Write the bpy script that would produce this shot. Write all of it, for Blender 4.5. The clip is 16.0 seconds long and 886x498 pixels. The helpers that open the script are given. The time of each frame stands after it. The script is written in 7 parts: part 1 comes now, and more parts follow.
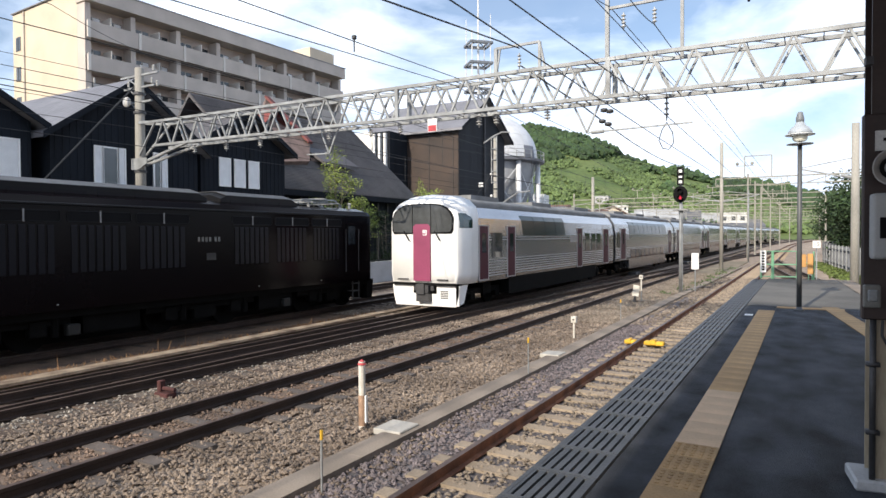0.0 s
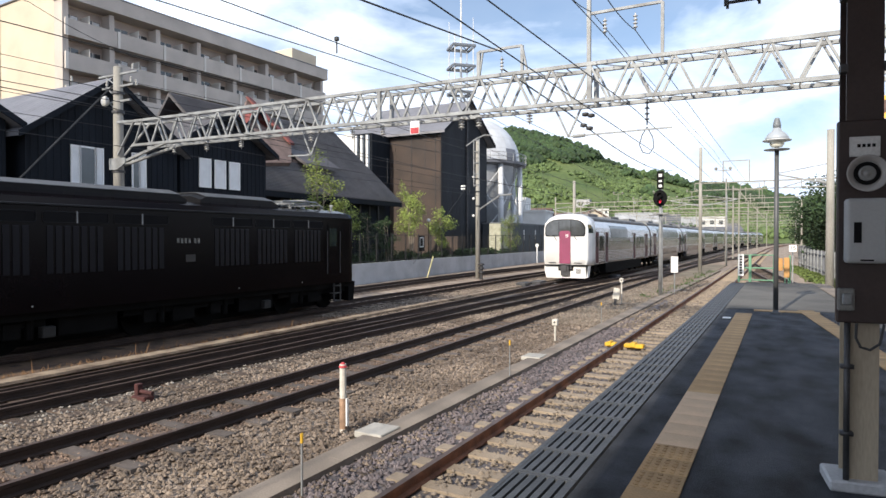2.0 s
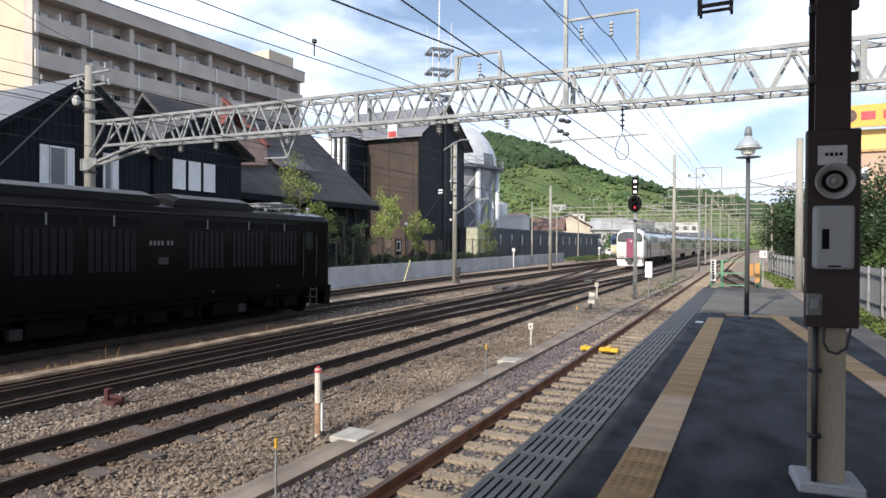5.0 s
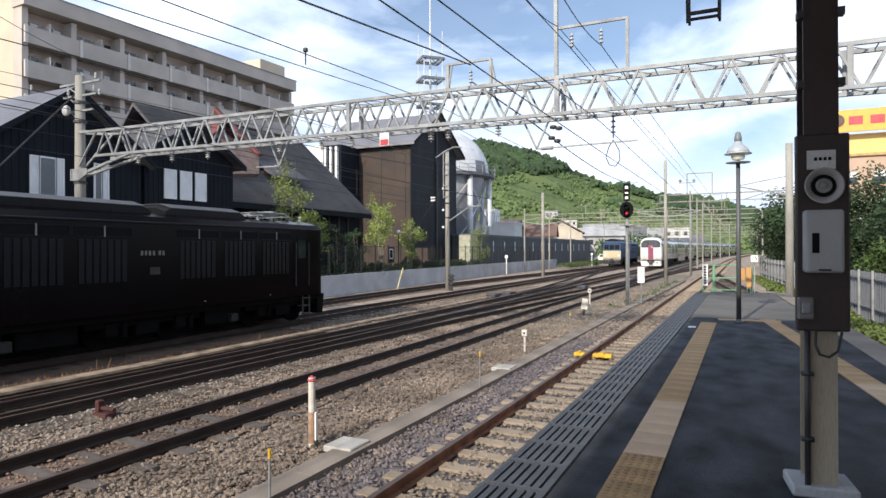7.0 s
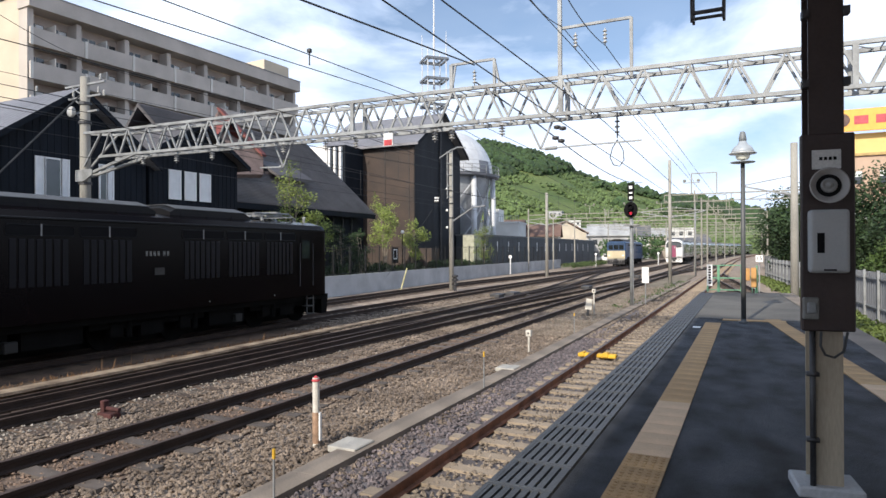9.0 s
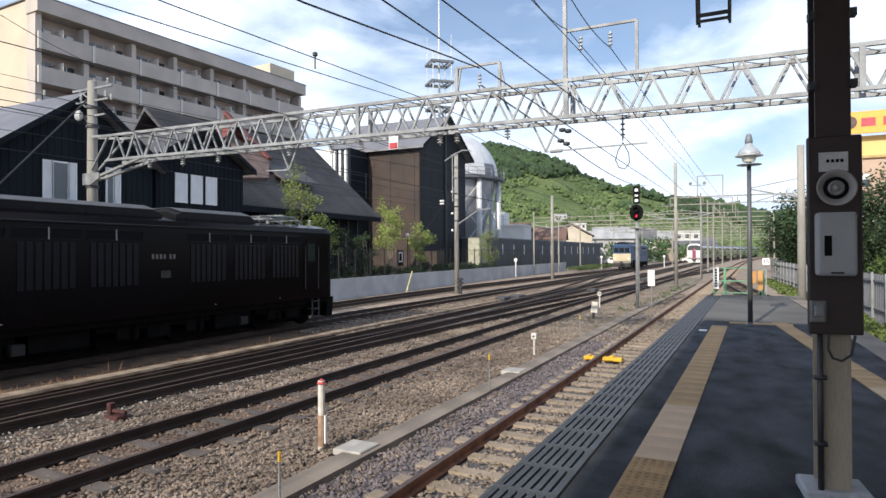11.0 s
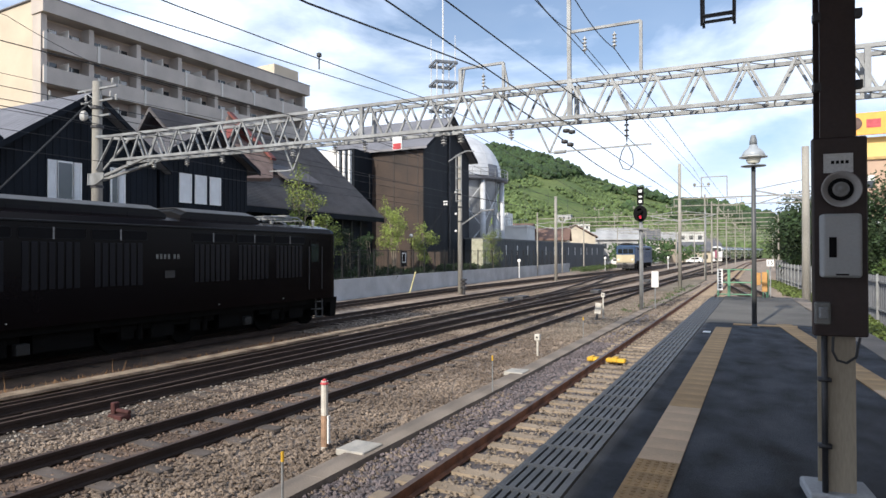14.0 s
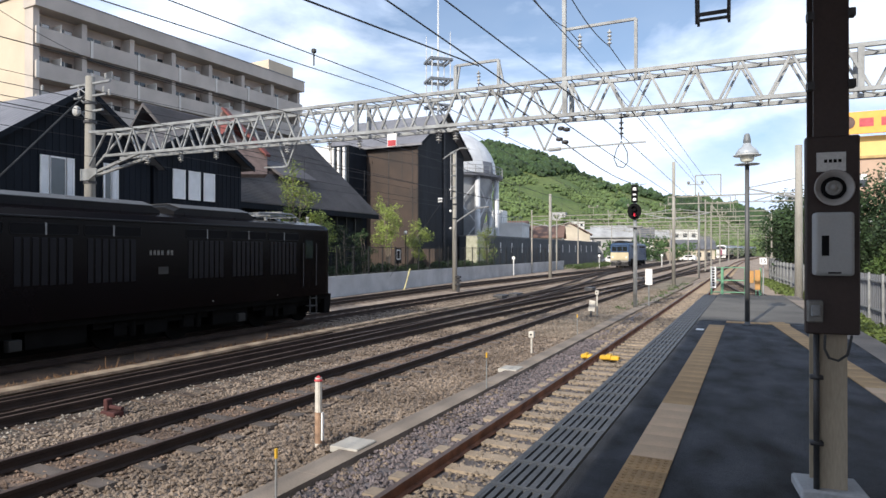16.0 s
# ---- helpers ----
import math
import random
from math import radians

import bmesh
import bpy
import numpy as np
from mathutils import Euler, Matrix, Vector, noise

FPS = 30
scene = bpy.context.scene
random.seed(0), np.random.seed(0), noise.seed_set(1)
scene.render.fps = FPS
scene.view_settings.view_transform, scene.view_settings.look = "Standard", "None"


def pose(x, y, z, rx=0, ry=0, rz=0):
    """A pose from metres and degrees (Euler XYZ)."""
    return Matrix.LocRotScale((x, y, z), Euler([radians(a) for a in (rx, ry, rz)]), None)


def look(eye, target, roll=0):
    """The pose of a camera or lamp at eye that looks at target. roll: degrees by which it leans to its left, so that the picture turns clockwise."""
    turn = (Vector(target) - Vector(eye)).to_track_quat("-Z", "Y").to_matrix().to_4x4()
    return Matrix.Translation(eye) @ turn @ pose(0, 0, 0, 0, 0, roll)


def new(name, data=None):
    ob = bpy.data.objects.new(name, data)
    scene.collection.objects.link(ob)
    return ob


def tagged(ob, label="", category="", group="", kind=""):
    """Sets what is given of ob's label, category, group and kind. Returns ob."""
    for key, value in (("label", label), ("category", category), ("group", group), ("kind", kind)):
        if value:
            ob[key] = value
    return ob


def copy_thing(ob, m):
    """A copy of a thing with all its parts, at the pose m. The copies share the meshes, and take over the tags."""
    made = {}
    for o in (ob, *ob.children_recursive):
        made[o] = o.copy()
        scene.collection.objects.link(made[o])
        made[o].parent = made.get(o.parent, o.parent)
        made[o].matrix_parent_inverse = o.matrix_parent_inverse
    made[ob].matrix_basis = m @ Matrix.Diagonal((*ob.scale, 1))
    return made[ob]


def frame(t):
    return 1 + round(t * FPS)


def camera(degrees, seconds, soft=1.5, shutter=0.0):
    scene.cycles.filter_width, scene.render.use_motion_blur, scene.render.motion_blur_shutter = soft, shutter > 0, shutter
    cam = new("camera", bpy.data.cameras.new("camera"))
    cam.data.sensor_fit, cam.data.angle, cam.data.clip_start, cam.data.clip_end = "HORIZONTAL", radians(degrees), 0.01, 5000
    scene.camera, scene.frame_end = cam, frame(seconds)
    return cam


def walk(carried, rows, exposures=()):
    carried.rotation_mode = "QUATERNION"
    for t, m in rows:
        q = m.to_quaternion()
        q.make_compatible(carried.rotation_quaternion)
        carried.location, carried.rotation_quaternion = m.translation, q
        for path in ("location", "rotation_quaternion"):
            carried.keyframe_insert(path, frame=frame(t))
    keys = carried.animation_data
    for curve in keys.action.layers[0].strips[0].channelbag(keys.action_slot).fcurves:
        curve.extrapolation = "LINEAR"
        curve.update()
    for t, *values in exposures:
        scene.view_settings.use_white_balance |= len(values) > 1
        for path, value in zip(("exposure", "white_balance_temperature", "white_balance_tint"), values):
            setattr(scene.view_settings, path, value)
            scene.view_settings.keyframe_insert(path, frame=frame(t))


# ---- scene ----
EYE = (0.0, 0.0, 2.63)
PATH = [(0, 29.890, -1.112, 0.317), (0.5, 28.469, -1.062, 0.476), (1, 27.930, -0.860, 0.066), (1.5, 28.028, -0.927, -0.197), (2, 28.265, -0.890, 0.053), (2.5, 27.820, -0.967, 0.085), (3, 27.027, -1.064, -0.088), (3.5, 26.648, -1.147, -0.214), (4, 26.330, -1.048, -0.401), (6.5, 25.809, 0.130, 0.095), (7, 25.529, 0.146, 0.224), (7.5, 25.571, 0.187, 0.441), (8, 25.682, 0.189, 0.371), (8.5, 25.813, 0.165, 0.303), (11, 26.359, 0.438, 0.293), (11.5, 26.869, 0.560, 0.460), (12, 26.552, 0.541, 0.346), (12.5, 26.386, 0.604, 0.309), (13, 26.524, 0.516, 0.121), (13.5, 26.455, 0.386, 0.177), (14, 26.669, 0.499, 0.151), (14.5, 26.500, 0.300, 0.150), (15, 26.264, 0.384, 0.114), (15.5, 26.289, 0.318, 0.060), (16, 26.172, 0.234, -0.032)]
cam = camera(70.13, 16.0, soft=1.5)
walk(cam, [(t, pose(*EYE, 90 + p, r, y)) for t, y, p, r in PATH], exposures=[(0.0, 0.18, 6290, 10), (4.2, 0.10, 6220, 10), (6.3, 0.06, 6160, 10), (16.0, 0.0, 6130, 10)])

# ---- light ----
SUN_EL, SUN_TO = 30.0, (0.12, 1.0)      # elevation; the way the light travels over the ground
world = bpy.data.worlds.new("sky")
scene.world = world
world.use_nodes = True
wn = world.node_tree
wn.nodes.clear()


def wnode(kind, **kw):
    n = wn.nodes.new(kind)
    for k, v in kw.items():
        n.inputs[k].default_value = v
    return n


sky = wn.nodes.new("ShaderNodeTexSky")
sky.sky_type, sky.sun_disc = "NISHITA", False
sky.sun_elevation = radians(SUN_EL)
sky.sun_rotation = math.atan2(-SUN_TO[0], -SUN_TO[1])
sky.air_density, sky.dust_density, sky.ozone_density = 1.0, 1.2, 1.5
geo = wn.nodes.new("ShaderNodeTexCoord")
mapping = wn.nodes.new("ShaderNodeMapping")
mapping.inputs["Scale"].default_value = (1.0, 1.0, 2.6)
mapping.inputs["Location"].default_value = (0.35, 0.2, 0.1)
cloud_noise = wnode("ShaderNodeTexNoise", Scale=2.6, Detail=9.0, Roughness=0.55, Distortion=0.35)
ramp = wn.nodes.new("ShaderNodeValToRGB")
ramp.color_ramp.elements[0].color = (0.14, 0.14, 0.14, 1)
ramp.color_ramp.elements[0].position, ramp.color_ramp.elements[1].position = 0.42, 0.60
shade_noise = wnode("ShaderNodeTexNoise", Scale=5.0, Detail=6.0, Roughness=0.5)
shade_ramp = wn.nodes.new("ShaderNodeValToRGB")
shade_ramp.color_ramp.elements[0].position, shade_ramp.color_ramp.elements[1].position = 0.35, 0.6
shade_ramp.color_ramp.elements[0].color = (6.2, 7.2, 8.9, 1)
shade_ramp.color_ramp.elements[1].color = (8.8, 9.4, 10.4, 1)
mix = wn.nodes.new("ShaderNodeMixRGB")
bg = wnode("ShaderNodeBackground", Strength=0.14)
out = wn.nodes.new("ShaderNodeOutputWorld")
L = wn.links.new
L(geo.outputs["Generated"], mapping.inputs["Vector"])
L(mapping.outputs["Vector"], cloud_noise.inputs["Vector"])
L(mapping.outputs["Vector"], shade_noise.inputs["Vector"])
# the cloud cover is thicker towards the horizon
split = wn.nodes.new("ShaderNodeSeparateXYZ")
thick = wn.nodes.new("ShaderNodeMapRange")
for key, value in (("From Min", 0.02), ("From Max", 0.42), ("To Min", 0.16), ("To Max", -0.035)):
    thick.inputs[key].default_value = value
cover = wn.nodes.new("ShaderNodeMath")
L(geo.outputs["Generated"], split.inputs["Vector"])
L(split.outputs["Z"], thick.inputs["Value"])
L(cloud_noise.outputs["Fac"], cover.inputs[0])
L(thick.outputs["Result"], cover.inputs[1])
L(cover.outputs["Value"], ramp.inputs["Fac"])
L(shade_noise.outputs["Fac"], shade_ramp.inputs["Fac"])
L(ramp.outputs["Color"], mix.inputs["Fac"])
L(sky.outputs["Color"], mix.inputs["Color1"])
L(shade_ramp.outputs["Color"], mix.inputs["Color2"])
L(mix.outputs["Color"], bg.inputs["Color"])
L(bg.outputs["Background"], out.inputs["Surface"])

sun_data = bpy.data.lights.new("sun", "SUN")
sun_data.energy, sun_data.angle, sun_data.color = 5.0, radians(0.6), (1.0, 0.88, 0.71)
sun = new("sun", sun_data)
sun.matrix_world = look((0, 0, 60), (SUN_TO[0], SUN_TO[1], 60 - math.tan(radians(SUN_EL))))


# ---- materials ----
MATS = {}


def mat(name, col, rough=0.7, metal=0.0, var=0.25, scale=3.0, bump=0.15, fine=60.0, col2=None, island=0.0, stretch=None, emit=None, spec=0.5):
    """A painted, stony, wooden or metal surface: broad stains, fine grain and relief."""
    if name in MATS:
        return MATS[name]
    m = bpy.data.materials.new(name)
    m.use_nodes = True
    nt = m.node_tree
    b = nt.nodes["Principled BSDF"]
    link = nt.links.new
    co = nt.nodes.new("ShaderNodeTexCoord")
    src = co.outputs["Object"]
    if stretch:
        mp = nt.nodes.new("ShaderNodeMapping")
        mp.inputs["Scale"].default_value = stretch
        link(src, mp.inputs["Vector"])
        src = mp.outputs["Vector"]
    n1 = nt.nodes.new("ShaderNodeTexNoise")
    n1.inputs["Scale"].default_value, n1.inputs["Detail"].default_value = scale, 5.0
    n2 = nt.nodes.new("ShaderNodeTexNoise")
    n2.inputs["Scale"].default_value, n2.inputs["Detail"].default_value = fine, 3.0
    link(src, n1.inputs["Vector"])
    link(src, n2.inputs["Vector"])
    c2 = col2 or tuple(c * (1 - var) for c in col)
    c1 = tuple(min(1.0, c * (1 + var * 0.5)) for c in col)
    r1 = nt.nodes.new("ShaderNodeValToRGB")
    r1.color_ramp.elements[0].position, r1.color_ramp.elements[1].position = 0.32, 0.66
    r1.color_ramp.elements[0].color, r1.color_ramp.elements[1].color = (*c2, 1), (*c1, 1)
    link(n1.outputs["Fac"], r1.inputs["Fac"])
    mx = nt.nodes.new("ShaderNodeMixRGB")
    mx.blend_type = "MULTIPLY"
    mx.inputs["Fac"].default_value = min(1.0, var * 1.6)
    r2 = nt.nodes.new("ShaderNodeValToRGB")
    r2.color_ramp.elements[0].position, r2.color_ramp.elements[1].position = 0.3, 0.65
    r2.color_ramp.elements[0].color = (0.55, 0.55, 0.55, 1)
    link(n2.outputs["Fac"], r2.inputs["Fac"])
    link(r1.outputs["Color"], mx.inputs["Color1"])
    link(r2.outputs["Color"], mx.inputs["Color2"])
    last = mx.outputs["Color"]
    if island:
        for out_node, sock in (("ShaderNodeNewGeometry", "Random Per Island"), ("ShaderNodeObjectInfo", "Random")):
            g = nt.nodes.new(out_node)
            hsv = nt.nodes.new("ShaderNodeHueSaturation")
            mr = nt.nodes.new("ShaderNodeMapRange")
            mr.inputs["To Min"].default_value, mr.inputs["To Max"].default_value = 1 - island, 1 + island
            link(g.outputs[sock], mr.inputs["Value"])
            link(mr.outputs["Result"], hsv.inputs["Value"])
            link(last, hsv.inputs["Color"])
            last = hsv.outputs["Color"]
    link(last, b.inputs["Base Color"])
    b.inputs["Roughness"].default_value, b.inputs["Metallic"].default_value = rough, metal
    b.inputs["Specular IOR Level"].default_value = spec
    if bump:
        bp = nt.nodes.new("ShaderNodeBump")
        bp.inputs["Strength"].default_value, bp.inputs["Distance"].default_value = bump, 0.02
        link(n2.outputs["Fac"], bp.inputs["Height"])
        link(bp.outputs["Normal"], b.inputs["Normal"])
    if emit:
        b.inputs["Emission Color"].default_value = (*emit[0], 1)
        b.inputs["Emission Strength"].default_value = emit[1]
    MATS[name] = m
    return m


def glass(name, col=(0.02, 0.025, 0.03), rough=0.06):
    m = mat(name, col, rough, 0.0, 0.15, 1.2, 0.0, spec=0.9)
    return m


BALLAST = mat("ballast", (0.38, 0.305, 0.24), 0.95, 0, 0.45, 1.3, 1.0, 34, col2=(0.22, 0.17, 0.132))
STONE = mat("crushed_stone", (0.225, 0.180, 0.142), 0.92, 0, 0.35, 0.7, 0.4, 90, col2=(0.125, 0.096, 0.075), island=0.34)
DARKSTONE = mat("new_dark_stone", (0.135, 0.115, 0.12), 0.9, 0, 0.3, 0.7, 0.4, 90, island=0.35)
EARTH = mat("earth", (0.24, 0.20, 0.15), 0.95, 0, 0.4, 0.5, 0.8, 20, col2=(0.15, 0.13, 0.09))
SAND = mat("sandy_path", (0.36, 0.285, 0.205), 0.95, 0, 0.45, 2.2, 0.8, 30, col2=(0.15, 0.105, 0.075))
RAIL = mat("rail_steel", (0.050, 0.032, 0.025), 0.65, 0.3, 0.35, 2.0, 0.2, 40)
RUSTRAIL = mat("rusty_rail", (0.29, 0.125, 0.065), 0.8, 0.1, 0.4, 3.0, 0.25, 50, col2=(0.15, 0.066, 0.04))
RAILTOP = mat("worn_rail_head", (0.15, 0.105, 0.085), 0.5, 0.5, 0.3, 1.5, 0.05, 40)
SLEEPER = mat("concrete_sleeper", (0.34, 0.275, 0.205), 0.9, 0, 0.3, 1.4, 0.4, 40, island=0.16)
WOODSLEEPER = mat("wooden_sleeper", (0.085, 0.06, 0.045), 0.9, 0, 0.4, 2.0, 0.5, 30, island=0.25, stretch=(1, 6, 1))
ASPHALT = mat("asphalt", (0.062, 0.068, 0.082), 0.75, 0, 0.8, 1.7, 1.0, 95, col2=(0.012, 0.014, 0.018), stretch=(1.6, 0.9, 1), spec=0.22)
CONC = mat("concrete", (0.42, 0.40, 0.37), 0.9, 0, 0.25, 0.8, 0.3, 40)
CONCGREY = mat("grey_concrete", (0.46, 0.47, 0.485), 0.9, 0, 0.22, 0.6, 0.3, 40)
KERB = mat("trough_concrete", (0.265, 0.22, 0.178), 0.92, 0, 0.3, 1.0, 0.3, 40, island=0.03)
PALE = mat("pale_concrete_lid", (0.44, 0.42, 0.38), 0.9, 0, 0.2, 2.0, 0.3, 50)
TACTILE = mat("amber_tactile_tile", (0.45, 0.285, 0.13), 0.8, 0, 0.3, 1.8, 0.4, 70, island=0.10)
TACTPALE = mat("pale_tactile_sheet", (0.62, 0.44, 0.28), 0.8, 0, 0.2, 1.8, 0.3, 70, island=0.06)
GRATE = mat("galvanised_grating", (0.088, 0.095, 0.107), 0.6, 0.3, 0.25, 2.0, 0.2, 50)
BLACK = mat("black_gap", (0.008, 0.008, 0.009), 0.9, 0, 0.2, 2, 0.1, 40, spec=0.15)
GALV = mat("galvanised_steel", (0.30, 0.315, 0.325), 0.6, 0.25, 0.3, 2.2, 0.1, 40, col2=(0.20, 0.205, 0.21))
DARKSTEEL = mat("dark_steel", (0.07, 0.07, 0.075), 0.55, 0.4, 0.3, 3, 0.1, 40)
POLECONC = mat("pole_concrete", (0.36, 0.345, 0.31), 0.9, 0, 0.28, 1.2, 0.25, 40, stretch=(1, 1, 0.3))
WIRE = mat("cable", (0.045, 0.047, 0.05), 0.6, 0.3, 0.2, 2, 0, 40)
PORC = mat("porcelain", (0.48, 0.48, 0.47), 0.3, 0, 0.15, 4, 0.05, 40)
WHITE = mat("white_paint", (0.80, 0.80, 0.79), 0.45, 0, 0.08, 1.5, 0.03, 40)
GLOSSWHITE = mat("train_white", (0.82, 0.82, 0.81), 0.25, 0, 0.06, 1.0, 0.02, 30)
STAINLESS = mat("train_stainless", (0.41, 0.42, 0.445), 0.2, 0.9, 0.14, 0.8, 0.05, 30, stretch=(1, 0.25, 3))
ROOFGREY = mat("train_roof", (0.20, 0.205, 0.21), 0.7, 0, 0.3, 1.0, 0.15, 30)
PURPLE = mat("train_purple", (0.26, 0.055, 0.115), 0.4, 0, 0.12, 1.5, 0.03, 30)
DARKGLASS = glass("dark_glass")
# underframe and locomotive tones set below real paint to carry their shade
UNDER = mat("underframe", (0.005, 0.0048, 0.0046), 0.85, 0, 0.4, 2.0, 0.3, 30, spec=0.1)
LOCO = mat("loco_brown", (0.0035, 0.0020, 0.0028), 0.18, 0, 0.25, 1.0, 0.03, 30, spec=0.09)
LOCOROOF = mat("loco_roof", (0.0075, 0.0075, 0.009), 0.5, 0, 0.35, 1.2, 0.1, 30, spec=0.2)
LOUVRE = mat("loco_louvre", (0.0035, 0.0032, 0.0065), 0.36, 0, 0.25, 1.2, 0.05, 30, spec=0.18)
LETTER = mat("pale_lettering", (0.26, 0.26, 0.24), 0.6, 0, 0.1, 4, 0, 40)
BLUE = mat("loco_blue", (0.03, 0.075, 0.17), 0.45, 0, 0.2, 1.0, 0.05, 30)
CREAM = mat("loco_cream", (0.58, 0.50, 0.33), 0.5, 0, 0.12, 1.0, 0.05, 30)


# ---- building blocks ----
def bx(bm, x0, x1, y0, y1, z0, z1):
    """A box into bm."""
    v = [bm.verts.new((x, y, z)) for x in (x0, x1) for y in (y0, y1) for z in (z0, z1)]
    for f in ((0, 1, 3, 2), (4, 6, 7, 5), (0, 4, 5, 1), (2, 3, 7, 6), (0, 2, 6, 4), (1, 5, 7, 3)):
        bm.faces.new([v[i] for i in f])
    return bm


def soft_box(x0, x1, y0, y1, z0, z1, r=0.02, seg=2):
    bm = bx(bmesh.new(), x0, x1, y0, y1, z0, z1)
    bmesh.ops.bevel(bm, geom=list(bm.edges), offset=r, segments=seg, affect="EDGES", profile=0.5)
    return bm


def box(*a):
    return bx(bmesh.new(), *a)


def cyl(bm, p0, p1, r0, r1=None, n=10, caps=True):
    """A straight round bar, tapered from r0 to r1."""
    r1 = r0 if r1 is None else r1
    a, b = Vector(p0), Vector(p1)
    d = (b - a).normalized()
    u = d.orthogonal().normalized()
    w = d.cross(u)
    rings = []
    for c, r in ((a, r0), (b, r1)):
        rings.append([bm.verts.new(c + r * (math.cos(k * 2 * math.pi / n) * u + math.sin(k * 2 * math.pi / n) * w)) for k in range(n)])
    for k in range(n):
        bm.faces.new((rings[0][k], rings[0][(k + 1) % n], rings[1][(k + 1) % n], rings[1][k]))
    if caps:
        bm.faces.new(rings[0][::-1])
        bm.faces.new(rings[1])
    return bm


def bar(bm, p0, p1, w, h=None):
    """A straight bar with a rectangular section."""
    h = h or w
    a, b = Vector(p0), Vector(p1)
    d = (b - a).normalized()
    u = d.cross(Vector((0, 0, 1)))
    u = u.normalized() if u.length > 1e-3 else Vector((1, 0, 0))
    k = u.cross(d)
    q = [[bm.verts.new(c + su * u * w / 2 + sk * k * h / 2) for su, sk in ((-1, -1), (1, -1), (1, 1), (-1, 1))] for c in (a, b)]
    for i in range(4):
        bm.faces.new((q[0][i], q[0][(i + 1) % 4], q[1][(i + 1) % 4], q[1][i]))
    bm.faces.new(q[0][::-1])
    bm.faces.new(q[1])
    return bm


def tube(bm, pts, r, n=6):
    """A round bar swept along a bent line, in one piece."""
    p = [Vector(q) for q in pts]
    rings = []
    for i, q in enumerate(p):
        d = (p[min(i + 1, len(p) - 1)] - p[max(i - 1, 0)]).normalized()
        if not rings:
            u = d.orthogonal().normalized()
        u = (u - d * u.dot(d)).normalized()
        w = d.cross(u)
        rings.append([bm.verts.new(q + r * (math.cos(k * 2 * math.pi / n) * u + math.sin(k * 2 * math.pi / n) * w)) for k in range(n)])
    for a, b in zip(rings, rings[1:]):
        for k in range(n):
            bm.faces.new((a[k], a[(k + 1) % n], b[(k + 1) % n], b[k]))
    bm.faces.new(rings[0][::-1])
    bm.faces.new(rings[-1])
    return bm


def prism(bm, outline, axis, a, b):
    """The outline, extruded along an axis from a to b: 'y' takes (x, z), 'x' takes (y, z), 'z' takes (x, y)."""
    def at(p, s):
        return {"y": (p[0], s, p[1]), "x": (s, p[0], p[1]), "z": (p[0], p[1], s)}[axis]
    r0, r1 = [bm.verts.new(at(p, a)) for p in outline], [bm.verts.new(at(p, b)) for p in outline]
    n = len(outline)
    for i in range(n):
        bm.faces.new((r0[i], r0[(i + 1) % n], r1[(i + 1) % n], r1[i]))
    bm.faces.new(r0[::-1])
    bm.faces.new(r1)
    return bm


def lathe(bm, profile, centre=(0, 0, 0), n=16, axis="z"):
    """Turns (radius, height) pairs round an axis."""
    rings = []
    for r, h in profile:
        ring = []
        for k in range(n):
            c, s = r * math.cos(2 * math.pi * k / n), r * math.sin(2 * math.pi * k / n)
            p = (c, s, h) if axis == "z" else (c, h, s)
            ring.append(bm.verts.new((p[0] + centre[0], p[1] + centre[1], p[2] + centre[2])))
        rings.append(ring)
    for a, b in zip(rings, rings[1:]):
        for k in range(n):
            bm.faces.new((a[k], a[(k + 1) % n], b[(k + 1) % n], b[k]))
    bm.faces.new(rings[0][::-1])
    bm.faces.new(rings[-1])
    return bm


def to_mesh(name, bm, material, smooth=False):
    bmesh.ops.recalc_face_normals(bm, faces=list(bm.faces))
    me = bpy.data.meshes.new(name)
    bm.to_mesh(me)
    bm.free()
    for m in (material if isinstance(material, (list, tuple)) else [material]):
        me.materials.append(m)
    if smooth:
        for p in me.polygons:
            p.use_smooth = True
    return me


def part(name, bm, material, parent=None, label="", smooth=False):
    ob = new(name, to_mesh(name, bm, material, smooth))
    if parent is not None:
        ob.parent = parent
    return tagged(ob, label)


def piece(name, me, parent, m):
    """One more object on a shared mesh."""
    ob = new(name, me)
    ob.parent = parent
    ob.matrix_basis = m
    return ob


def thing(name, label, category, m=None, group="", kind=""):
    ob = new(name)
    ob.empty_display_size = 0.2
    if m is not None:
        ob.matrix_basis = m
    return tagged(ob, label, category, group, kind)


def structure(name, bm, material, label, category, smooth=False):
    return tagged(new(name, to_mesh(name, bm, material, smooth)), label, category, "", "structure")


def lerp(pts, y):
    """x along a polyline of (y, x) pairs, eased between them."""
    if y <= pts[0][0]:
        return pts[0][1]
    for (y0, x0), (y1, x1) in zip(pts, pts[1:]):
        if y <= y1:
            f = (y - y0) / (y1 - y0)
            return x0 + (x1 - x0) * f
    return pts[-1][1]


def gz(y):
    """Rise of the line away from the platform."""
    return 0.003 * min(max(y - 12.0, 0.0), 260.0)


def bend(y):
    """The whole line swings to the right far away."""
    return 0.00030 * max(y - 115.0, 0.0) ** 2


# ---- ground ----
RIDGE = [(-900, 60), (-400, 96), (-260, 101), (-206, 95), (-165, 85), (-146, 77), (-128, 64), (-97, 56), (-60, 44), (-35, 40), (0, 29), (60, 17), (200, 10), (1000, 8)]


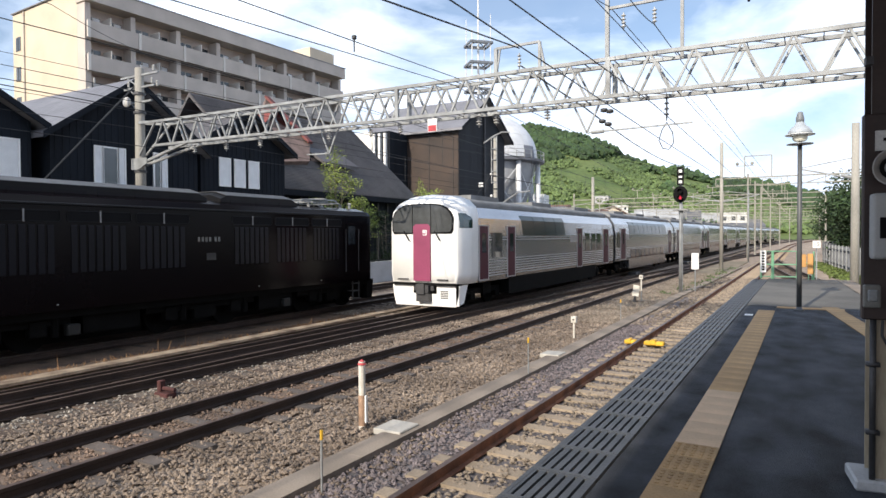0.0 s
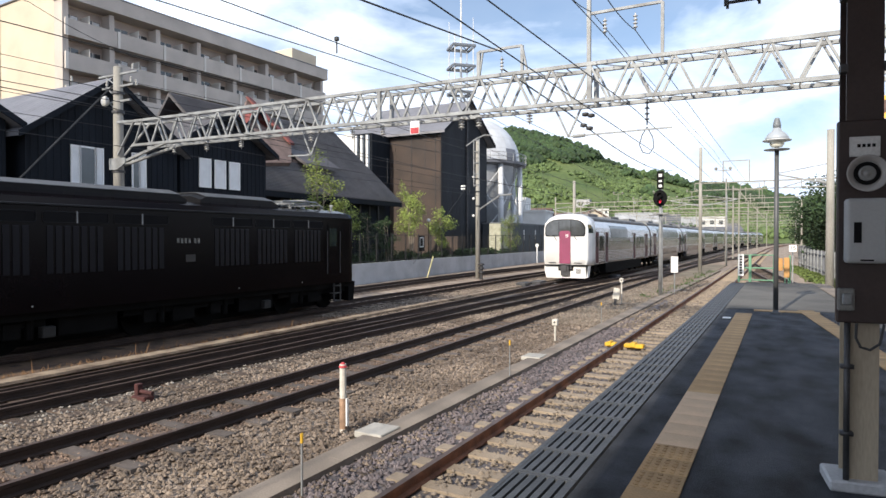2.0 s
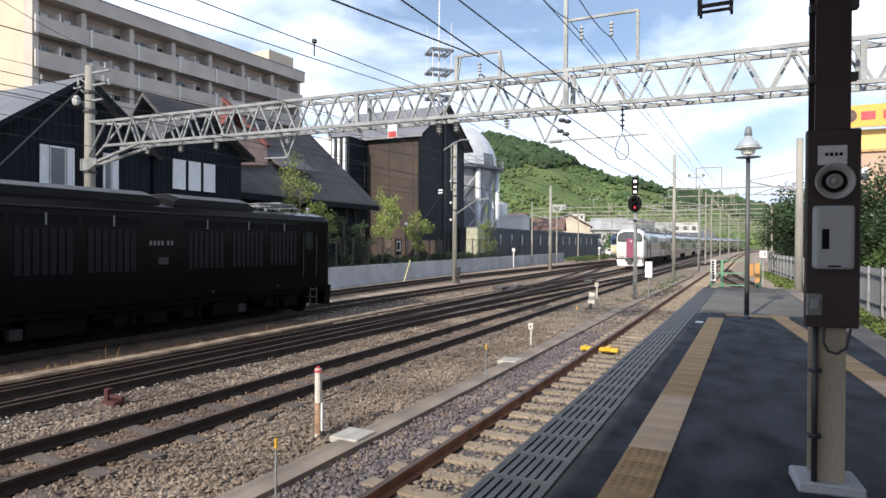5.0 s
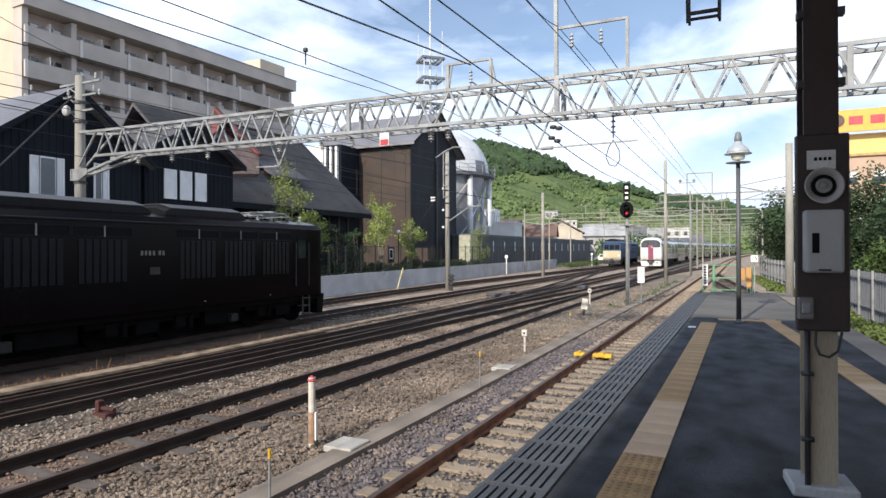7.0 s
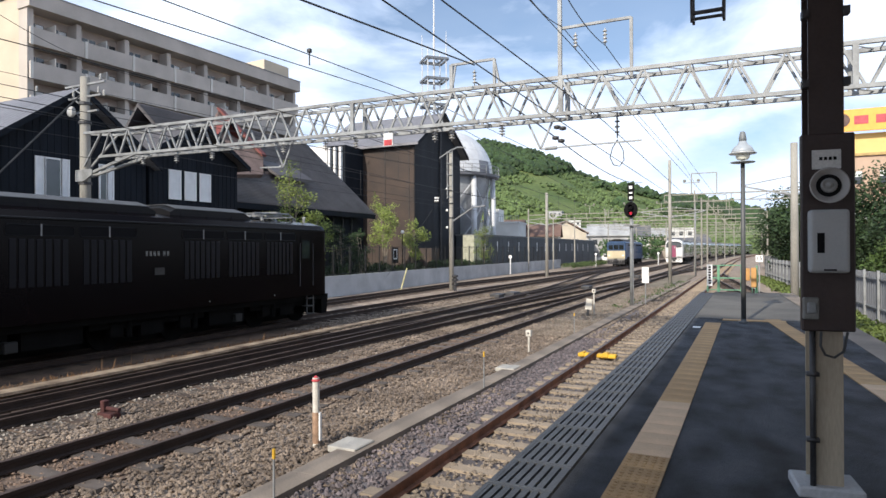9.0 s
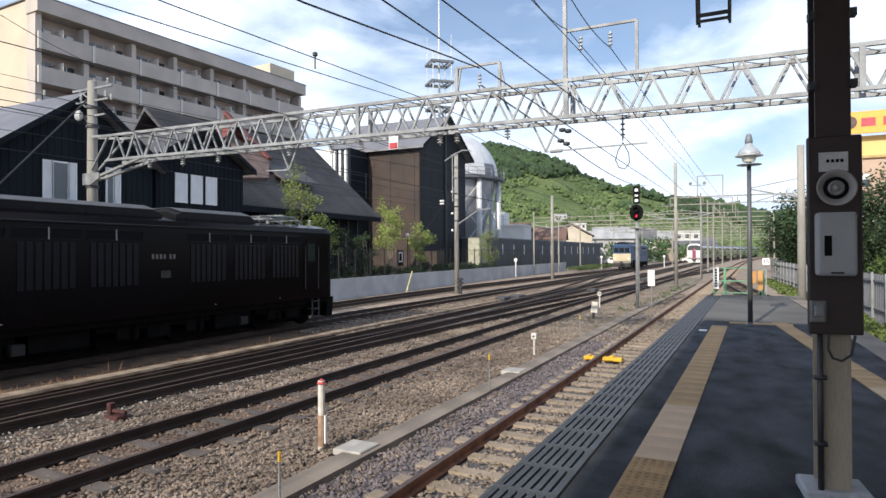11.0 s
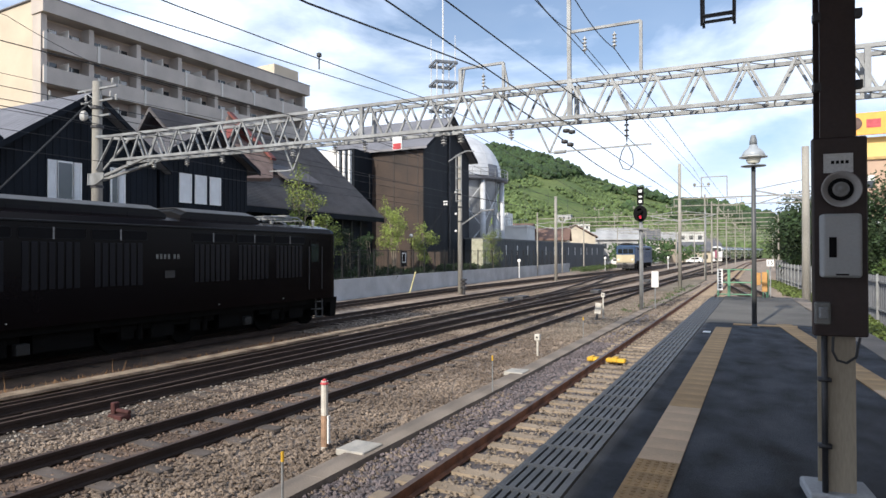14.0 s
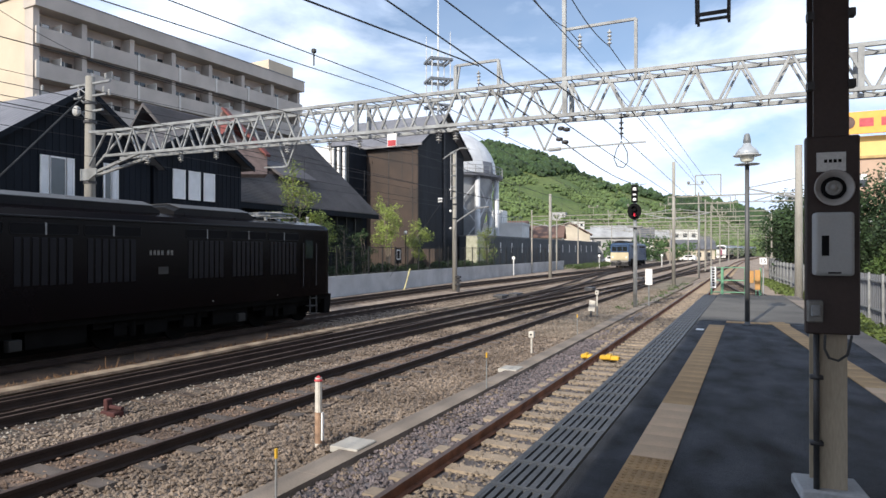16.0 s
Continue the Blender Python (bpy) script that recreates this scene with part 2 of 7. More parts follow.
def hill_height(x, y):
    """Wooded ridge behind the town; its crest lies about 520 m off."""
    far = max(0.0, min(1.0, (y - 300.0) / 220.0))
    xr = x * 520.0 / max(y, 300.0)
    crest = RIDGE[-1][1]
    for (x0, h0), (x1, h1) in zip(RIDGE, RIDGE[1:]):
        if x0 <= xr <= x1:
            crest = h0 + (h1 - h0) * (xr - x0) / (x1 - x0)
    back = max(0.0, min(1.0, (y - 540.0) / 300.0))
    return (far ** 0.85 * (1 - 0.5 * back)) * crest + 4.0 * far * noise.noise((x * 0.02, y * 0.02, 0.3))


bm = bmesh.new()
xs = [-1600, -900, -620] + list(range(-520, 300, 14)) + [420, 900, 1600]
ys = [-600, -150, -60, -20, 0, 12, 60, 120, 200, 272] + list(range(300, 700, 12)) + [900, 1500, 2600]
grid = [[bm.verts.new((x, y, -0.22 + gz(y) + (hill_height(x, y) if 300 <= y < 2000 else 0))) for x in xs] for y in ys]
for j in range(len(ys) - 1):
    for i in range(len(xs) - 1):
        bm.faces.new((grid[j][i], grid[j][i + 1], grid[j + 1][i + 1], grid[j + 1][i]))
GRASSLAND = mat("hill_meadow", (0.120, 0.155, 0.046), 0.95, 0, 0.45, 0.022, 0.5, 0.4, col2=(0.062, 0.108, 0.030))
ground = structure("ground", bm, [BALLAST, GRASSLAND], "grey-brown ballast and earth running up into a green hill", "ground")
for p in ground.data.polygons:
    p.material_index = 1 if p.center.y > 290 else 0
    p.use_smooth = p.center.y > 290


def ribbon(name, left, right, y0, y1, z, material, label, category, step=6.0, thick=0.06):
    """A strip of ground between two lines x(y)."""
    b = bmesh.new()
    n = max(2, int((y1 - y0) / step))
    rows = []
    for k in range(n + 1):
        y = y0 + (y1 - y0) * k / n
        rows.append([b.verts.new((left(y), y, z + gz(y))), b.verts.new((right(y), y, z + gz(y))), b.verts.new((left(y), y, z - thick + gz(y))), b.verts.new((right(y), y, z - thick + gz(y)))])
    for a, c in zip(rows, rows[1:]):
        b.faces.new((a[0], a[1], c[1], c[0]))
        b.faces.new((a[0], c[0], c[2], a[2]))
        b.faces.new((a[1], a[3], c[3], c[1]))
    return structure(name, b, material, label, category)


ribbon("sandy_path", lambda y: -13.45, lambda y: -13.02 - 0.004 * y, -6, 60, -0.10, SAND, "pale sandy walkway between two tracks", "path")
ribbon("oily_bed", lambda y: -12.75, lambda y: -9.75, -6, 30, -0.188, mat("oily_ballast", (0.17, 0.137, 0.11), 0.95, 0, 0.5, 1.2, 1.0, 34, col2=(0.07, 0.056, 0.046)), "oil-darkened ballast under the main track and crossover", "ballast")
# brown litter and ballast, darkened to stand in for the locomotive's shade
ribbon("locomotive_bed", lambda y: -18.0, lambda y: -13.56, -6, 20.5, -0.19, mat("shaded_ballast", (0.15, 0.095, 0.06), 0.95, 0, 0.45, 1.5, 1.0, 34, col2=(0.06, 0.042, 0.03)), "brown ballast darkened for shade under the parked locomotive", "ballast")
LOOPBED = mat("dark_brown_ballast", (0.20, 0.145, 0.11), 0.95, 0, 0.45, 1.1, 1.0, 34, col2=(0.11, 0.078, 0.06))
ribbon("rusty_bed", lambda y: -8.75 + bend(y), lambda y: -7.05 + bend(y), -6, 60, -0.197, LOOPBED, "dark brown ballast under the loop track", "ballast")
ribbon("earth_strip", lambda y: -7.0, lambda y: -4.9, 20, 70, -0.17, EARTH, "dry earth strip beside the siding", "ground")
ribbon("stone_bed", lambda y: -4.75, lambda y: -1.6, -4, 30, -0.19, mat("dark_ballast", (0.15, 0.135, 0.14), 0.95, 0, 0.4, 1.0, 1.0, 34), "bed of dark crushed stone under the siding", "ballast")


# ---- tracks ----
RAIL_OUTLINE = [(-0.036, 0.0), (0.036, 0.0), (0.036, -0.04), (0.012, -0.055), (0.012, -0.125), (0.064, -0.145), (0.064, -0.16), (-0.064, -0.16), (-0.064, -0.145), (-0.012, -0.125), (-0.012, -0.055), (-0.036, -0.04)]


def sweep_rail(xf, y0, y1, off, step=4.0):
    b = bmesh.new()
    n = max(2, int((y1 - y0) / step))
    prev = None
    for k in range(n + 1):
        y = y0 + (y1 - y0) * k / n
        s = (xf(y + 0.5) - xf(y - 0.5))
        nx, ny = 1 / math.hypot(1, s), -s / math.hypot(1, s)
        cx, cy = xf(y) + off * nx, y + off * ny
        ring = [b.verts.new((cx + p[0] * nx, cy + p[0] * ny, p[1] + gz(y))) for p in RAIL_OUTLINE]
        if prev:
            for i in range(len(ring)):
                f = b.faces.new((prev[i], prev[(i + 1) % len(ring)], ring[(i + 1) % len(ring)], ring[i]))
                f.material_index = 1 if i == 0 else 0
        prev = ring
    return b


def sleeper_mesh(material, w=0.22, length=2.0, name="sleeper"):
    b = bmesh.new()
    prism(b, [(-length / 2, -0.22), (length / 2, -0.22), (length / 2 - 0.02, -0.135), (0.3, -0.15), (-0.3, -0.15), (-length / 2 + 0.02, -0.135)], "y", -w / 2, w / 2)
    return to_mesh(name, b, material)


SLEEPER_ME = sleeper_mesh(SLEEPER)
WOOD_ME = sleeper_mesh(WOODSLEEPER, 0.2, 2.1)
GREY_ME = sleeper_mesh(mat("grey_sleeper", (0.135, 0.112, 0.098), 0.9, 0, 0.3, 1.6, 0.4, 40, island=0.2, stretch=(1, 4, 1)), 0.24, 2.1)
FAST = box(-0.10, 0.10, -0.06, 0.06, -0.135, -0.115)
FAST_ME = to_mesh("rail_plate", FAST, RAIL)


def track(name, xf, y0, y1, label, sleepers=None, near=0.0, pitch=0.62, steel=None):
    t = thing(name, label, "railway track", kind="structure")
    part("rail", sweep_rail(xf, y0, y1, -0.5695), [steel or RAIL, RAILTOP], t)
    part("rail", sweep_rail(xf, y0, y1, 0.5695), [steel or RAIL, RAILTOP], t)
    if sleepers:
        y = y0 + 0.2
        far = bmesh.new()
        while y < min(y1, 130):
            if y < near:
                s = math.atan2(-(xf(y + 0.5) - xf(y - 0.5)), 1)
                dz = random.uniform(-0.065, -0.04) if sleepers is WOOD_ME else random.uniform(-0.03, -0.012) if sleepers is GREY_ME else 0
                piece("sleeper", sleepers, t, Matrix.Translation((xf(y), y, gz(y) + dz)) @ Matrix.Rotation(s + random.uniform(-0.01, 0.01), 4, "Z"))
            else:
                bx(far, xf(y) - 1.02, xf(y) + 1.02, y - 0.1, y + 0.1, -0.28 + gz(y), -0.205 + gz(y))
            y += pitch
        ob = part("sleepers", far, sleepers.materials[0], t)
        ob["kind"] = "stuff"
    return t


T1 = lambda y: -3.05 - 0.0 * y + bend(y)
T2 = lambda y: -7.93 + bend(y)
T3 = lambda y: -11.5 + bend(y)
T4 = lambda y: -15.95 + bend(y)
T5 = lambda y: lerp([(0, -19.6), (24, -19.7), (42, -20.4), (60, -19.9), (78, -18.9), (96, -18.0), (120, -17.7), (400, -17.7)], y) + bend(y)
T0 = lambda y: lerp([(-10, 4.6), (8, 3.55), (24, 2.0), (41, 0.25), (57, -1.75), (70, -2.9), (75, -3.05)], y)
X23 = lambda y: lerp([(-2, -11.4), (8, -11.2), (16, -10.85), (25, -10.3), (34, -9.6), (43, -8.85), (52, -8.25), (60, -7.95)], y)
X34 = lambda y: lerp([(30, -11.5), (40, -11.9), (52, -13.1), (64, -14.6), (74, -15.6), (82, -15.95)], y)
X12 = lambda y: lerp([(60, -7.93), (75, -7.2), (95, -4.6), (112, -3.2), (118, -3.05)], y)
track("siding_track", T1, -6, 300, "rusty platform siding with concrete sleepers", SLEEPER_ME, 62, 0.60, RUSTRAIL)
track("loop_track", T2, -6, 300, "dark brown rails bedded in pale ballast", GREY_ME, 40, 0.72)
track("main_track", T3, -6, 300, "dark rails of the line the passenger train takes", WOOD_ME, 40)
track("locomotive_track", T4, -6, 300, "rails under the parked brown locomotive", WOOD_ME, 30)
track("wall_track", T5, -6, 300, "rusty rails along the concrete retaining wall", WOOD_ME, 20)
track("bay_track", T0, -8, 75, "rails curving in behind the platform end", WOOD_ME, 60)
track("crossover_track", X23, -2, 60, "dark crossover rails between two tracks", None)
track("crossover_track", X34, 30, 82, "rails of a turnout swinging towards the wall", None)
track("crossover_track", X12, 60, 118, "far crossover rails leading to the siding", None)

# guard timbers and point rodding along the crossover
b = bmesh.new()
for k in range(26):
    y = 4 + k * 0.7
    bx(b, X23(y) - 1.3, X23(y) + 1.4, y - 0.11, y + 0.11, -0.25, -0.17)
tagged(part("long_sleepers", b, WOODSLEEPER), "dark long timbers under the turnout rails", "sleepers", kind="stuff")

# pale stone dust and broken stones beside the crossover rails
DUST_BANDS = [(-12.7, -12.25, 5, 20, 700, -0.185), (-10.9, -10.1, 4, 18, 900, -0.185)]

# concrete cable trough with lids
TROUGH_X = lambda y: -4.95 if y < 30 else -4.95 + 0.01 * (y - 30)
trough = thing("cable_trough", "low concrete cable trough with flat lids beside the siding", "cable trough", kind="structure")
lid_me = to_mesh("lid", soft_box(-0.19, 0.19, -0.7495, 0.7495, -0.10, 0.0, 0.003, 1), KERB)
for k in range(37):
    y = 2.5 + k * 1.5
    piece("lid", lid_me, trough, Matrix.Translation((TROUGH_X(y) + random.uniform(-0.003, 0.003), y, -0.10 + random.uniform(-0.002, 0.002) + gz(y))) @ Matrix.Rotation(random.uniform(-0.004, 0.004), 4, "Z"))
part("channel", box(-5.10, -4.80, 1.7, 57, -0.32, -0.205), KERB, trough)
for y in (7.45, 13.9):
    tagged(part("manhole_lid", soft_box(-5.30, -4.84, y - 0.25, y + 0.25, -0.16, -0.07, 0.012, 1), PALE), "pale square concrete inspection lid on the trough", "manhole lid")


# ---- loose stones ----
def stones(name, regions, material, label, size, seed):
    """Angular crushed stone, scattered over stretches of ground."""
    rng = np.random.default_rng(seed)
    base = np.array([(1, 0, -0.2), (0.2, 0.9, 0.1), (-0.8, 0.5, -0.1), (-0.7, -0.6, 0.1), (0.4, -0.9, -0.1), (0.1, 0.1, 0.9), (0, 0, -0.7)])
    faces = np.array([(0, 1, 5), (1, 2, 5), (2, 3, 5), (3, 4, 5), (4, 0, 5), (1, 0, 6), (2, 1, 6), (3, 2, 6), (4, 3, 6), (0, 4, 6)])
    vs, n = [], 0
    for x0, x1, y0, y1, count, z in regions:
        for _ in range(count):
            u = rng.random()
            y = y0 + (y1 - y0) * u ** 1.5
            x = rng.uniform(x0, x1)
            s = size * rng.uniform(0.55, 1.35)
            p = base * (1 + rng.uniform(-0.35, 0.35, base.shape)) * s * np.array([1, rng.uniform(0.6, 1), rng.uniform(0.5, 0.9)])
            a = rng.uniform(0, 6.28)
            c, d = math.cos(a), math.sin(a)
            p = np.stack([p[:, 0] * c - p[:, 1] * d, p[:, 0] * d + p[:, 1] * c, p[:, 2]], 1)
            vs.append(p + (x, y, z + rng.uniform(-0.01, 0.035) + gz(y)))
            n += 1
    v = np.concatenate(vs)
    f = (faces[None] + 7 * np.arange(n)[:, None, None]).reshape(-1, 3)
    me = bpy.data.meshes.new(name)
    me.from_pydata(v.tolist(), [], f.tolist())
    me.materials.append(material)
    return tagged(new(name, me), label, "ballast", kind="stuff")


stones("ballast_stones", [(-7.25, -5.15, 1.5, 22, 13000, -0.2), (-10.3, -8.6, 3, 22, 8000, -0.2), (-12.8, -12.15, 4, 20, 1500, -0.2), (-11.9, -11.0, 4, 20, 1800, -0.22), (-4.78, -4.35, 2, 12, 1400, -0.2)], STONE, "crushed grey-brown ballast stones between the tracks", 0.036, 3)
stones("broken_stones", DUST_BANDS, mat("lime_stone", (0.32, 0.29, 0.25), 0.92, 0, 0.3, 0.8, 0.4, 90, island=0.3), "pale broken stones beside the crossover rails", 0.03, 12)
stones("far_ballast_stones", [(-7.2, -4.6, 20, 48, 9000, -0.19), (-10.4, -8.6, 20, 46, 6000, -0.2), (-15.0, -12.3, 18, 46, 6000, -0.2), (-4.5, -2.2, 20, 44, 3500, -0.18), (-8.7, -7.2, 20, 44, 3000, -0.2)], mat("pale_stone", (0.33, 0.27, 0.215), 0.92, 0, 0.35, 0.7, 0.4, 90, col2=(0.2, 0.16, 0.125), island=0.35), "crushed grey-brown ballast farther down the line", 0.05, 8)
stones("rusty_stones", [(-8.75, -7.1, 1.5, 22, 6000, -0.2)], mat("dark_brown_stone", (0.17, 0.12, 0.09), 0.92, 0, 0.35, 0.8, 0.4, 90, col2=(0.09, 0.065, 0.05), island=0.4), "dark brown ballast stones between the loop rails", 0.034, 6)
stones("dark_ballast_stones", [(-4.75, -3.7, 2, 22, 7500, -0.19)], DARKSTONE, "fresh dark purple-grey ballast stones beside the siding rail", 0.036, 4)
stones("siding_stones", [(-3.5, -1.7, 2, 24, 7500, -0.178)], mat("brown_stone", (0.34, 0.28, 0.22), 0.92, 0, 0.3, 0.8, 0.4, 90, island=0.3), "brown ballast stones between the siding's sleepers", 0.034, 5)


# ---- platform ----
PZ = 1.12
EDGE_R = lambda y: 2.35 - 0.052 * y
plat = thing("platform", "low station platform of dark asphalt with concrete edges", "platform", kind="structure")
# near deck darker than end_deck, its colour partly standing in for canopy shade
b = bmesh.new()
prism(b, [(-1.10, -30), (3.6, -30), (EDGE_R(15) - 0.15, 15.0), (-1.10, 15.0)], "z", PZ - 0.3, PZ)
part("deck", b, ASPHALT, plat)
b = bmesh.new()
prism(b, [(-1.56, -30), (-1.1, -30), (-1.1, 24.6), (-1.56, 24.6)], "z", PZ - 0.32, PZ - 0.035)
part("edge_slab", b, CONC, plat)
b = bmesh.new()
prism(b, [(3.61, -30), (4.05, -30), (EDGE_R(24.6) + 0.25, 24.6), (EDGE_R(24.6) - 0.18, 24.6)], "z", PZ - 0.32, PZ + 0.004)
part("edge_slab", b, KERB, plat)
b = bmesh.new()
prism(b, [(-1.42, -30), (3.7, -30), (EDGE_R(24.4), 24.5), (-1.42, 24.5)], "z", -0.2, PZ - 0.325)
part("wall", b, CONC, plat)
# greyer surface beyond the tactile crossing, painted lighter to carry the sunlight
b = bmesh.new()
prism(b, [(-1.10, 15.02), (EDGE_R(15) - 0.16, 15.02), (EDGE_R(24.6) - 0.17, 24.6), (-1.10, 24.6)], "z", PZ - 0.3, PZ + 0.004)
part("end_deck", b, mat("lit_grey_asphalt", (0.13, 0.125, 0.115), 0.9, 0, 0.35, 0.6, 0.4, 120, col2=(0.075, 0.073, 0.07)), plat)


def grating():
    """Slotted drain cover of one metre."""
    b = bmesh.new()
    for k in range(2):
        bx(b, -0.215 + k * 0.40, -0.185 + k * 0.40, -0.245, 0.245, -0.03, 0.0)
    for k in range(2):
        bx(b, -0.185, 0.185, -0.245 + k * 0.465, -0.22 + k * 0.465, -0.03, 0.0)
    for k in range(7):
        x = -0.185 + k * 0.37 / 6
        bx(b, x - 0.021, x + 0.021, -0.22, 0.22, -0.03, -0.002)
    return to_mesh("grating", b, GRATE)


G = grating()
# black sheet under the slots stands in for the drain's shade
part("drain", box(-1.56, -1.12, -3, 24.5, PZ - 0.034, PZ - 0.029), BLACK, plat)
for k in range(45):
    piece("grating", G, plat, Matrix.Translation((-1.335, 1.6 + k * 0.5, PZ + 0.001)))

# tactile paving: 30 cm tiles with bars or dots
def tile(dots):
    b = box(-0.148, 0.148, -0.148, 0.148, 0.0, 0.012)
    if dots:
        for i in range(5):
            for j in range(5):
                x, y = -0.112 + i * 0.056, -0.112 + j * 0.056
                prism(b, [(x + 0.016 * math.cos(a), y + 0.016 * math.sin(a)) for a in (0, 1.05, 2.09, 3.14, 4.19, 5.24)], "z", 0.011, 0.017)
    return b


TILE_PLAIN, TILE_DOT, TILE_PALE = to_mesh("tile", tile(False), TACTILE), to_mesh("tile", tile(True), TACTILE), to_mesh("tile", tile(False), TACTPALE)
for k in range(42):
    y = 1.65 + k * 0.3
    me = TILE_PALE if 4.75 < y < 6.55 else (TILE_DOT if 3.8 < y < 4.75 else TILE_PLAIN)
    piece("tile", me, plat, Matrix.Translation((-0.67, y, PZ)))
for k in range(34):
    y = 5.2 + k * 0.3
    x = 1.62 - (y - 5.2) * 0.118
    piece("tile", TILE_PALE if 6.5 < y < 8.3 else TILE_PLAIN, plat, Matrix.Translation((x, y, PZ)) @ Matrix.Rotation(0.118, 4, "Z"))
for k in range(4):
    piece("tile", TILE_PLAIN, plat, Matrix.Translation((-0.52 + 0.30 * (k + 0.5), 14.85, PZ + 0.001)))
part("paint_mark", box(-1.0, -0.86, 13.1, 13.35, PZ, PZ + 0.004), WHITE, plat)

# canopy over the near end, unseen above the camera, sized to shade the deck
canopy = thing("canopy", "steel platform canopy roof over the waiting area", "canopy", kind="structure")
part("roof", box(-2.0, 5.0, -26, 7.0, 5.75, 5.9), mat("canopy_sheet", (0.5, 0.5, 0.48), 0.7), canopy)
part("beam", box(-1.9, 4.8, 4.48, 4.68, 5.45, 5.745), DARKSTEEL, canopy)


# ---- canopy column with its boxes ----
BROWN = mat("column_brown", (0.035, 0.022, 0.020), 0.45, 0, 0.3, 2.0, 0.06, 40)
BEIGE = mat("column_beige", (0.42, 0.36, 0.27), 0.6, 0, 0.22, 2.4, 0.06, 40, stretch=(2, 2, 0.4))
col = thing("canopy_column", "steel canopy column, brown above and beige below, on a concrete footing", "column", pose(0.415, 4.584, PZ + 0.068, 0, 0, 7) @ Matrix.Scale(0.955, 4))


def h_beam(z0, z1, w=0.20, d=0.20, t=0.014):
    b = bmesh.new()
    bx(b, -w / 2, w / 2, -d / 2, -d / 2 + t, z0, z1)
    bx(b, -w / 2, w / 2, d / 2 - t, d / 2, z0, z1)
    bx(b, -0.006, 0.006, -d / 2 + t, d / 2 - t, z0, z1)
    return b


part("lower_shaft", h_beam(0.0, 1.0, 0.175), BEIGE, col)
part("upper_shaft", h_beam(1.0, 4.46), BROWN, col)
b = bmesh.new()
prism(b, [(-0.185, -0.17), (0.195, -0.17), (0.195, 0.17), (-0.185, 0.17)], "z", -0.072, 0.0)
bmesh.ops.bevel(b, geom=list(b.edges), offset=0.012, segments=1, affect="EDGES")
part("footing", b, CONCGREY, col, "grey concrete footing block")
part("board", soft_box(-0.155, 0.145, -0.16, -0.105, 0.99, 2.24, 0.008, 1), BROWN, col, "dark brown backing board")
b = bmesh.new()
cyl(b, (-0.09, -0.125, 0.0), (-0.09, -0.125, 1.0), 0.018)
for z in (0.28, 0.7):
    bx(b, -0.125, -0.055, -0.15, -0.095, z, z + 0.025)
part("conduit", b, DARKSTEEL, col, "vertical cable conduit with clamps", True)
b = bmesh.new()
tube(b, [(-0.05, -0.17, 0.99), (-0.055, -0.18, 0.9), (-0.03, -0.18, 0.845), (0.02, -0.18, 0.83), (0.07, -0.18, 0.87), (0.095, -0.17, 0.99)], 0.008)
part("cable_loop", b, WIRE, col, "black hanging cable loop")
b = bmesh.new()
for z in (2.55, 3.0):
    for x in (-0.115, 0.115):
        bx(b, x - 0.02, x + 0.02, -0.12, -0.06, z, z + 0.05)
part("clamp", b, DARKSTEEL, col)
plate = thing("name_plate", "small grey plate with dark lettering on the column", "sign", pose(0.406, 4.584, PZ + 0.054, 0, 0, 7) @ Matrix.Scale(0.955, 4))
part("plate", box(-0.085, 0.075, -0.172, -0.162, 2.03, 2.15), mat("grey_plate", (0.55, 0.55, 0.54), 0.6), plate)
b = bmesh.new()
for k in range(4):
    bx(b, -0.045 + k * 0.026, -0.028 + k * 0.026, -0.1745, -0.1725, 2.085, 2.105)
part("writing", b, BLACK, plate)
sp = thing("loudspeaker", "round grey horn loudspeaker fixed to the column", "loudspeaker", pose(0.406, 4.584, PZ + 0.054, 0, 0, 7) @ Matrix.Scale(0.955, 4))
b = bmesh.new()
lathe(b, [(0.05, -0.17), (0.075, -0.20), (0.105, -0.235), (0.112, -0.25), (0.104, -0.25), (0.085, -0.225), (0.05, -0.205), (0.02, -0.20)], (-0.005, 0, 1.92), 24, "y")
part("horn", b, mat("speaker_grey", (0.35, 0.34, 0.33), 0.5, 0, 0.1), sp, smooth=True)
b = bmesh.new()
lathe(b, [(0.001, -0.222), (0.070, -0.222), (0.070, -0.226), (0.001, -0.228)], (-0.005, 0, 1.92), 20, "y")
part("throat", b, BLACK, sp, "dark throat of the horn")
b = bmesh.new()
lathe(b, [(0.046, -0.20), (0.046, -0.236), (0.034, -0.243), (0.027, -0.232), (0.016, -0.25), (0.001, -0.252)], (-0.005, 0, 1.92), 16, "y")
part("driver", b, mat("speaker_mid", (0.26, 0.26, 0.255), 0.5), sp, smooth=True)
bxs = thing("equipment_box", "grey rounded equipment box with a dark slot on the column", "box", pose(0.406, 4.584, PZ + 0.054, 0, 0, 7) @ Matrix.Scale(0.955, 4))
part("case", soft_box(-0.115, 0.105, -0.25, -0.162, 1.375, 1.77, 0.02, 3), mat("box_grey", (0.36, 0.37, 0.37), 0.55, 0, 0.08), bxs, smooth=False)
part("slot", box(-0.075, -0.035, -0.2525, -0.249, 1.50, 1.625), BLACK, bxs)
part("label_strip", box(-0.04, 0.03, -0.2525, -0.249, 1.39, 1.40), BLACK, bxs)
sw = thing("switch_box", "small metal switch box at the foot of the board", "switch", pose(0.406, 4.584, PZ + 0.054, 0, 0, 7) @ Matrix.Scale(0.955, 4))
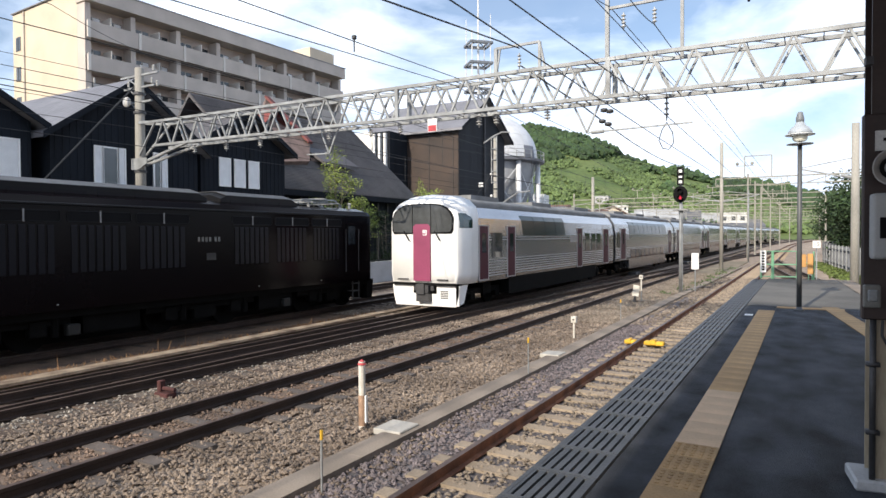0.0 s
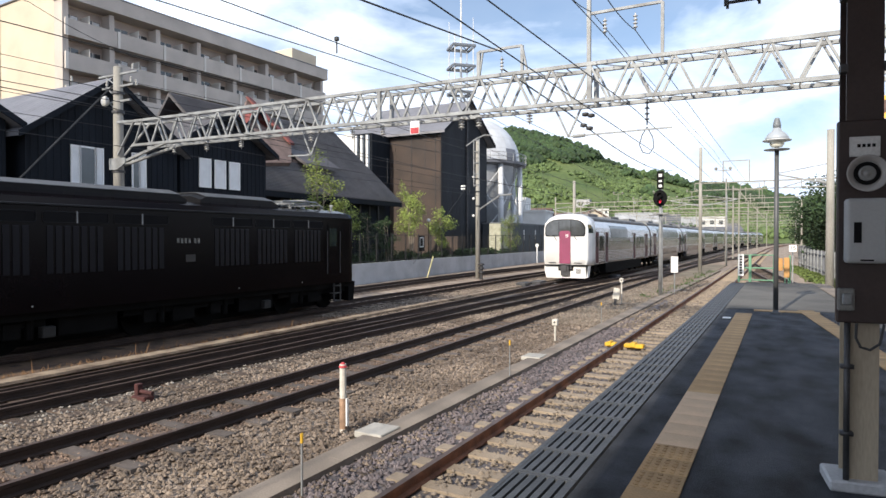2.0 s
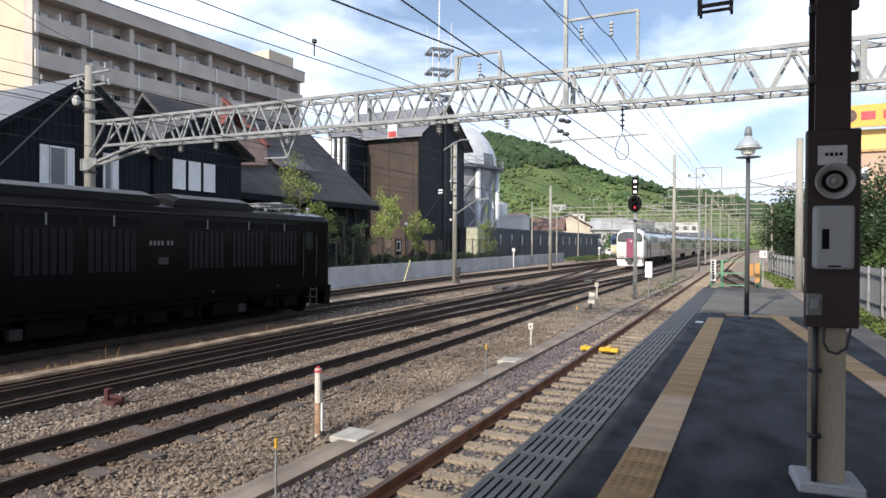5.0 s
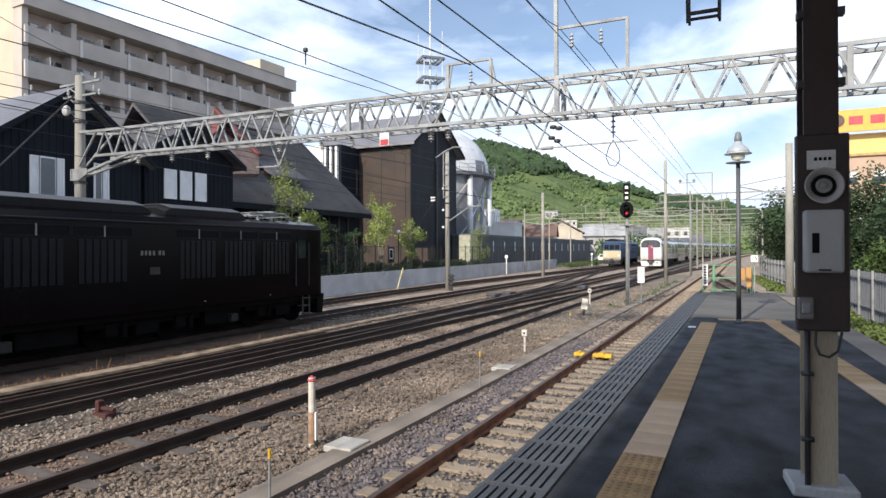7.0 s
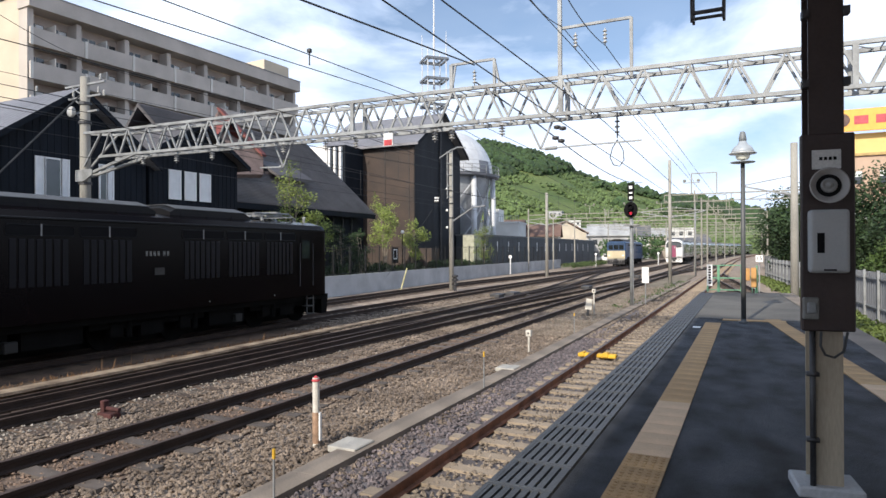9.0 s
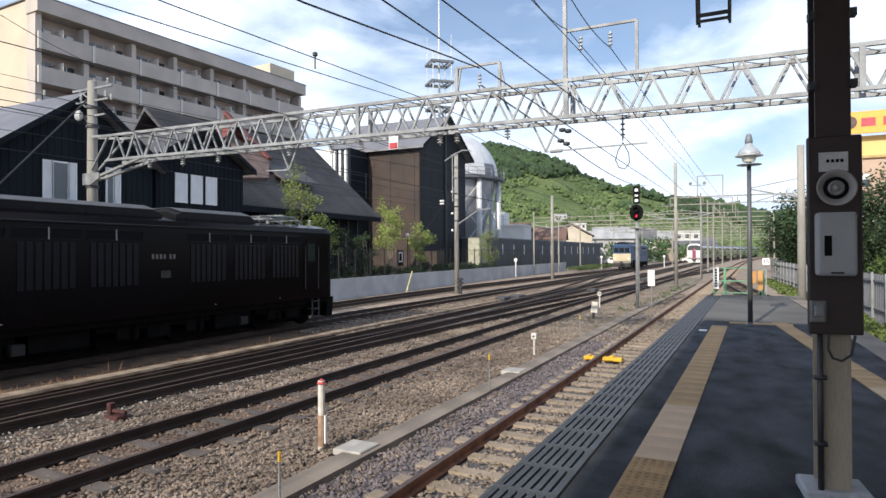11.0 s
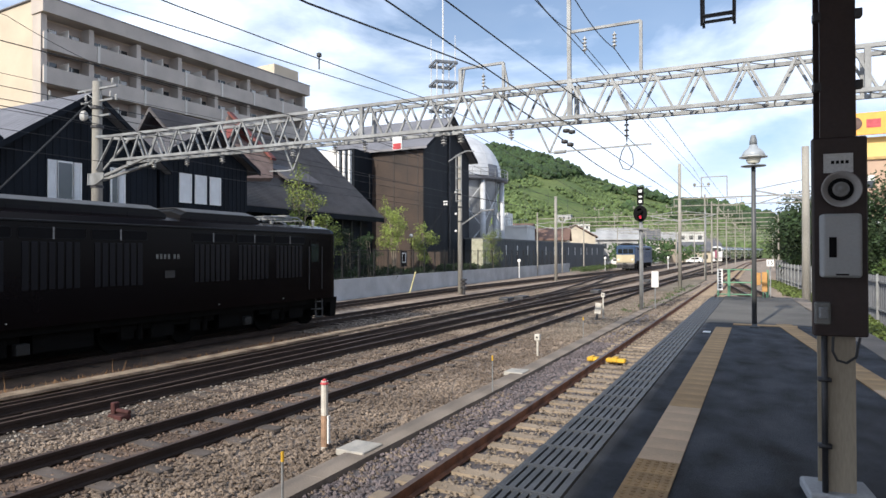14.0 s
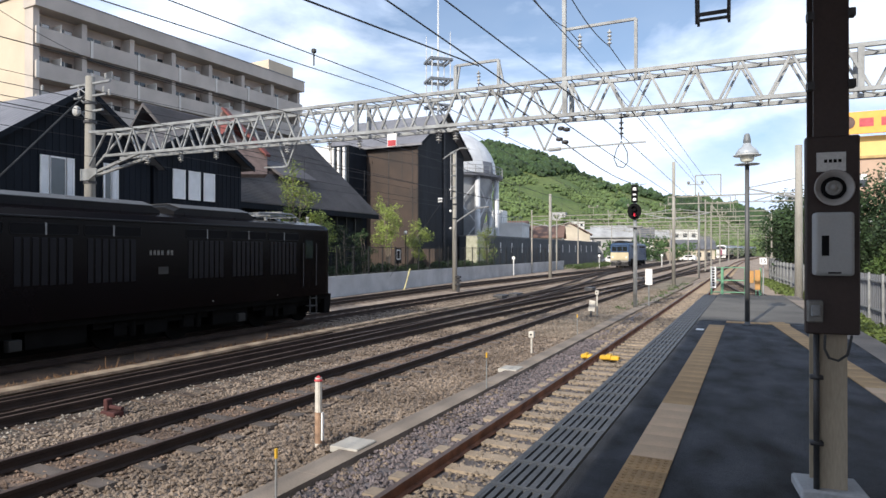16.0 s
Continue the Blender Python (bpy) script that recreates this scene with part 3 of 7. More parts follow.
part("case", soft_box(-0.145, -0.055, -0.20, -0.162, 1.08, 1.22, 0.008, 1), mat("switch_grey", (0.2, 0.2, 0.19), 0.5, 0.3), sw)
part("lever", soft_box(-0.125, -0.075, -0.225, -0.2, 1.12, 1.19, 0.006, 1), GALV, sw)
br = thing("hanging_bracket", "black steel bracket hanging from the canopy edge", "bracket", pose(-0.25, 4.7, 4.95))
b = bmesh.new()
for x in (-0.10, 0.10):
    bar(b, (x * 1.2, 0, 0.8), (x, 0, -0.74), 0.018)
    bar(b, (x * 1.2, 0.18, 0.8), (x, 0.18, -0.70), 0.018)
    bar(b, (x, 0, -0.70), (x, 0.18, -0.68), 0.016)
bar(b, (-0.1, 0, -0.68), (0.1, 0, -0.68), 0.022)
bar(b, (-0.1, 0.18, -0.66), (0.1, 0.18, -0.66), 0.018)
part("frame", b, DARKSTEEL, br)

# ---- platform lamp ----
lamp = thing("platform_lamp", "slim dark lamp post with a white bell-shaped shade", "lamp post", pose(-0.11, 14.4, PZ))
b = bmesh.new()
cyl(b, (0, 0, 0), (0, 0, 3.45), 0.05, 0.042, 12)
lathe(b, [(0.1, 0), (0.1, 0.02), (0.055, 0.04), (0.05, 0.08)], (0, 0, 0), 12)
part("post", b, mat("lamp_post_paint", (0.10, 0.105, 0.11), 0.5, 0.2, 0.15), lamp, smooth=True)
SHADE = mat("lamp_shade", (0.42, 0.46, 0.50), 0.3, 0.1, 0.08)
b = bmesh.new()
lathe(b, [(0.225, 3.50), (0.21, 3.56), (0.16, 3.63), (0.10, 3.67), (0.07, 3.74), (0.03, 3.76)], (0, 0, 0), 24)
part("shade", b, SHADE, lamp, "grey domed lamp shade", True)
b = bmesh.new()
lathe(b, [(0.20, 3.475), (0.262, 3.48), (0.266, 3.495), (0.21, 3.505)], (0, 0, 0), 28)
part("rim", b, mat("lamp_rim", (0.72, 0.74, 0.74), 0.35), lamp, "pale flared rim", True)
b = bmesh.new()
lathe(b, [(0.10, 3.36), (0.13, 3.40), (0.14, 3.475), (0.10, 3.478)], (0, 0, 0), 20)
part("bulb_cover", b, mat("lamp_glass", (0.75, 0.72, 0.6), 0.3, 0, 0.05), lamp, "cream bulb cover", True)
b = bmesh.new()
lathe(b, [(0.045, 3.29), (0.235, 3.30), (0.24, 3.312), (0.045, 3.33)], (0, 0, 0), 28)
part("lower_ring", b, SHADE, lamp, "pale lower disc", True)
b = bmesh.new()
lathe(b, [(0.07, 3.72), (0.075, 3.8), (0.05, 3.92), (0.035, 3.94)], (0, 0, 0), 14)
part("cap", b, mat("lamp_cap", (0.2, 0.22, 0.24), 0.5), lamp, smooth=True)


# ---- catenary gantry ----
GY = 15.0
gantry = thing("catenary_gantry", "galvanised lattice gantry spanning the tracks with a concrete mast", "gantry")
ZT, ZB = 6.78, 5.92


def chord_z(x, top):
    return (ZT if top else ZB) - 0.008 * (x + 11.0)


b = bmesh.new()
lathe(b, [(0.22, -0.2), (0.16, 9.0), (0.15, 9.02)], (-21.75, GY, 0), 16)
part("mast", b, POLECONC, gantry, "tapered round concrete mast", True)
b = bmesh.new()
cyl(b, (9.5, GY, -0.2), (9.5, GY, 8.5), 0.2, 0.16, 14)
part("mast", b, POLECONC, gantry, smooth=True)
for dy in (-0.32, 0.32):
    for top in (True, False):
        b = bmesh.new()
        x0 = -20.5
        bar(b, (x0, GY + dy, chord_z(x0, top)), (9.4, GY + dy, chord_z(9.4, top)), 0.085)
        if top:
            bar(b, (-21.6, GY + dy * 0.4, 6.95), (x0, GY + dy, chord_z(x0, top)), 0.085)
        else:
            bar(b, (-21.6, GY + dy * 0.4, 5.4), (-18.6, GY + dy, chord_z(-18.6, False) + 0.02), 0.09)
            bar(b, (-21.6, GY + dy * 0.4, 5.75), (-20.4, GY + dy, chord_z(-20.4, True)), 0.06)
        part("chord", b, GALV, gantry)
    b = bmesh.new()
    x, up = -20.4, False
    while x < 9.0:
        nx = x + 0.425
        bar(b, (x, GY + dy, chord_z(x, up)), (nx, GY + dy, chord_z(nx, not up)), 0.05, 0.05)
        if not up:
            x = nx
        else:
            x = nx + 0.09
        up = not up
    part("lattice", b, GALV, gantry)["kind"] = "stuff"
b = bmesh.new()
x = -20.0
while x < 9:
    for top in (True, False):
        z = chord_z(x, top)
        bar(b, (x, GY - 0.32, z), (x + 0.62, GY + 0.32, z), 0.02)
        bar(b, (x, GY - 0.32, z), (x, GY + 0.32, z), 0.02)
    x += 0.7
part("plan_bracing", b, GALV, gantry)["kind"] = "stuff"
for x in (-9.9, -4.0, 1.9):
    for dy in (-0.32, 0.32):
        part("splice_post", bar(bmesh.new(), (x, GY + dy, chord_z(x, False)), (x, GY + dy, chord_z(x, True)), 0.11, 0.08), GALV, gantry)
# portals standing on the top chord
for x0, x1, z1 in ((-4.10, -2.42, 8.0), (-7.0, -5.8, 7.5)):
    b = bmesh.new()
    zz = chord_z(x0, True)
    bar(b, (x0, GY, zz - 0.1), (x0, GY, 9.3 if x0 > -5 else z1), 0.09)
    bar(b, (x1, GY, zz - 0.1), (x1, GY, z1), 0.07)
    bar(b, (x0, GY, z1), (x1, GY, z1), 0.06)
    if x0 < -5:
        bar(b, (x0, GY, zz), (x0 + 0.12, GY, z1), 0.04)
        bar(b, (x1 + 0.16, GY, zz), (x1, GY, z1), 0.05)
    part("portal", b, GALV, gantry)


def insulator(p, length=0.34, r=0.055, n=10):
    b = bmesh.new()
    prof = [(0.012, 0.0)]
    for k in range(4):
        z = -length * (0.15 + 0.2 * k)
        prof += [(0.018, z + 0.02), (r, z - 0.01), (r * 0.9, z - 0.022), (0.018, z - 0.026)]
    prof += [(0.012, -length)]
    return lathe(b, prof, p, n)


for x, z in ((-3.72, 7.85), (-3.02, 7.85), (-6.35, 7.3)):
    part("insulator", insulator((x, GY, z), 0.42), PORC, gantry, smooth=True)
for x in (-18.7, -17.1, -12.6, -15.5, -11.05, -10.0, -8.9, -7.5, -7.0, -5.6):
    part("insulator", insulator((x, GY, chord_z(x, False) - 0.02), 0.36, 0.085), PORC, gantry, smooth=True)
for x, rod in ((-4.6, 2.4), (-12.6, -0.9)):
    b = bmesh.new()
    z = chord_z(x, False)
    bar(b, (x - 0.35, GY, z), (x, GY, z - 0.75), 0.04)
    bar(b, (x + 0.35, GY, z), (x, GY, z - 0.75), 0.04)
    bar(b, (x, GY, z - 0.75), (x + rod, GY, z - 0.72), 0.035)
    cyl(b, (x + rod * 0.05, GY, z - 0.75), (x + rod * 0.17, GY, z - 0.745), 0.045, 0.045, 8)
    part("steady_arm", b, GALV, gantry)
b = bmesh.new()
bx(b, -0.14, 0.14, -0.02, 0.02, -0.34, 0)
ob = part("warning_plate", b, WHITE, gantry, "small white and red plate hung from the gantry")
ob.location = (-8.72, GY - 0.36, 5.80)
b = bmesh.new()
bx(b, -0.125, 0.125, -0.024, -0.021, -0.33, -0.17)
ob2 = part("red_band", b, mat("sign_red", (0.45, 0.04, 0.05), 0.5), ob)
# hanging strain insulator with its jumper loop, and disc insulators at the arm
part("insulator", insulator((-2.75, GY, chord_z(-2.75, False)), 0.62, 0.06), DARKSTEEL, gantry, smooth=True)
part("jumper_loop", tube(bmesh.new(), [(-2.75, GY, 5.2), (-2.86, GY, 5.02), (-2.92, GY, 4.8), (-2.84, GY, 4.62), (-2.7, GY, 4.58), (-2.6, GY, 4.72), (-2.62, GY, 4.95), (-2.75, GY, 5.2)], 0.012), WIRE, gantry)
for x, z in ((-4.18, 5.62), (-4.04, 5.58), (-4.22, 5.36), (-4.08, 5.28)):
    part("disc_insulator", lathe(bmesh.new(), [(0.02, z - 0.05), (0.085, z - 0.03), (0.085, z + 0.03), (0.02, z + 0.05)], (x, GY, 0), 12), DARKSTEEL, gantry, smooth=True)
for z0, z1, l in ((5.2, 5.62, 0.7),):
    part("gusset", prism(bmesh.new(), [(-21.95, z0), (-21.5, z0), (-21.75 + l, (z0 + z1) / 2), (-21.75 + l, (z0 + z1) / 2 + 0.2), (-21.95, z1)], "y", GY - 0.24, GY - 0.21), GALV, gantry, "flat steel gusset plate")
for z in (3.4, 4.3, 5.1, 7.3, 8.0):
    part("band", cyl(bmesh.new(), (-21.75, GY, z), (-21.75, GY, z + 0.09), 0.225, 0.222, 16), DARKSTEEL, gantry)
# mast head: crossarms, insulators, transformer can
b = bmesh.new()
for z, l in ((8.75, 1.1), (8.3, 0.9), (7.75, 0.7)):
    bar(b, (-21.75 - l, GY, z), (-21.75 + l, GY, z), 0.07)
    bar(b, (-21.75 - l * 0.7, GY, z), (-21.75, GY, z - 0.45), 0.04)
part("crossarm", b, GALV, gantry)
for x, z in ((-24.6, 8.8), (-20.9, 8.8), (-22.4, 8.35), (-21.0, 8.35), (-20.7, 8.2)):
    part("insulator", insulator((x, GY, z + 0.25), 0.25), PORC, gantry, smooth=True)
b = bmesh.new()
lathe(b, [(0.02, -0.08), (0.17, -0.06), (0.2, 0.0), (0.17, 0.06), (0.02, 0.08)], (-22.15, GY - 0.25, 7.75), 16, "y")
part("bell", b, PORC, gantry, "round porcelain strain insulator", True)


# ---- masts along the line ----
def mast(x, y, h, arms, name="catenary_mast", label="concrete overhead line mast with cantilever arms", r=0.17, steel=False):
    t = thing(name, label, "mast", pose(x, y, gz(y) - 0.2), "overhead line masts")
    b = bmesh.new()
    cyl(b, (0, 0, 0), (0, 0, h), r, r * 0.8, 12)
    part("post", b, GALV if steel else POLECONC, t, smooth=True)
    b = bmesh.new()
    for s, z, l in arms:
        bar(b, (0, 0, z), (s * l, 0, z + 0.5), 0.06)
        bar(b, (0, 0, z + 0.85), (s * l, 0, z + 0.5), 0.04)
        bar(b, (s * l * 0.4, 0, z + 0.2), (s * l * 0.9, 0, z - 0.1), 0.04)
        cyl(b, (s * 0.15, 0, z + 0.05), (s * 0.5, 0, z + 0.17), 0.07, 0.07, 8)
    if arms:
        part("cantilever", b, GALV, t)
    return t


mast(-18.75, 40, 9.6, [])
mast(-18.4, 62, 8.5, [(1, 5.2, 2.4), (-1, 5.2, 2.2)])
mast(-5.55, 52, 9.7, [(1, 5.2, 2.6), (-1, 5.2, 2.2)], r=0.14)
mast(-4.85, 68, 7.0, [], "signal_post", "slim grey steel post beside the siding", 0.09, True)
mast(1.70, 30, 7.2, [(-1, 5.0, 2.0)])
b = bmesh.new()
m40 = [o for o in scene.objects if o.name.startswith("catenary_mast")][0]
for z in (6.3, 6.5):
    for x in (-0.32, -0.14):
        lathe(b, [(0.02, z - 0.09), (0.085, z - 0.06), (0.085, z + 0.04), (0.02, z + 0.06)], (x - 0.9, 0, 0), 10)
part("insulator", b, WHITE, m40, smooth=True)
b = bmesh.new()
for dx in (-0.2, 0.2):
    bar(b, (dx, -0.2, 6.4), (dx, -0.2, 9.7), 0.05)
for k in range(5):
    bar(b, (-0.2, -0.2, 6.5 + k * 0.78), (0.2, -0.2, 6.5 + k * 0.78), 0.05)
part("ladder_frame", b, GALV, m40)
part("cantilever", tube(bmesh.new(), [(-0.9, 0, 9.3), (-0.1, 0, 9.75), (0.5, 0, 9.95), (1.1, 0, 9.9)], 0.05), GALV, m40)
part("cantilever", tube(bmesh.new(), [(0, 0, 4.75), (1.7, 0, 5.75), (2.6, 0, 5.8)], 0.055), GALV, m40)
for z in (5.0, 6.0, 6.9, 8.0):
    part("band", cyl(bmesh.new(), (0, 0, z), (0, 0, z + 0.1), 0.185, 0.185, 12), DARKSTEEL, m40)
for z in (4.4, 5.6, 7.1):
    part("side_insulator", lathe(bmesh.new(), [(0.02, z - 0.1), (0.09, z - 0.06), (0.09, z + 0.04), (0.02, z + 0.08)], (-0.32, 0, 0), 8), WHITE, m40, smooth=True)
# light gantries far down the line
for k, y in enumerate((52.4, 75, 86, 98, 124, 155, 190, 230)):
    t = thing("portal_gantry", "light steel portal gantry over the tracks far off", "gantry", pose(bend(y), y, gz(y) - 0.2), "far portal gantries")
    xl, xr = -24.6 if k else -6.0, 4.0 if k < 2 else 2.0
    h = 7.0
    b = bmesh.new()
    for x in sorted({xl, xr, -5.4, -13.9}):
        if xl <= x <= xr and not (k == 0 and x < 0) and not (k in (1, 3) and x == -13.9):
            part("post", cyl(bmesh.new(), (x, 0, 0), (x, 0, h + (2.2 if x == -5.4 else 0.8)), 0.105, 0.085, 8), POLECONC, t)
    b = bmesh.new()
    bar(b, (xl, 0, h), (xr, 0, h), 0.09)
    bar(b, (xl, 0, h - 0.55), (xr, 0, h - 0.55), 0.07)
    x = xl
    while x < xr - 1:
        bar(b, (x, 0, h - 0.55), (x, 0, h), 0.05)
        x += 2.4
    for x in (-11.5, -7.9, -16, -3.0):
        if x > xl:
            bar(b, (x, 0, h - 0.5), (x + 0.8, 0, h - 1.6), 0.05)
            bar(b, (x - 1.4, 0, h - 1.3), (x + 0.8, 0, h - 1.6), 0.05)
            bar(b, (x - 1.0, 0, h), (x - 1.0, 0, h + 0.9), 0.06)
            bar(b, (x - 1.6, 0, h + 0.9), (x - 0.4, 0, h + 0.9), 0.05)
            for dx in (-1.5, -0.5):
                lathe(b, [(0.02, h + 0.95), (0.11, h + 1.0), (0.11, h + 1.12), (0.02, h + 1.18)], (x + dx, 0, 0), 6)
    bar(b, (-4.0, 0, h), (-4.0, 0, h + 1.6), 0.07)
    bar(b, (-2.2, 0, h), (-2.2, 0, h + 1.6), 0.07)
    bar(b, (-4.0, 0, h + 1.6), (-2.2, 0, h + 1.6), 0.06)
    part("beam", b, mat("dull_galvanised", (0.30, 0.29, 0.25), 0.7, 0.1, 0.3), t)


# ---- overhead wires ----
def wire(name, pts, r, label, sag=0.0):
    b, line = bmesh.new(), []
    for a, c in zip(pts, pts[1:]):
        a, c = Vector(a), Vector(c)
        n = 10
        seg = [a.lerp(c, k / n) - Vector((0, 0, sag * 4 * (k / n) * (1 - k / n))) for k in range(n + 1)]
        line += seg if not line else seg[1:]
    tube(b, line, r, 5)
    return tagged(part(name, b, WIRE), label, "wire")


for xf, nm in ((T3, "main track"), (T4, "track")):
    for z, s, r in ((6.45, 0.35, 0.010), (5.15, 0.0, 0.009)):
        ys_ = [-35, 15, 62, 96, 124, 155, 190, 230]
        wire("contact_wire" if z < 6 else "messenger_wire", [(xf(y) + (0.15 if k % 2 else -0.15), y, z + gz(y)) for k, y in enumerate(ys_)], r, "dark overhead line wire above the " + nm, s)
b = bmesh.new()
for xf in (T3, T4):
    for k in range(50):
        y = 20 + k * 4.3
        bar(b, (xf(y), y, 5.15 + gz(y)), (xf(y), y, 6.3 + gz(y)), 0.012)
tagged(part("dropper_wires", b, WIRE), "thin droppers hanging from the messenger wire", "wire", kind="stuff")
# siding and loop wires that pass over the platform end, and feeders on the portals
wire("messenger_wire", [(-7.9, -25, 5.75), (-7.9, 6.7, 6.42), (-7.9, 15, 6.78), (-7.95, 62, 6.5), (-7.95, 96, 6.5), (-7.9, 155, 6.6), (-7.0, 230, 6.8)], 0.010, "dark messenger wire above the loop track")
wire("contact_wire", [(-7.9, -25, 5.4), (-7.9, 5.5, 6.02), (-7.9, 14.4, 6.55), (-7.95, 34, 5.5), (-7.95, 62, 5.2), (-7.95, 96, 5.3), (-7.9, 155, 5.4), (-7.0, 230, 5.6)], 0.009, "dark contact wire above the loop track")
b = bmesh.new()
bar(b, (-7.9, 10.2, 6.36), (-7.9, 10.2, 6.62), 0.02)
lathe(b, [(0.01, 6.6), (0.05, 6.62), (0.05, 6.68), (0.01, 6.7)], (-7.9, 10.2, 0), 8)
tagged(part("dropper_clip", b, WIRE), "small clip and dropper on the overhead wire", "wire clip")
wire("contact_wire", [(-3.05, -25, 5.0), (-3.05, 15, 4.95), (-3.05, 70, 5.2), (-3.05, 124, 5.3)], 0.009, "dark contact wire above the siding")
wire("messenger_wire", [(-3.05, -25, 5.6), (-3.05, 6, 5.4), (-3.05, 15, 5.65), (-3.05, 40, 5.5), (-3.05, 70, 6.3), (-3.05, 124, 6.4)], 0.010, "dark messenger wire above the siding")
wire("feeder_wire", [(-6.35, -25, 6.3), (-6.35, 0, 6.15), (-6.35, 7.9, 6.6), (-6.35, 15, 7.42)], 0.018, "thick dark feeder cable rising to the gantry portal")
wire("feeder_wire", [(-6.35, 15, 7.0), (-4.75, 15.3, 5.8)], 0.02, "thick dark jumper cable on the gantry")
wire("feeder_wire", [(-4.75, 15.3, 5.8), (-7.6, 52, 8.0)], 0.018, "thick dark feeder cable running on from the gantry", 0.5)
FEEDERS = [((-4.05, -25, 7.3), (-4.05, 12.3, 7.85), (-4.05, 15, 8.05), (-4.6, 52, 9.3), (-4.6, 96, 8.3)), ((-3.02, -25, 7.0), (-3.02, 11.6, 7.32), (-3.02, 15, 7.45), (-2.8, 70, 7.8), (-2.8, 124, 7.8)),
           ((-3.72, -25, 7.0), (-3.72, 15, 7.45), (-3.7, 70, 7.8), (-3.7, 124, 7.8)),
           ((-20.9, -25, 12.0), (-20.9, 11.4, 10.1), (-20.9, 15, 9.3), (-18.6, 40, 9.2), (-18.4, 62, 8.2), (-22.4, 96, 7.8)), ((-24.6, -25, 9.0), (-24.6, 15, 9.3), (-19.4, 40, 9.0), (-19.2, 62, 8.0), (-22.4, 124, 7.8)),
           ((-22.4, -25, 8.1), (-22.4, 15, 8.3), (-18.7, 40, 8.2)), ((-21.0, -25, 7.8), (-21.0, 15, 7.95), (-18.3, 40, 8.2)), ((-22.5, -25, 7.3), (-22.5, 15, 7.55), (-18.5, 40, 6.4)), ((-22.5, -25, 6.6), (-22.5, 15, 6.9), (-18.5, 40, 5.9))]
for p in FEEDERS:
    wire("feeder_wire", p, 0.0105, "dark feeder cable strung between the masts", 0.1)
wire("guy_wire", [(-22.0, 15, 8.4), (-22.2, 9.6, 2.2)], 0.03, "pale guy wire of the concrete mast")
wire("guy_wire", [(-18.9, 40, 7.2), (-21.6, 36, 1.0)], 0.012, "thin guy wire of the mast beside the wall")


# ---- passenger train ----
def car_section(w, zb, zs, zt):
    """Half-round cross-section of a car, counter-clockwise, as (x, z)."""
    h = w / 2
    pts = [(-h * 0.97, zb), (h * 0.97, zb), (h, zb + 0.35), (h, zs)]
    n = 8
    for k in range(1, n):
        a = math.pi * k / n
        pts.append((h * math.copysign(abs(math.cos(a)) ** 0.75, math.cos(a)), zs + (zt - zs) * math.sin(a) ** 0.8))
    pts += [(-h, zs), (-h, zb + 0.35)]
    return pts


def loft(sections):
    b = bmesh.new()
    rings = [[b.verts.new((x, y, z)) for x, z in pts] for y, pts in sections]
    n = len(rings[0])
    for r0, r1 in zip(rings, rings[1:]):
        for i in range(n):
            b.faces.new((r0[i], r0[(i + 1) % n], r1[(i + 1) % n], r1[i]))
    b.faces.new(rings[0][::-1])
    b.faces.new(rings[-1])
    return b


HW = 1.45
SIDEGLASS = mat("cab_side_glass", (0.02, 0.05, 0.055), 0.08, 0.0, 0.15, 1.2, 0.0, spec=0.9)
DOORPURPLE = mat("door_purple", (0.065, 0.013, 0.027), 0.4, 0.0, 0.12, 1.5, 0.03, 30, spec=0.2)
# windscreen glass greyed and mottled in colour to suggest reflections
SCREEN = mat("windscreen_glass", (0.075, 0.08, 0.083), 0.06, 0.0, 0.3, 1.2, 0.0, 4, spec=0.9)
DECKGLASS = mat("deck_glass", (0.012, 0.026, 0.028), 0.16, 0.0, 0.2, 1.2, 0.0, spec=0.22)
DOORFRAME = mat("door_frame", (0.46, 0.455, 0.47), 0.35, 0.6, 0.12, 1.5, 0.03, 30)


def side_panels(t, name, spans, z0, z1, material, label="", depth=0.012):
    """Flat panels on both sides of a car, one mesh each."""
    for y0, y1 in spans:
        for s in (1,):
            part(name, box(s * HW - 0.01, s * HW + depth, y0, y1, z0, z1), material, t, label)


def bogie(t, y):
    b = bmesh.new()
    for dy in (-1.05, 1.05):
        for s in (-1, 1):
            cyl(b, (s * 0.50, y + dy, 0.43), (s * 0.63, y + dy, 0.43), 0.43, 0.43, 18)
        cyl(b, (-0.95, y + dy, 0.43), (0.95, y + dy, 0.43), 0.07, 0.07, 8)
        for s in (-1, 1):
            bx(b, s * 0.95 - 0.09, s * 0.95 + 0.09, y + dy - 0.18, y + dy + 0.18, 0.3, 0.6)
    for s in (-1, 1):
        bx(b, s * 0.95 - 0.07, s * 0.95 + 0.07, y - 1.4, y + 1.4, 0.5, 0.68)
        bx(b, s * 0.95 - 0.15, s * 0.95 + 0.15, y - 0.35, y + 0.35, 0.45, 0.85)
    bx(b, -0.9, 0.9, y - 0.3, y + 0.3, 0.5, 0.8)
    part("bogie", b, UNDER, t, "dark wheel bogie")


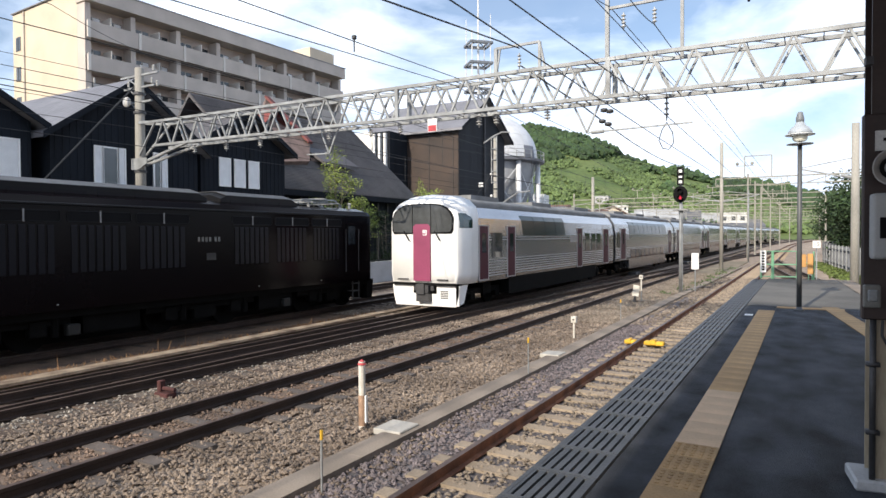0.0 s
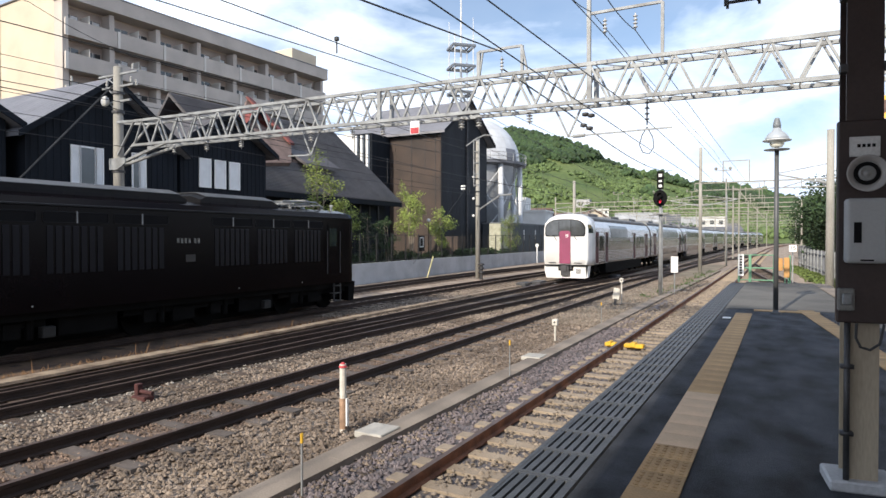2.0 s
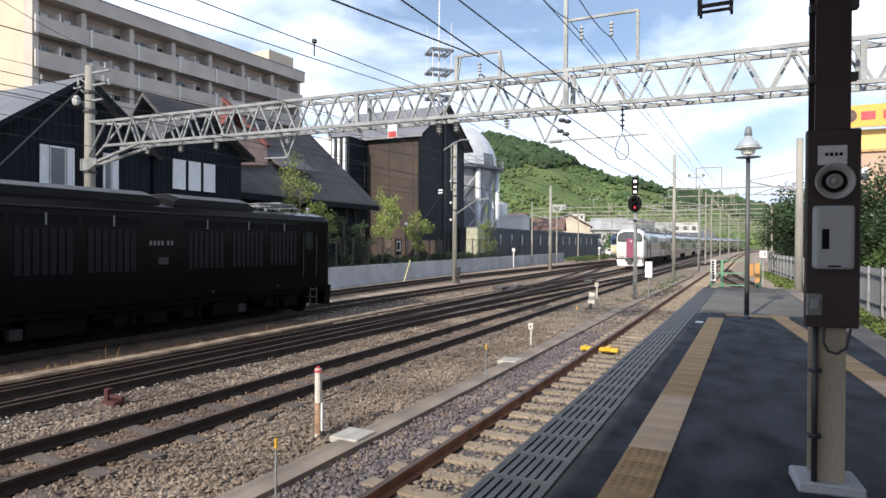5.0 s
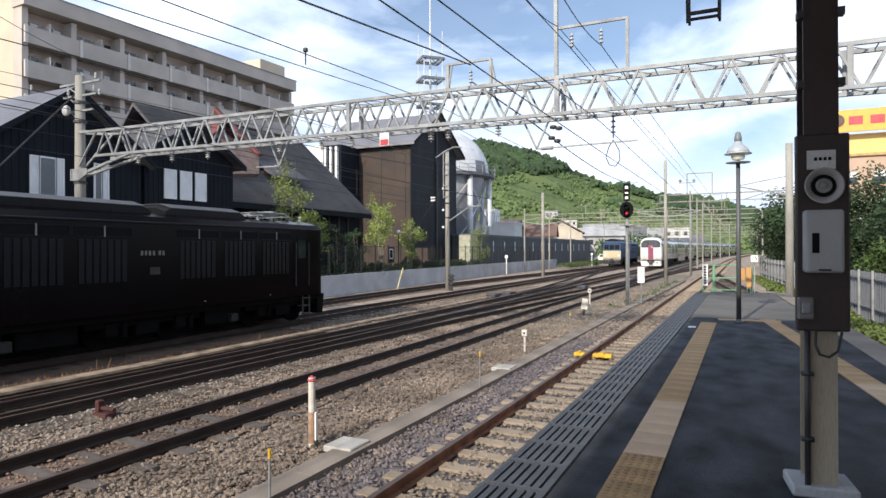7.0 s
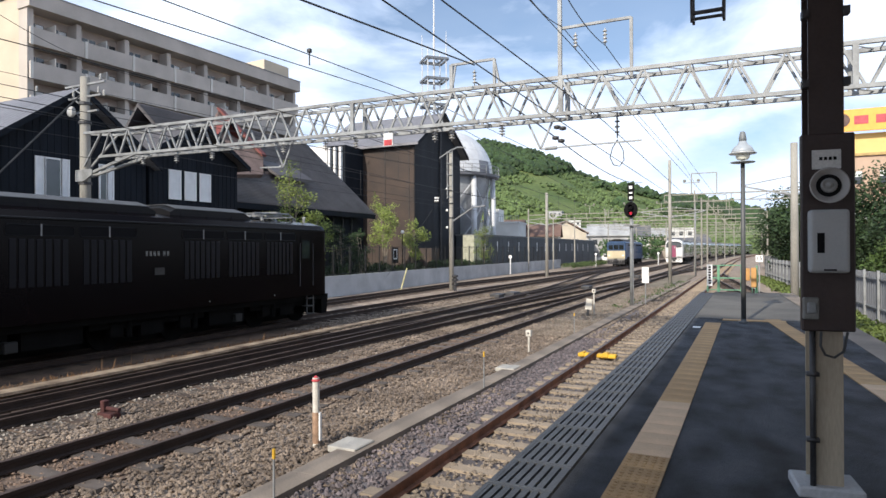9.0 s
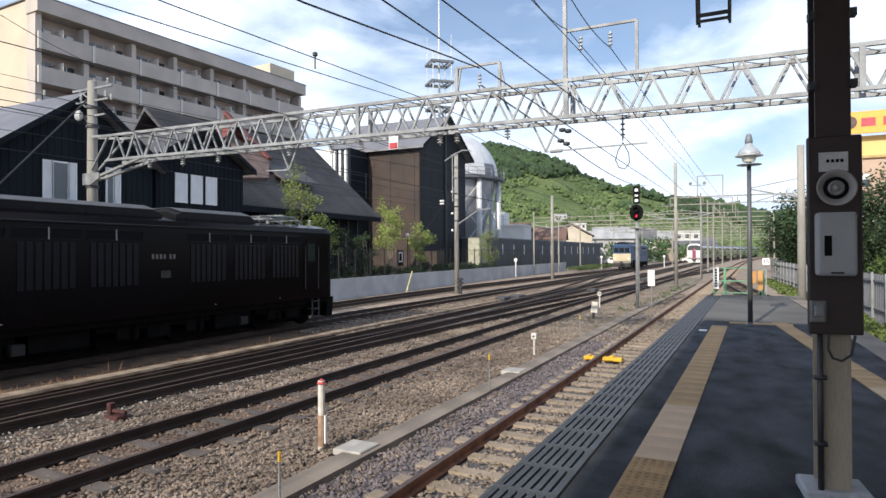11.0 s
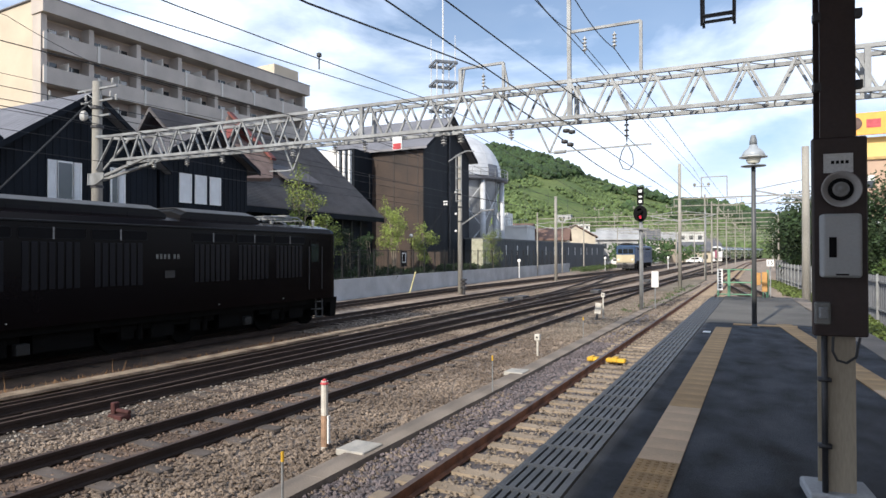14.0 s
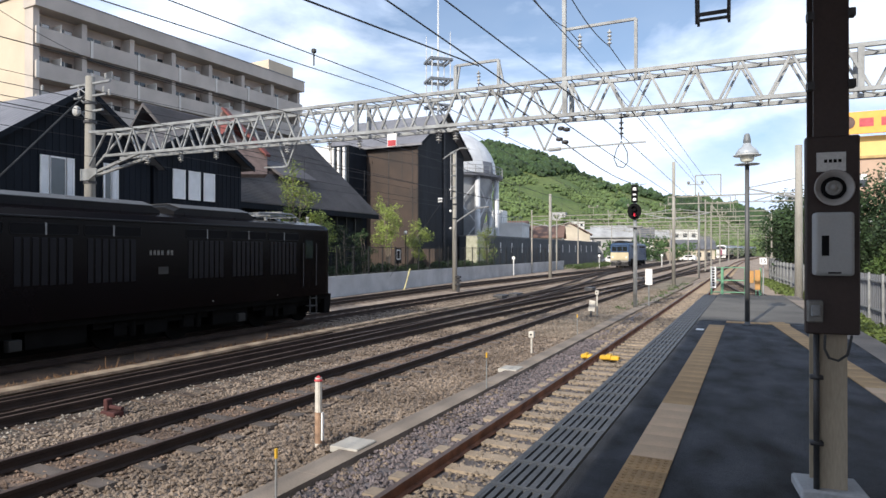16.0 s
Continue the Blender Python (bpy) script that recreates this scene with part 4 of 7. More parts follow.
def coach(cab):
    t = thing("train_car", "stainless double-deck commuter train car with purple doors" if not cab else "white-fronted double-deck train cab car with a purple stripe", "train car", group="cars of the passenger train")
    y0, y1 = -9.75, 9.75
    zb, zs, zt = (0.95, 2.62, 3.95)
    if cab:
        secs = [(-9.72, 0.89, 1.02, 3.05, 3.78), (-9.60, 0.94, 0.98, 3.1, 3.92), (-9.35, 0.97, 0.96, 3.12, 4.02), (-9.0, 0.99, 0.95, 3.18, 4.08), (-8.3, 1.0, 0.95, 3.25, 4.08)]
        front = loft([(y, car_section(2.9 * w, a, s, z)) for y, w, a, s, z in secs])
        bmesh.ops.bevel(front, geom=[e for e in front.edges if all(v.co.y < -9.7 for v in e.verts)], offset=0.06, segments=3, affect="EDGES")
        part("cab", front, GLOSSWHITE, t, "glossy white moulded cab front", True)
        y0 = -8.3
        # wrap-round windscreen, in three panes
        for xa, xb in ((-1.19, -0.385), (-0.355, 0.355), (0.385, 1.19)):
            b = bmesh.new()
            za, zc = (2.72, 3.68)
            pts = [(xa, za if abs(xa) < 1 else 2.78), (xb, za if abs(xb) < 1 else 2.78), (xb, zc if abs(xb) < 1 else 3.22), (xa, zc if abs(xa) < 1 else 3.22)]
            if abs(xb) > 1:
                pts = [(xa, za), (xb - 0.07, za + 0.03), (xb, za + 0.14), (xb, 3.22), (xb - 0.10, 3.40), (xb - 0.26, 3.55), (xb - 0.48, 3.64), (xa, zc)]
            if abs(xa) > 1:
                pts = [(xa + 0.07, za + 0.03), (xb, za), (xb, zc), (xa + 0.48, 3.64), (xa + 0.26, 3.55), (xa + 0.10, 3.40), (xa, 3.22), (xa, za + 0.14)]
            prism(b, pts, "y", -9.775, -9.70)
            part("windscreen", b, SCREEN, t, "glossy windscreen pane with reflections mottled into its grey")
        part("window_mask", prism(bmesh.new(), [(-1.16, 2.69), (1.16, 2.69), (1.23, 2.80), (1.235, 3.22), (1.14, 3.43), (0.96, 3.59), (0.72, 3.68), (0.38, 3.72), (-0.38, 3.72), (-0.72, 3.68), (-0.96, 3.59), (-1.14, 3.43), (-1.235, 3.22), (-1.23, 2.80)], "y", -9.755, -9.68), BLACK, t)
        part("stripe", prism(bmesh.new(), [(-0.34, 1.06), (0.34, 1.06), (0.34, 2.94), (0.24, 3.02), (-0.24, 3.02), (-0.34, 2.94)], "y", -9.785, -9.70), PURPLE, t, "purple centre stripe")
        b = bmesh.new()
        for k, (x0, x1, z0, z1) in enumerate(((0.05, 0.09, 2.70, 2.82), (0.11, 0.15, 2.70, 2.82), (0.17, 0.21, 2.66, 2.82), (0.05, 0.20, 2.63, 2.66))):
            bx(b, x0, x1, -9.789, -9.784, z0, z1)
        part("emblem", b, WHITE, t, "small pale emblem bars")
        b = bmesh.new()
        prism(b, [(-1.22, 0.18), (1.22, 0.18), (1.32, 0.55), (1.36, 0.9), (-1.36, 0.9), (-1.32, 0.55)], "y", -9.55, -9.35)
        prism(b, [(-9.55, 0.22), (-9.2, 0.3), (-8.9, 0.92), (-9.55, 0.9)], "x", 1.22, 1.34)
        part("skirt", b, GLOSSWHITE, t, "white skirt below the cab")
        part("coupler_recess", box(-0.46, 0.46, -9.585, -9.40, 0.62, 0.98), UNDER, t)
        b = bmesh.new()
        cyl(b, (0, -9.4, 0.78), (0, -9.75, 0.78), 0.17, 0.19, 14)
        bx(b, -0.26, 0.26, -9.74, -9.55, 0.34, 0.62)
        bx(b, -0.40, -0.28, -9.66, -9.5, 0.72, 0.88)
        bx(b, 0.28, 0.40, -9.66, -9.5, 0.72, 0.88)
        bx(b, -0.22, 0.10, -9.82, -9.60, 0.60, 0.95)
        bx(b, 0.10, 0.24, -9.76, -9.60, 0.64, 0.90)
        part("coupler", b, DARKSTEEL, t, "dark knuckle coupler")
        # black strip painted in for the shade between skirt and cab
        part("gap", box(-1.3, 1.3, -9.66, -9.3, 0.9, 0.975), BLACK, t)
        b = bmesh.new()
        for z in (0.45, 0.51, 0.57, 0.63, 0.69):
            bx(b, 0.62, 0.92, -9.565, -9.545, z, z + 0.03)
        part("skirt_vent", b, DARKSTEEL, t)
        for s in (-1, 1):
            part("headlight", soft_box(s * 0.8 - 0.22, s * 0.8 + 0.22, -9.76, -9.66, 1.08, 1.13, 0.01, 1), DARKSTEEL, t, "slim light strip")
            b = bmesh.new()
            bar(b, (s * 0.62 + 0.12, -9.80, 2.45), (s * 0.62 - 0.1, -9.80, 2.78), 0.03)
            part("wiper", b, BLACK, t)
        part("cab_window", loft([(y, [(x - 0.2, 2.88), (x + 0.014, 2.88), (x + 0.014, 3.16), (x - 0.045, 3.38), (x - 0.2, 3.38)]) for y, x in ((-9.56, 1.37), (-9.35, 1.407), (-9.0, 1.436), (-8.75, 1.44))]), SIDEGLASS, t, "dark cab side window")
    body = loft([(y, car_section(2.9, zb, zs, zt)) for y in (y0, y1)])
    part("body", body, STAINLESS, t)
    part("lower_deck", box(-1.42, 1.42, -5.6 if cab else -6.2, 6.2, 0.35, 1.0), STAINLESS if not cab else UNDER, t)
    b = bmesh.new()
    for z in (1.12, 1.22, 1.32, 1.42, 1.52, 1.62, 1.72, 2.44, 2.54):
        prism(b, [(HW - 0.01, z), (HW + 0.009, z + 0.012), (HW + 0.009, z + 0.03), (HW - 0.01, z + 0.045)], "y", y0 + 0.1, y1 - 0.1)
    part("ribs", b, DOORFRAME, t, "pressed horizontal ribs")
    b = loft([(y, car_section(2.1, 3.45, 3.72, 4.03)) for y in (y0 + 0.3, y1 - 0.2)])
    part("roof", b, ROOFGREY, t)
    for k in range(3):
        part("roof_unit", box(-0.8, 0.8, -7.6 + k * 6.0, -5.2 + k * 6.0, 3.95, 4.12), ROOFGREY, t)
    doors = ((-8.2, -7.55), (-5.75, -5.1), (2.9, 3.6), (7.6, 8.6)) if cab else ((-8.4, -7.3), (7.3, 8.4))
    for a, c in doors:
        part("door_frame", box(HW - 0.01, HW + 0.010, a - 0.09, c + 0.09, 1.0, 2.99), DOORFRAME, t)
    side_panels(t, "door", doors, 1.05, 2.95, DOORPURPLE, "dark purple sliding door", 0.016)
    side_panels(t, "door_window", [((a + c) / 2 - 0.18, (a + c) / 2 + 0.18) for a, c in doors], 2.0, 2.7, DARKGLASS, depth=0.021)
    side_panels(t, "window", ((-7.2, -6.3), (4.2, 4.9), (5.3, 6.0), (6.3, 7.0)) if cab else ((-9.4, -8.7), (8.7, 9.4)), 1.8, 2.72, DARKGLASS, "", 0.014)
    for ya, yb in ([(-4.2 + k * 1.32, -2.95 + k * 1.32) for k in range(4)] if cab else [(-6.2 + k * 1.42, -4.95 + k * 1.42) for k in range(9)]):
        part("upper_window", prism(bmesh.new(), [(1.40, 2.62), (1.462, 2.62), (1.380, 3.237), (1.27, 3.43), (1.20, 3.40)], "y", ya, yb), DECKGLASS, t)
    if not cab:
        side_panels(t, "lower_window", [(-5.9 + k * 1.42, -4.75 + k * 1.42) for k in range(8)], 1.05, 1.6, DARKGLASS, "", 0.02)
    side_panels(t, "band", ((1.75, 2.8),) if cab else ((-7.2, -6.35), (6.7, 7.2)), 2.3, 2.62, DOORFRAME, "pale side band", 0.006)
    b = bmesh.new()
    for k in range(6):
        bx(b, -1.1, 1.1, -4.8 + k * 1.6, -3.7 + k * 1.6, 0.38, 0.95)
    part("underfloor_boxes", b, UNDER, t)
    bogie(t, -6.9)
    bogie(t, 6.9)
    part("gangway", box(-0.6, 0.6, 9.7, 10.05, 1.0, 3.2), BLACK, t)
    return t


def face_y(s):
    """Where the train's front stands at s seconds."""
    return 18.55 + 8.75 * s + 0.20 * s * s


def car_pose(s, k):
    y = face_y(s) + 9.75 + 20.0 * k
    a = math.atan2(-(T3(y + 7) - T3(y - 7)), 14)
    return Matrix.Translation((0.5 * (T3(y - 7) + T3(y + 7)), y, gz(y))) @ Matrix.Rotation(a, 4, "Z")


cab_car, mid_car = coach(True), coach(False)
cars = [cab_car, mid_car] + [copy_thing(mid_car, car_pose(0, k)) for k in range(2, 10)]
b = bmesh.new()
for s in (-1, 1):
    tube(b, [(s * 0.45, 2.6, 4.05), (s * 0.55, 1.7, 4.45), (s * 0.4, 2.5, 4.95)], 0.025)
bar(b, (-0.9, 2.5, 4.95), (0.9, 2.5, 4.95), 0.05)
part("pantograph", b, DARKSTEEL, mid_car, "raised pantograph")


# ---- locomotives ----
def locomotive(name, label, paint, roofpaint, group, front=None, y_front=None):
    """Six-axle electric locomotive, 17 m long; its far end is at +8.5."""
    t = thing(name, label, "locomotive", group=group)
    w = 1.4
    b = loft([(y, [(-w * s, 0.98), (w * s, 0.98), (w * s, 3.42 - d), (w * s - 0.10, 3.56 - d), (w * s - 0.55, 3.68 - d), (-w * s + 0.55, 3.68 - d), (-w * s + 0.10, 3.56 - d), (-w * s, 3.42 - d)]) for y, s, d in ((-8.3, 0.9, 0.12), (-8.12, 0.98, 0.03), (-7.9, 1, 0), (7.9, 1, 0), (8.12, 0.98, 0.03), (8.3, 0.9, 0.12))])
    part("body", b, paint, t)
    b = bmesh.new()
    prism(b, [(w - 0.02, 3.34), (w + 0.035, 3.37), (w + 0.035, 3.40), (w - 0.02, 3.43)], "y", -8.0, 8.0)
    part("gutter", b, roofpaint, t)
    for ya, yb in ((-8.0, 0.35), (0.87, 4.4)):
        hood = loft([(y, [(-0.85, 3.55), (0.85, 3.55), (0.85, 3.87 - d), (0.40, 4.0 - d), (-0.40, 4.0 - d), (-0.85, 3.87 - d)]) for y, d in ((ya, 0.1), (ya + 0.25, 0.0), (yb - 0.3, 0.0), (yb, 0.12))])
        hood = part("roof_hood", hood, roofpaint, t, "dark equipment hood along the roof")
        # hood top and chamfers in a paler colour that holds the sky's light
        part("sheet", prism(bmesh.new(), [(0.862, 3.872), (0.40, 4.006), (-0.40, 4.006), (-0.862, 3.872), (-0.862, 3.887), (-0.40, 4.021), (0.40, 4.021), (0.862, 3.887)], "y", ya + 0.2, yb - 0.25), mat("skylit_hood_top", (0.10, 0.104, 0.11), 0.55, 0.2, 0.25), hood, "hood top painted pale for the skylight on it")
        b = bmesh.new()
        for k in range(int((yb - ya) / 1.1)):
            bx(b, 0.848, 0.862, ya + 0.4 + k * 1.1, ya + 1.2 + k * 1.1, 3.60, 3.76)
        part("hatch", b, LOUVRE, hood)["kind"] = "stuff"
    b = bmesh.new()
    for s in (-1, 1):
        tube(b, [(s * 0.5, 4.6, 3.72), (s * 0.5, 5.1, 3.95), (s * 0.55, 6.9, 3.98), (s * 0.5, 7.4, 3.8)], 0.03)
    bar(b, (-0.8, 5.9, 4.0), (0.8, 5.9, 4.0), 0.05)
    bar(b, (-0.8, 6.1, 4.0), (0.8, 6.1, 4.0), 0.05)
    for y in (4.5, 5.5, 7.4):
        for s in (-0.45, 0.45):
            lathe(b, [(0.02, 3.66), (0.07, 3.70), (0.05, 3.74), (0.07, 3.78), (0.03, 3.85)], (s, y, 0), 8)
    for y in (4.9, 5.4, 6.4, 6.9):
        bar(b, (-0.75, y, 3.86), (0.75, y, 3.86), 0.035)
    for s in (-1, 1):
        bar(b, (s * 0.7, 4.8, 3.86), (s * 0.25, 6.9, 3.95), 0.03)
        bar(b, (s * 0.25, 4.8, 3.93), (s * 0.7, 6.9, 3.86), 0.03)
    part("pantograph", b, GALV, t, "folded pantograph on porcelain insulators")
    b = bmesh.new()
    lathe(b, [(0.03, 3.6), (0.05, 3.8), (0.05, 3.86), (0.09, 3.9), (0.03, 3.93)], (0.5, 7.95, 0), 10)
    part("whistle", b, PORC, t, "pale whistle on the cab roof", True)
    # side panels: louvred grilles, windows above, cab door
    for ya, yb in ((-6.1, -4.6), (-4.25, -2.75), (-2.4, -0.9), (0.9, 2.4), (2.75, 4.25), (4.6, 6.1)):
        b = bmesh.new()
        n = 7
        for k in range(n):
            y = ya + (yb - ya) * k / n
            prism(b, [(w - 0.01, 1.8), (w + 0.014, 1.83), (w + 0.014, 2.9), (w - 0.01, 2.93)], "y", y, y + (yb - ya) / n * 0.7)
        part("louvre", b, LOUVRE if paint is LOCO else paint, t)
        pane = part("light_window", soft_box(w - 0.03, w + 0.012, ya - 0.08, yb + 0.08, 3.0, 3.22, 0.01, 1), BLACK, t)
        b = bmesh.new()
        tube(b, [(w + 0.008, ya - 0.06, 2.99), (w + 0.008, ya - 0.1, 3.04), (w + 0.008, ya - 0.1, 3.19), (w + 0.008, ya - 0.06, 3.235), (w + 0.008, yb + 0.06, 3.235), (w + 0.008, yb + 0.1, 3.19), (w + 0.008, yb + 0.1, 3.04), (w + 0.008, yb + 0.06, 2.99), (w + 0.008, ya - 0.06, 2.99)], 0.012, 5)
        part("rubber_seal", b, LOCOROOF, pane)
        part("window_bar", box(w, w + 0.02, (ya + yb) / 2 - 0.02, (ya + yb) / 2 + 0.02, 2.98, 3.26), mat("window_bar", (0.25, 0.25, 0.25), 0.5, 0.4), t)
    part("cab_door", soft_box(w - 0.02, w + 0.016, 6.5, 7.15, 1.3, 3.15, 0.01, 1), paint, t)
    part("cab_window", box(w, w + 0.02, 6.6, 7.05, 2.35, 3.0), DARKGLASS, t)
    b = bmesh.new()
    for y in (6.42, 7.22):
        tube(b, [(w + 0.05, y, 1.35), (w + 0.06, y, 2.9)], 0.014)
    tube(b, [(w + 0.05, 8.0, 2.6), (w + 0.05, 8.0, 3.3)], 0.014)
    part("handrail", b, DARKSTEEL, t)
    for k in range(6):
        b = bmesh.new()
        y = -0.50 + k * 0.135 + (0.07 if k > 3 else 0)
        for d in (0.0, 0.045):
            bx(b, w + 0.002, w + 0.016, y + d, y + d + 0.016, 2.50, 2.63)
        bx(b, w + 0.002, w + 0.0155, y + 0.016, y + 0.045, 2.56, 2.576)
        part("letter_bar", b, LETTER, t, "pale raised lettering bar")
    part("maker_plate", box(w + 0.004, w + 0.014, -0.2, 0.15, 1.98, 2.18), mat("maker_plate", (0.035, 0.033, 0.031), 0.5, 0.4), t)
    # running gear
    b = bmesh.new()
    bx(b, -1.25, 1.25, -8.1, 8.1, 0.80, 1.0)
    # full-length centre box, added to keep the space below the body dark
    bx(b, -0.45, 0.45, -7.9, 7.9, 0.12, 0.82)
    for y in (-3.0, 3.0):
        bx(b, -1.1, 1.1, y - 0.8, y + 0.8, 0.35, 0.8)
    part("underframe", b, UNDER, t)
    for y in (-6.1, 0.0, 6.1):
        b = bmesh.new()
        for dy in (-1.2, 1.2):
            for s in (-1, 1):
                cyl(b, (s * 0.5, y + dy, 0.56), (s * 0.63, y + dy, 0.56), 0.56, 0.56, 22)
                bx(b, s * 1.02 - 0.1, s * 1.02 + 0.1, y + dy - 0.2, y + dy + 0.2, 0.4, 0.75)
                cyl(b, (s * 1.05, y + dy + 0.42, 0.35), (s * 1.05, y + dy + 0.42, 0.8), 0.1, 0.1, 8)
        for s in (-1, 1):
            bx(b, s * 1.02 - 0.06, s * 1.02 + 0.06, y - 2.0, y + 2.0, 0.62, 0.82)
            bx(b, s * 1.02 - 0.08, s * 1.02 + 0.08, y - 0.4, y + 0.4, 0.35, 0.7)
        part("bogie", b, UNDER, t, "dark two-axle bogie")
    for e in (-1, 1):
        b = bmesh.new()
        prism(b, [(e * 8.05, 0.25), (e * 8.4, 0.25), (e * 8.5, 0.98), (e * 8.05, 0.98)], "x", -1.25, 1.25)
        part("buffer_beam", b, UNDER if front is None else DARKSTEEL, t)
        b = bmesh.new()
        bx(b, -0.15, 0.15, min(e * 8.4, e * 8.9), max(e * 8.4, e * 8.9), 0.72, 1.02)
        bx(b, -0.2, 0.2, min(e * 8.7, e * 8.95), max(e * 8.7, e * 8.95), 0.68, 1.06)
        part("coupler", b, DARKSTEEL, t)
        b = bmesh.new()
        for x in (1.1,):
            for k in range(3):
                bx(b, x - 0.02, x + 0.28, e * 7.2 - 0.2, e * 7.2 + 0.2, 0.3 + k * 0.28, 0.33 + k * 0.28)
            bx(b, x + 0.2, x + 0.24, e * 7.2 - 0.22, e * 7.2 - 0.18, 0.3, 1.0)
            bx(b, x + 0.2, x + 0.24, e * 7.2 + 0.18, e * 7.2 + 0.22, 0.3, 1.0)
        part("step", b, mat("worn_step", (0.06, 0.06, 0.06), 0.6), t)
    for y in (-4.6, 1.9, 5.0):
        part("tail_lamp", lathe(bmesh.new(), [(0.005, y - 0.02), (0.018, y - 0.02), (0.018, y + 0.02), (0.005, y + 0.02)], (w + 0.0, 0, 1.12), 6, "y"), LETTER, t, "tiny pale side lamp")
    for y in (-4.1, 3.4):
        part("sand_box", soft_box(1.02, 1.24, y - 0.16, y + 0.16, 0.36, 0.62, 0.02, 1), mat("worn_box", (0.012, 0.012, 0.011), 0.7), t, "worn grey sand box")
    if front:
        # cab front that faces the platform
        part("lower_front", box(-1.30, 1.30, -8.37, -8.2, 1.0, 2.25), front, t, "cream lower cab front")
        for xa, xb in ((-1.1, -0.45), (-0.35, 0.35), (0.45, 1.1)):
            part("windscreen", box(xa, xb, -8.36, -8.25, 2.45, 3.12), DARKGLASS, t)
        b = bmesh.new()
        for x in (-1.0, 1.0):
            cyl(b, (x, -8.42, 1.55), (x, -8.3, 1.55), 0.13, 0.13, 12)
        part("headlight", b, WHITE, t)
        b = bmesh.new()
        for x in (-0.8, -0.5, 0.5, 0.8):
            tube(b, [(x, -8.45, 1.0), (x, -8.5, 0.55)], 0.03)
        bx(b, -1.3, 1.3, -8.5, -8.35, 0.85, 1.02)
        part("hoses", b, mat("buffer_grey", (0.25, 0.24, 0.23), 0.6), t)
        b = bmesh.new()
        for k in range(9):
            lathe(b, [(0.03, 3.68), (0.12, 3.75), (0.03, 3.95)], (-0.8 + 0.2 * k, -6.5 + 0.3 * k, 0), 8)
        part("roof_gear", b, DARKSTEEL, t)
        part("front_visor", box(-1.2, 1.2, -8.42, -8.2, 3.3, 3.38), paint, t)
    return t


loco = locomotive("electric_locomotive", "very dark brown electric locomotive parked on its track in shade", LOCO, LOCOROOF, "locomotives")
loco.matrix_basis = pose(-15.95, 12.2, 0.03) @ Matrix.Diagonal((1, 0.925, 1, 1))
loco2 = locomotive("electric_locomotive", "blue electric locomotive with a cream front standing far off", BLUE, LOCOROOF, "locomotives", CREAM)
loco2.matrix_basis = pose(-17.85, 104.2, gz(100), 0, 0, 0)


# ---- retaining wall, fence and the buildings behind it ----
WALLPTS = [(-12, -22.9), (15, -22.7), (30, -22.75), (40, -23.4), (58, -24.3), (74, -24.6), (92, -25.2)]
WALLX = lambda y: lerp(WALLPTS, y)
b = bmesh.new()
for (ya, xa), (yb, xb) in zip(WALLPTS, WALLPTS[1:]):
    v = []
    for y, x in ((ya, xa), (yb, xb)):
        v.append([b.verts.new((x + d, y, z)) for d, z in ((0, -0.3), (0, 1.05 + gz(y)), (-0.3, 1.05 + gz(y)), (-0.3, -0.3))])
    for i in range(3):
        b.faces.new((v[0][i], v[0][i + 1], v[1][i + 1], v[1][i]))
structure("retaining_wall", b, CONCGREY, "smooth grey concrete retaining wall along the tracks", "wall")
b = bmesh.new()
prism(b, [(-23.0, -12), (-23.0, 30), (-24.6, 58), (-25.4, 92), (-60, 92), (-60, -12)], "z", 0.2, 1.0)
structure("garden_ground", b, mat("garden_earth", (0.12, 0.13, 0.06), 0.95, 0, 0.4, 0.6, 0.6, 12), "planted ground behind the retaining wall", "ground")
fence = thing("wall_fence", "tall black steel bar fence on top of the retaining wall", "fence")
FENCEBLACK = mat("fence_black", (0.014, 0.015, 0.018), 0.6, 0.2, 0.2)
post_me = to_mesh("post", box(-0.03, 0.03, -0.03, 0.03, 0, 1.9), FENCEBLACK)
for k in range(38):
    y = 16 + k * 2.0
    piece("post", post_me, fence, Matrix.Translation((WALLX(y) - 0.15, y, 1.04 + gz(y))))
for z in (1.15, 2.85):
    b = bmesh.new()
    for k in range(74):
        y, y2 = 16 + k, 17 + k
        bar(b, (WALLX(y) - 0.15, y, z + gz(y)), (WALLX(y2) - 0.15, y2, z + gz(y2)), 0.03)
    part("rail", b, FENCEBLACK, fence)
b = bmesh.new()
for k in range(185):
    y = 16.2 + k * 0.4
    bar(b, (WALLX(y) - 0.15, y, 1.1 + gz(y)), (WALLX(y) - 0.15, y, 2.85 + gz(y)), 0.011)
part("infill", b, FENCEBLACK, fence)["kind"] = "stuff"
BLACKBOARD = mat("black_boards", (0.010, 0.0135, 0.020), 0.8, 0, 0.35, 1.2, 0.15, 30, spec=0.2, stretch=(1, 1, 0.2))
DARKTILE = mat("dark_roof_tile", (0.090, 0.082, 0.084), 0.55, 0, 0.3, 0.8, 0.2, 20)
GREYROOF = mat("pale_metal_roof", (0.235, 0.235, 0.26), 0.5, 0.2, 0.22, 0.7, 0.1, 20)
BROWNBOARD = mat("brown_boards", (0.060, 0.040, 0.031), 0.7, 0, 0.4, 0.45, 0.15, 20, col2=(0.036, 0.027, 0.024), stretch=(1, 1, 1.6))
REDROOF = mat("red_roof", (0.20, 0.052, 0.045), 0.7, 0, 0.25, 0.8, 0.2, 20)
PLASTER = mat("cream_plaster", (0.56, 0.485, 0.375), 0.85, 0, 0.12, 0.35, 0.1, 20)
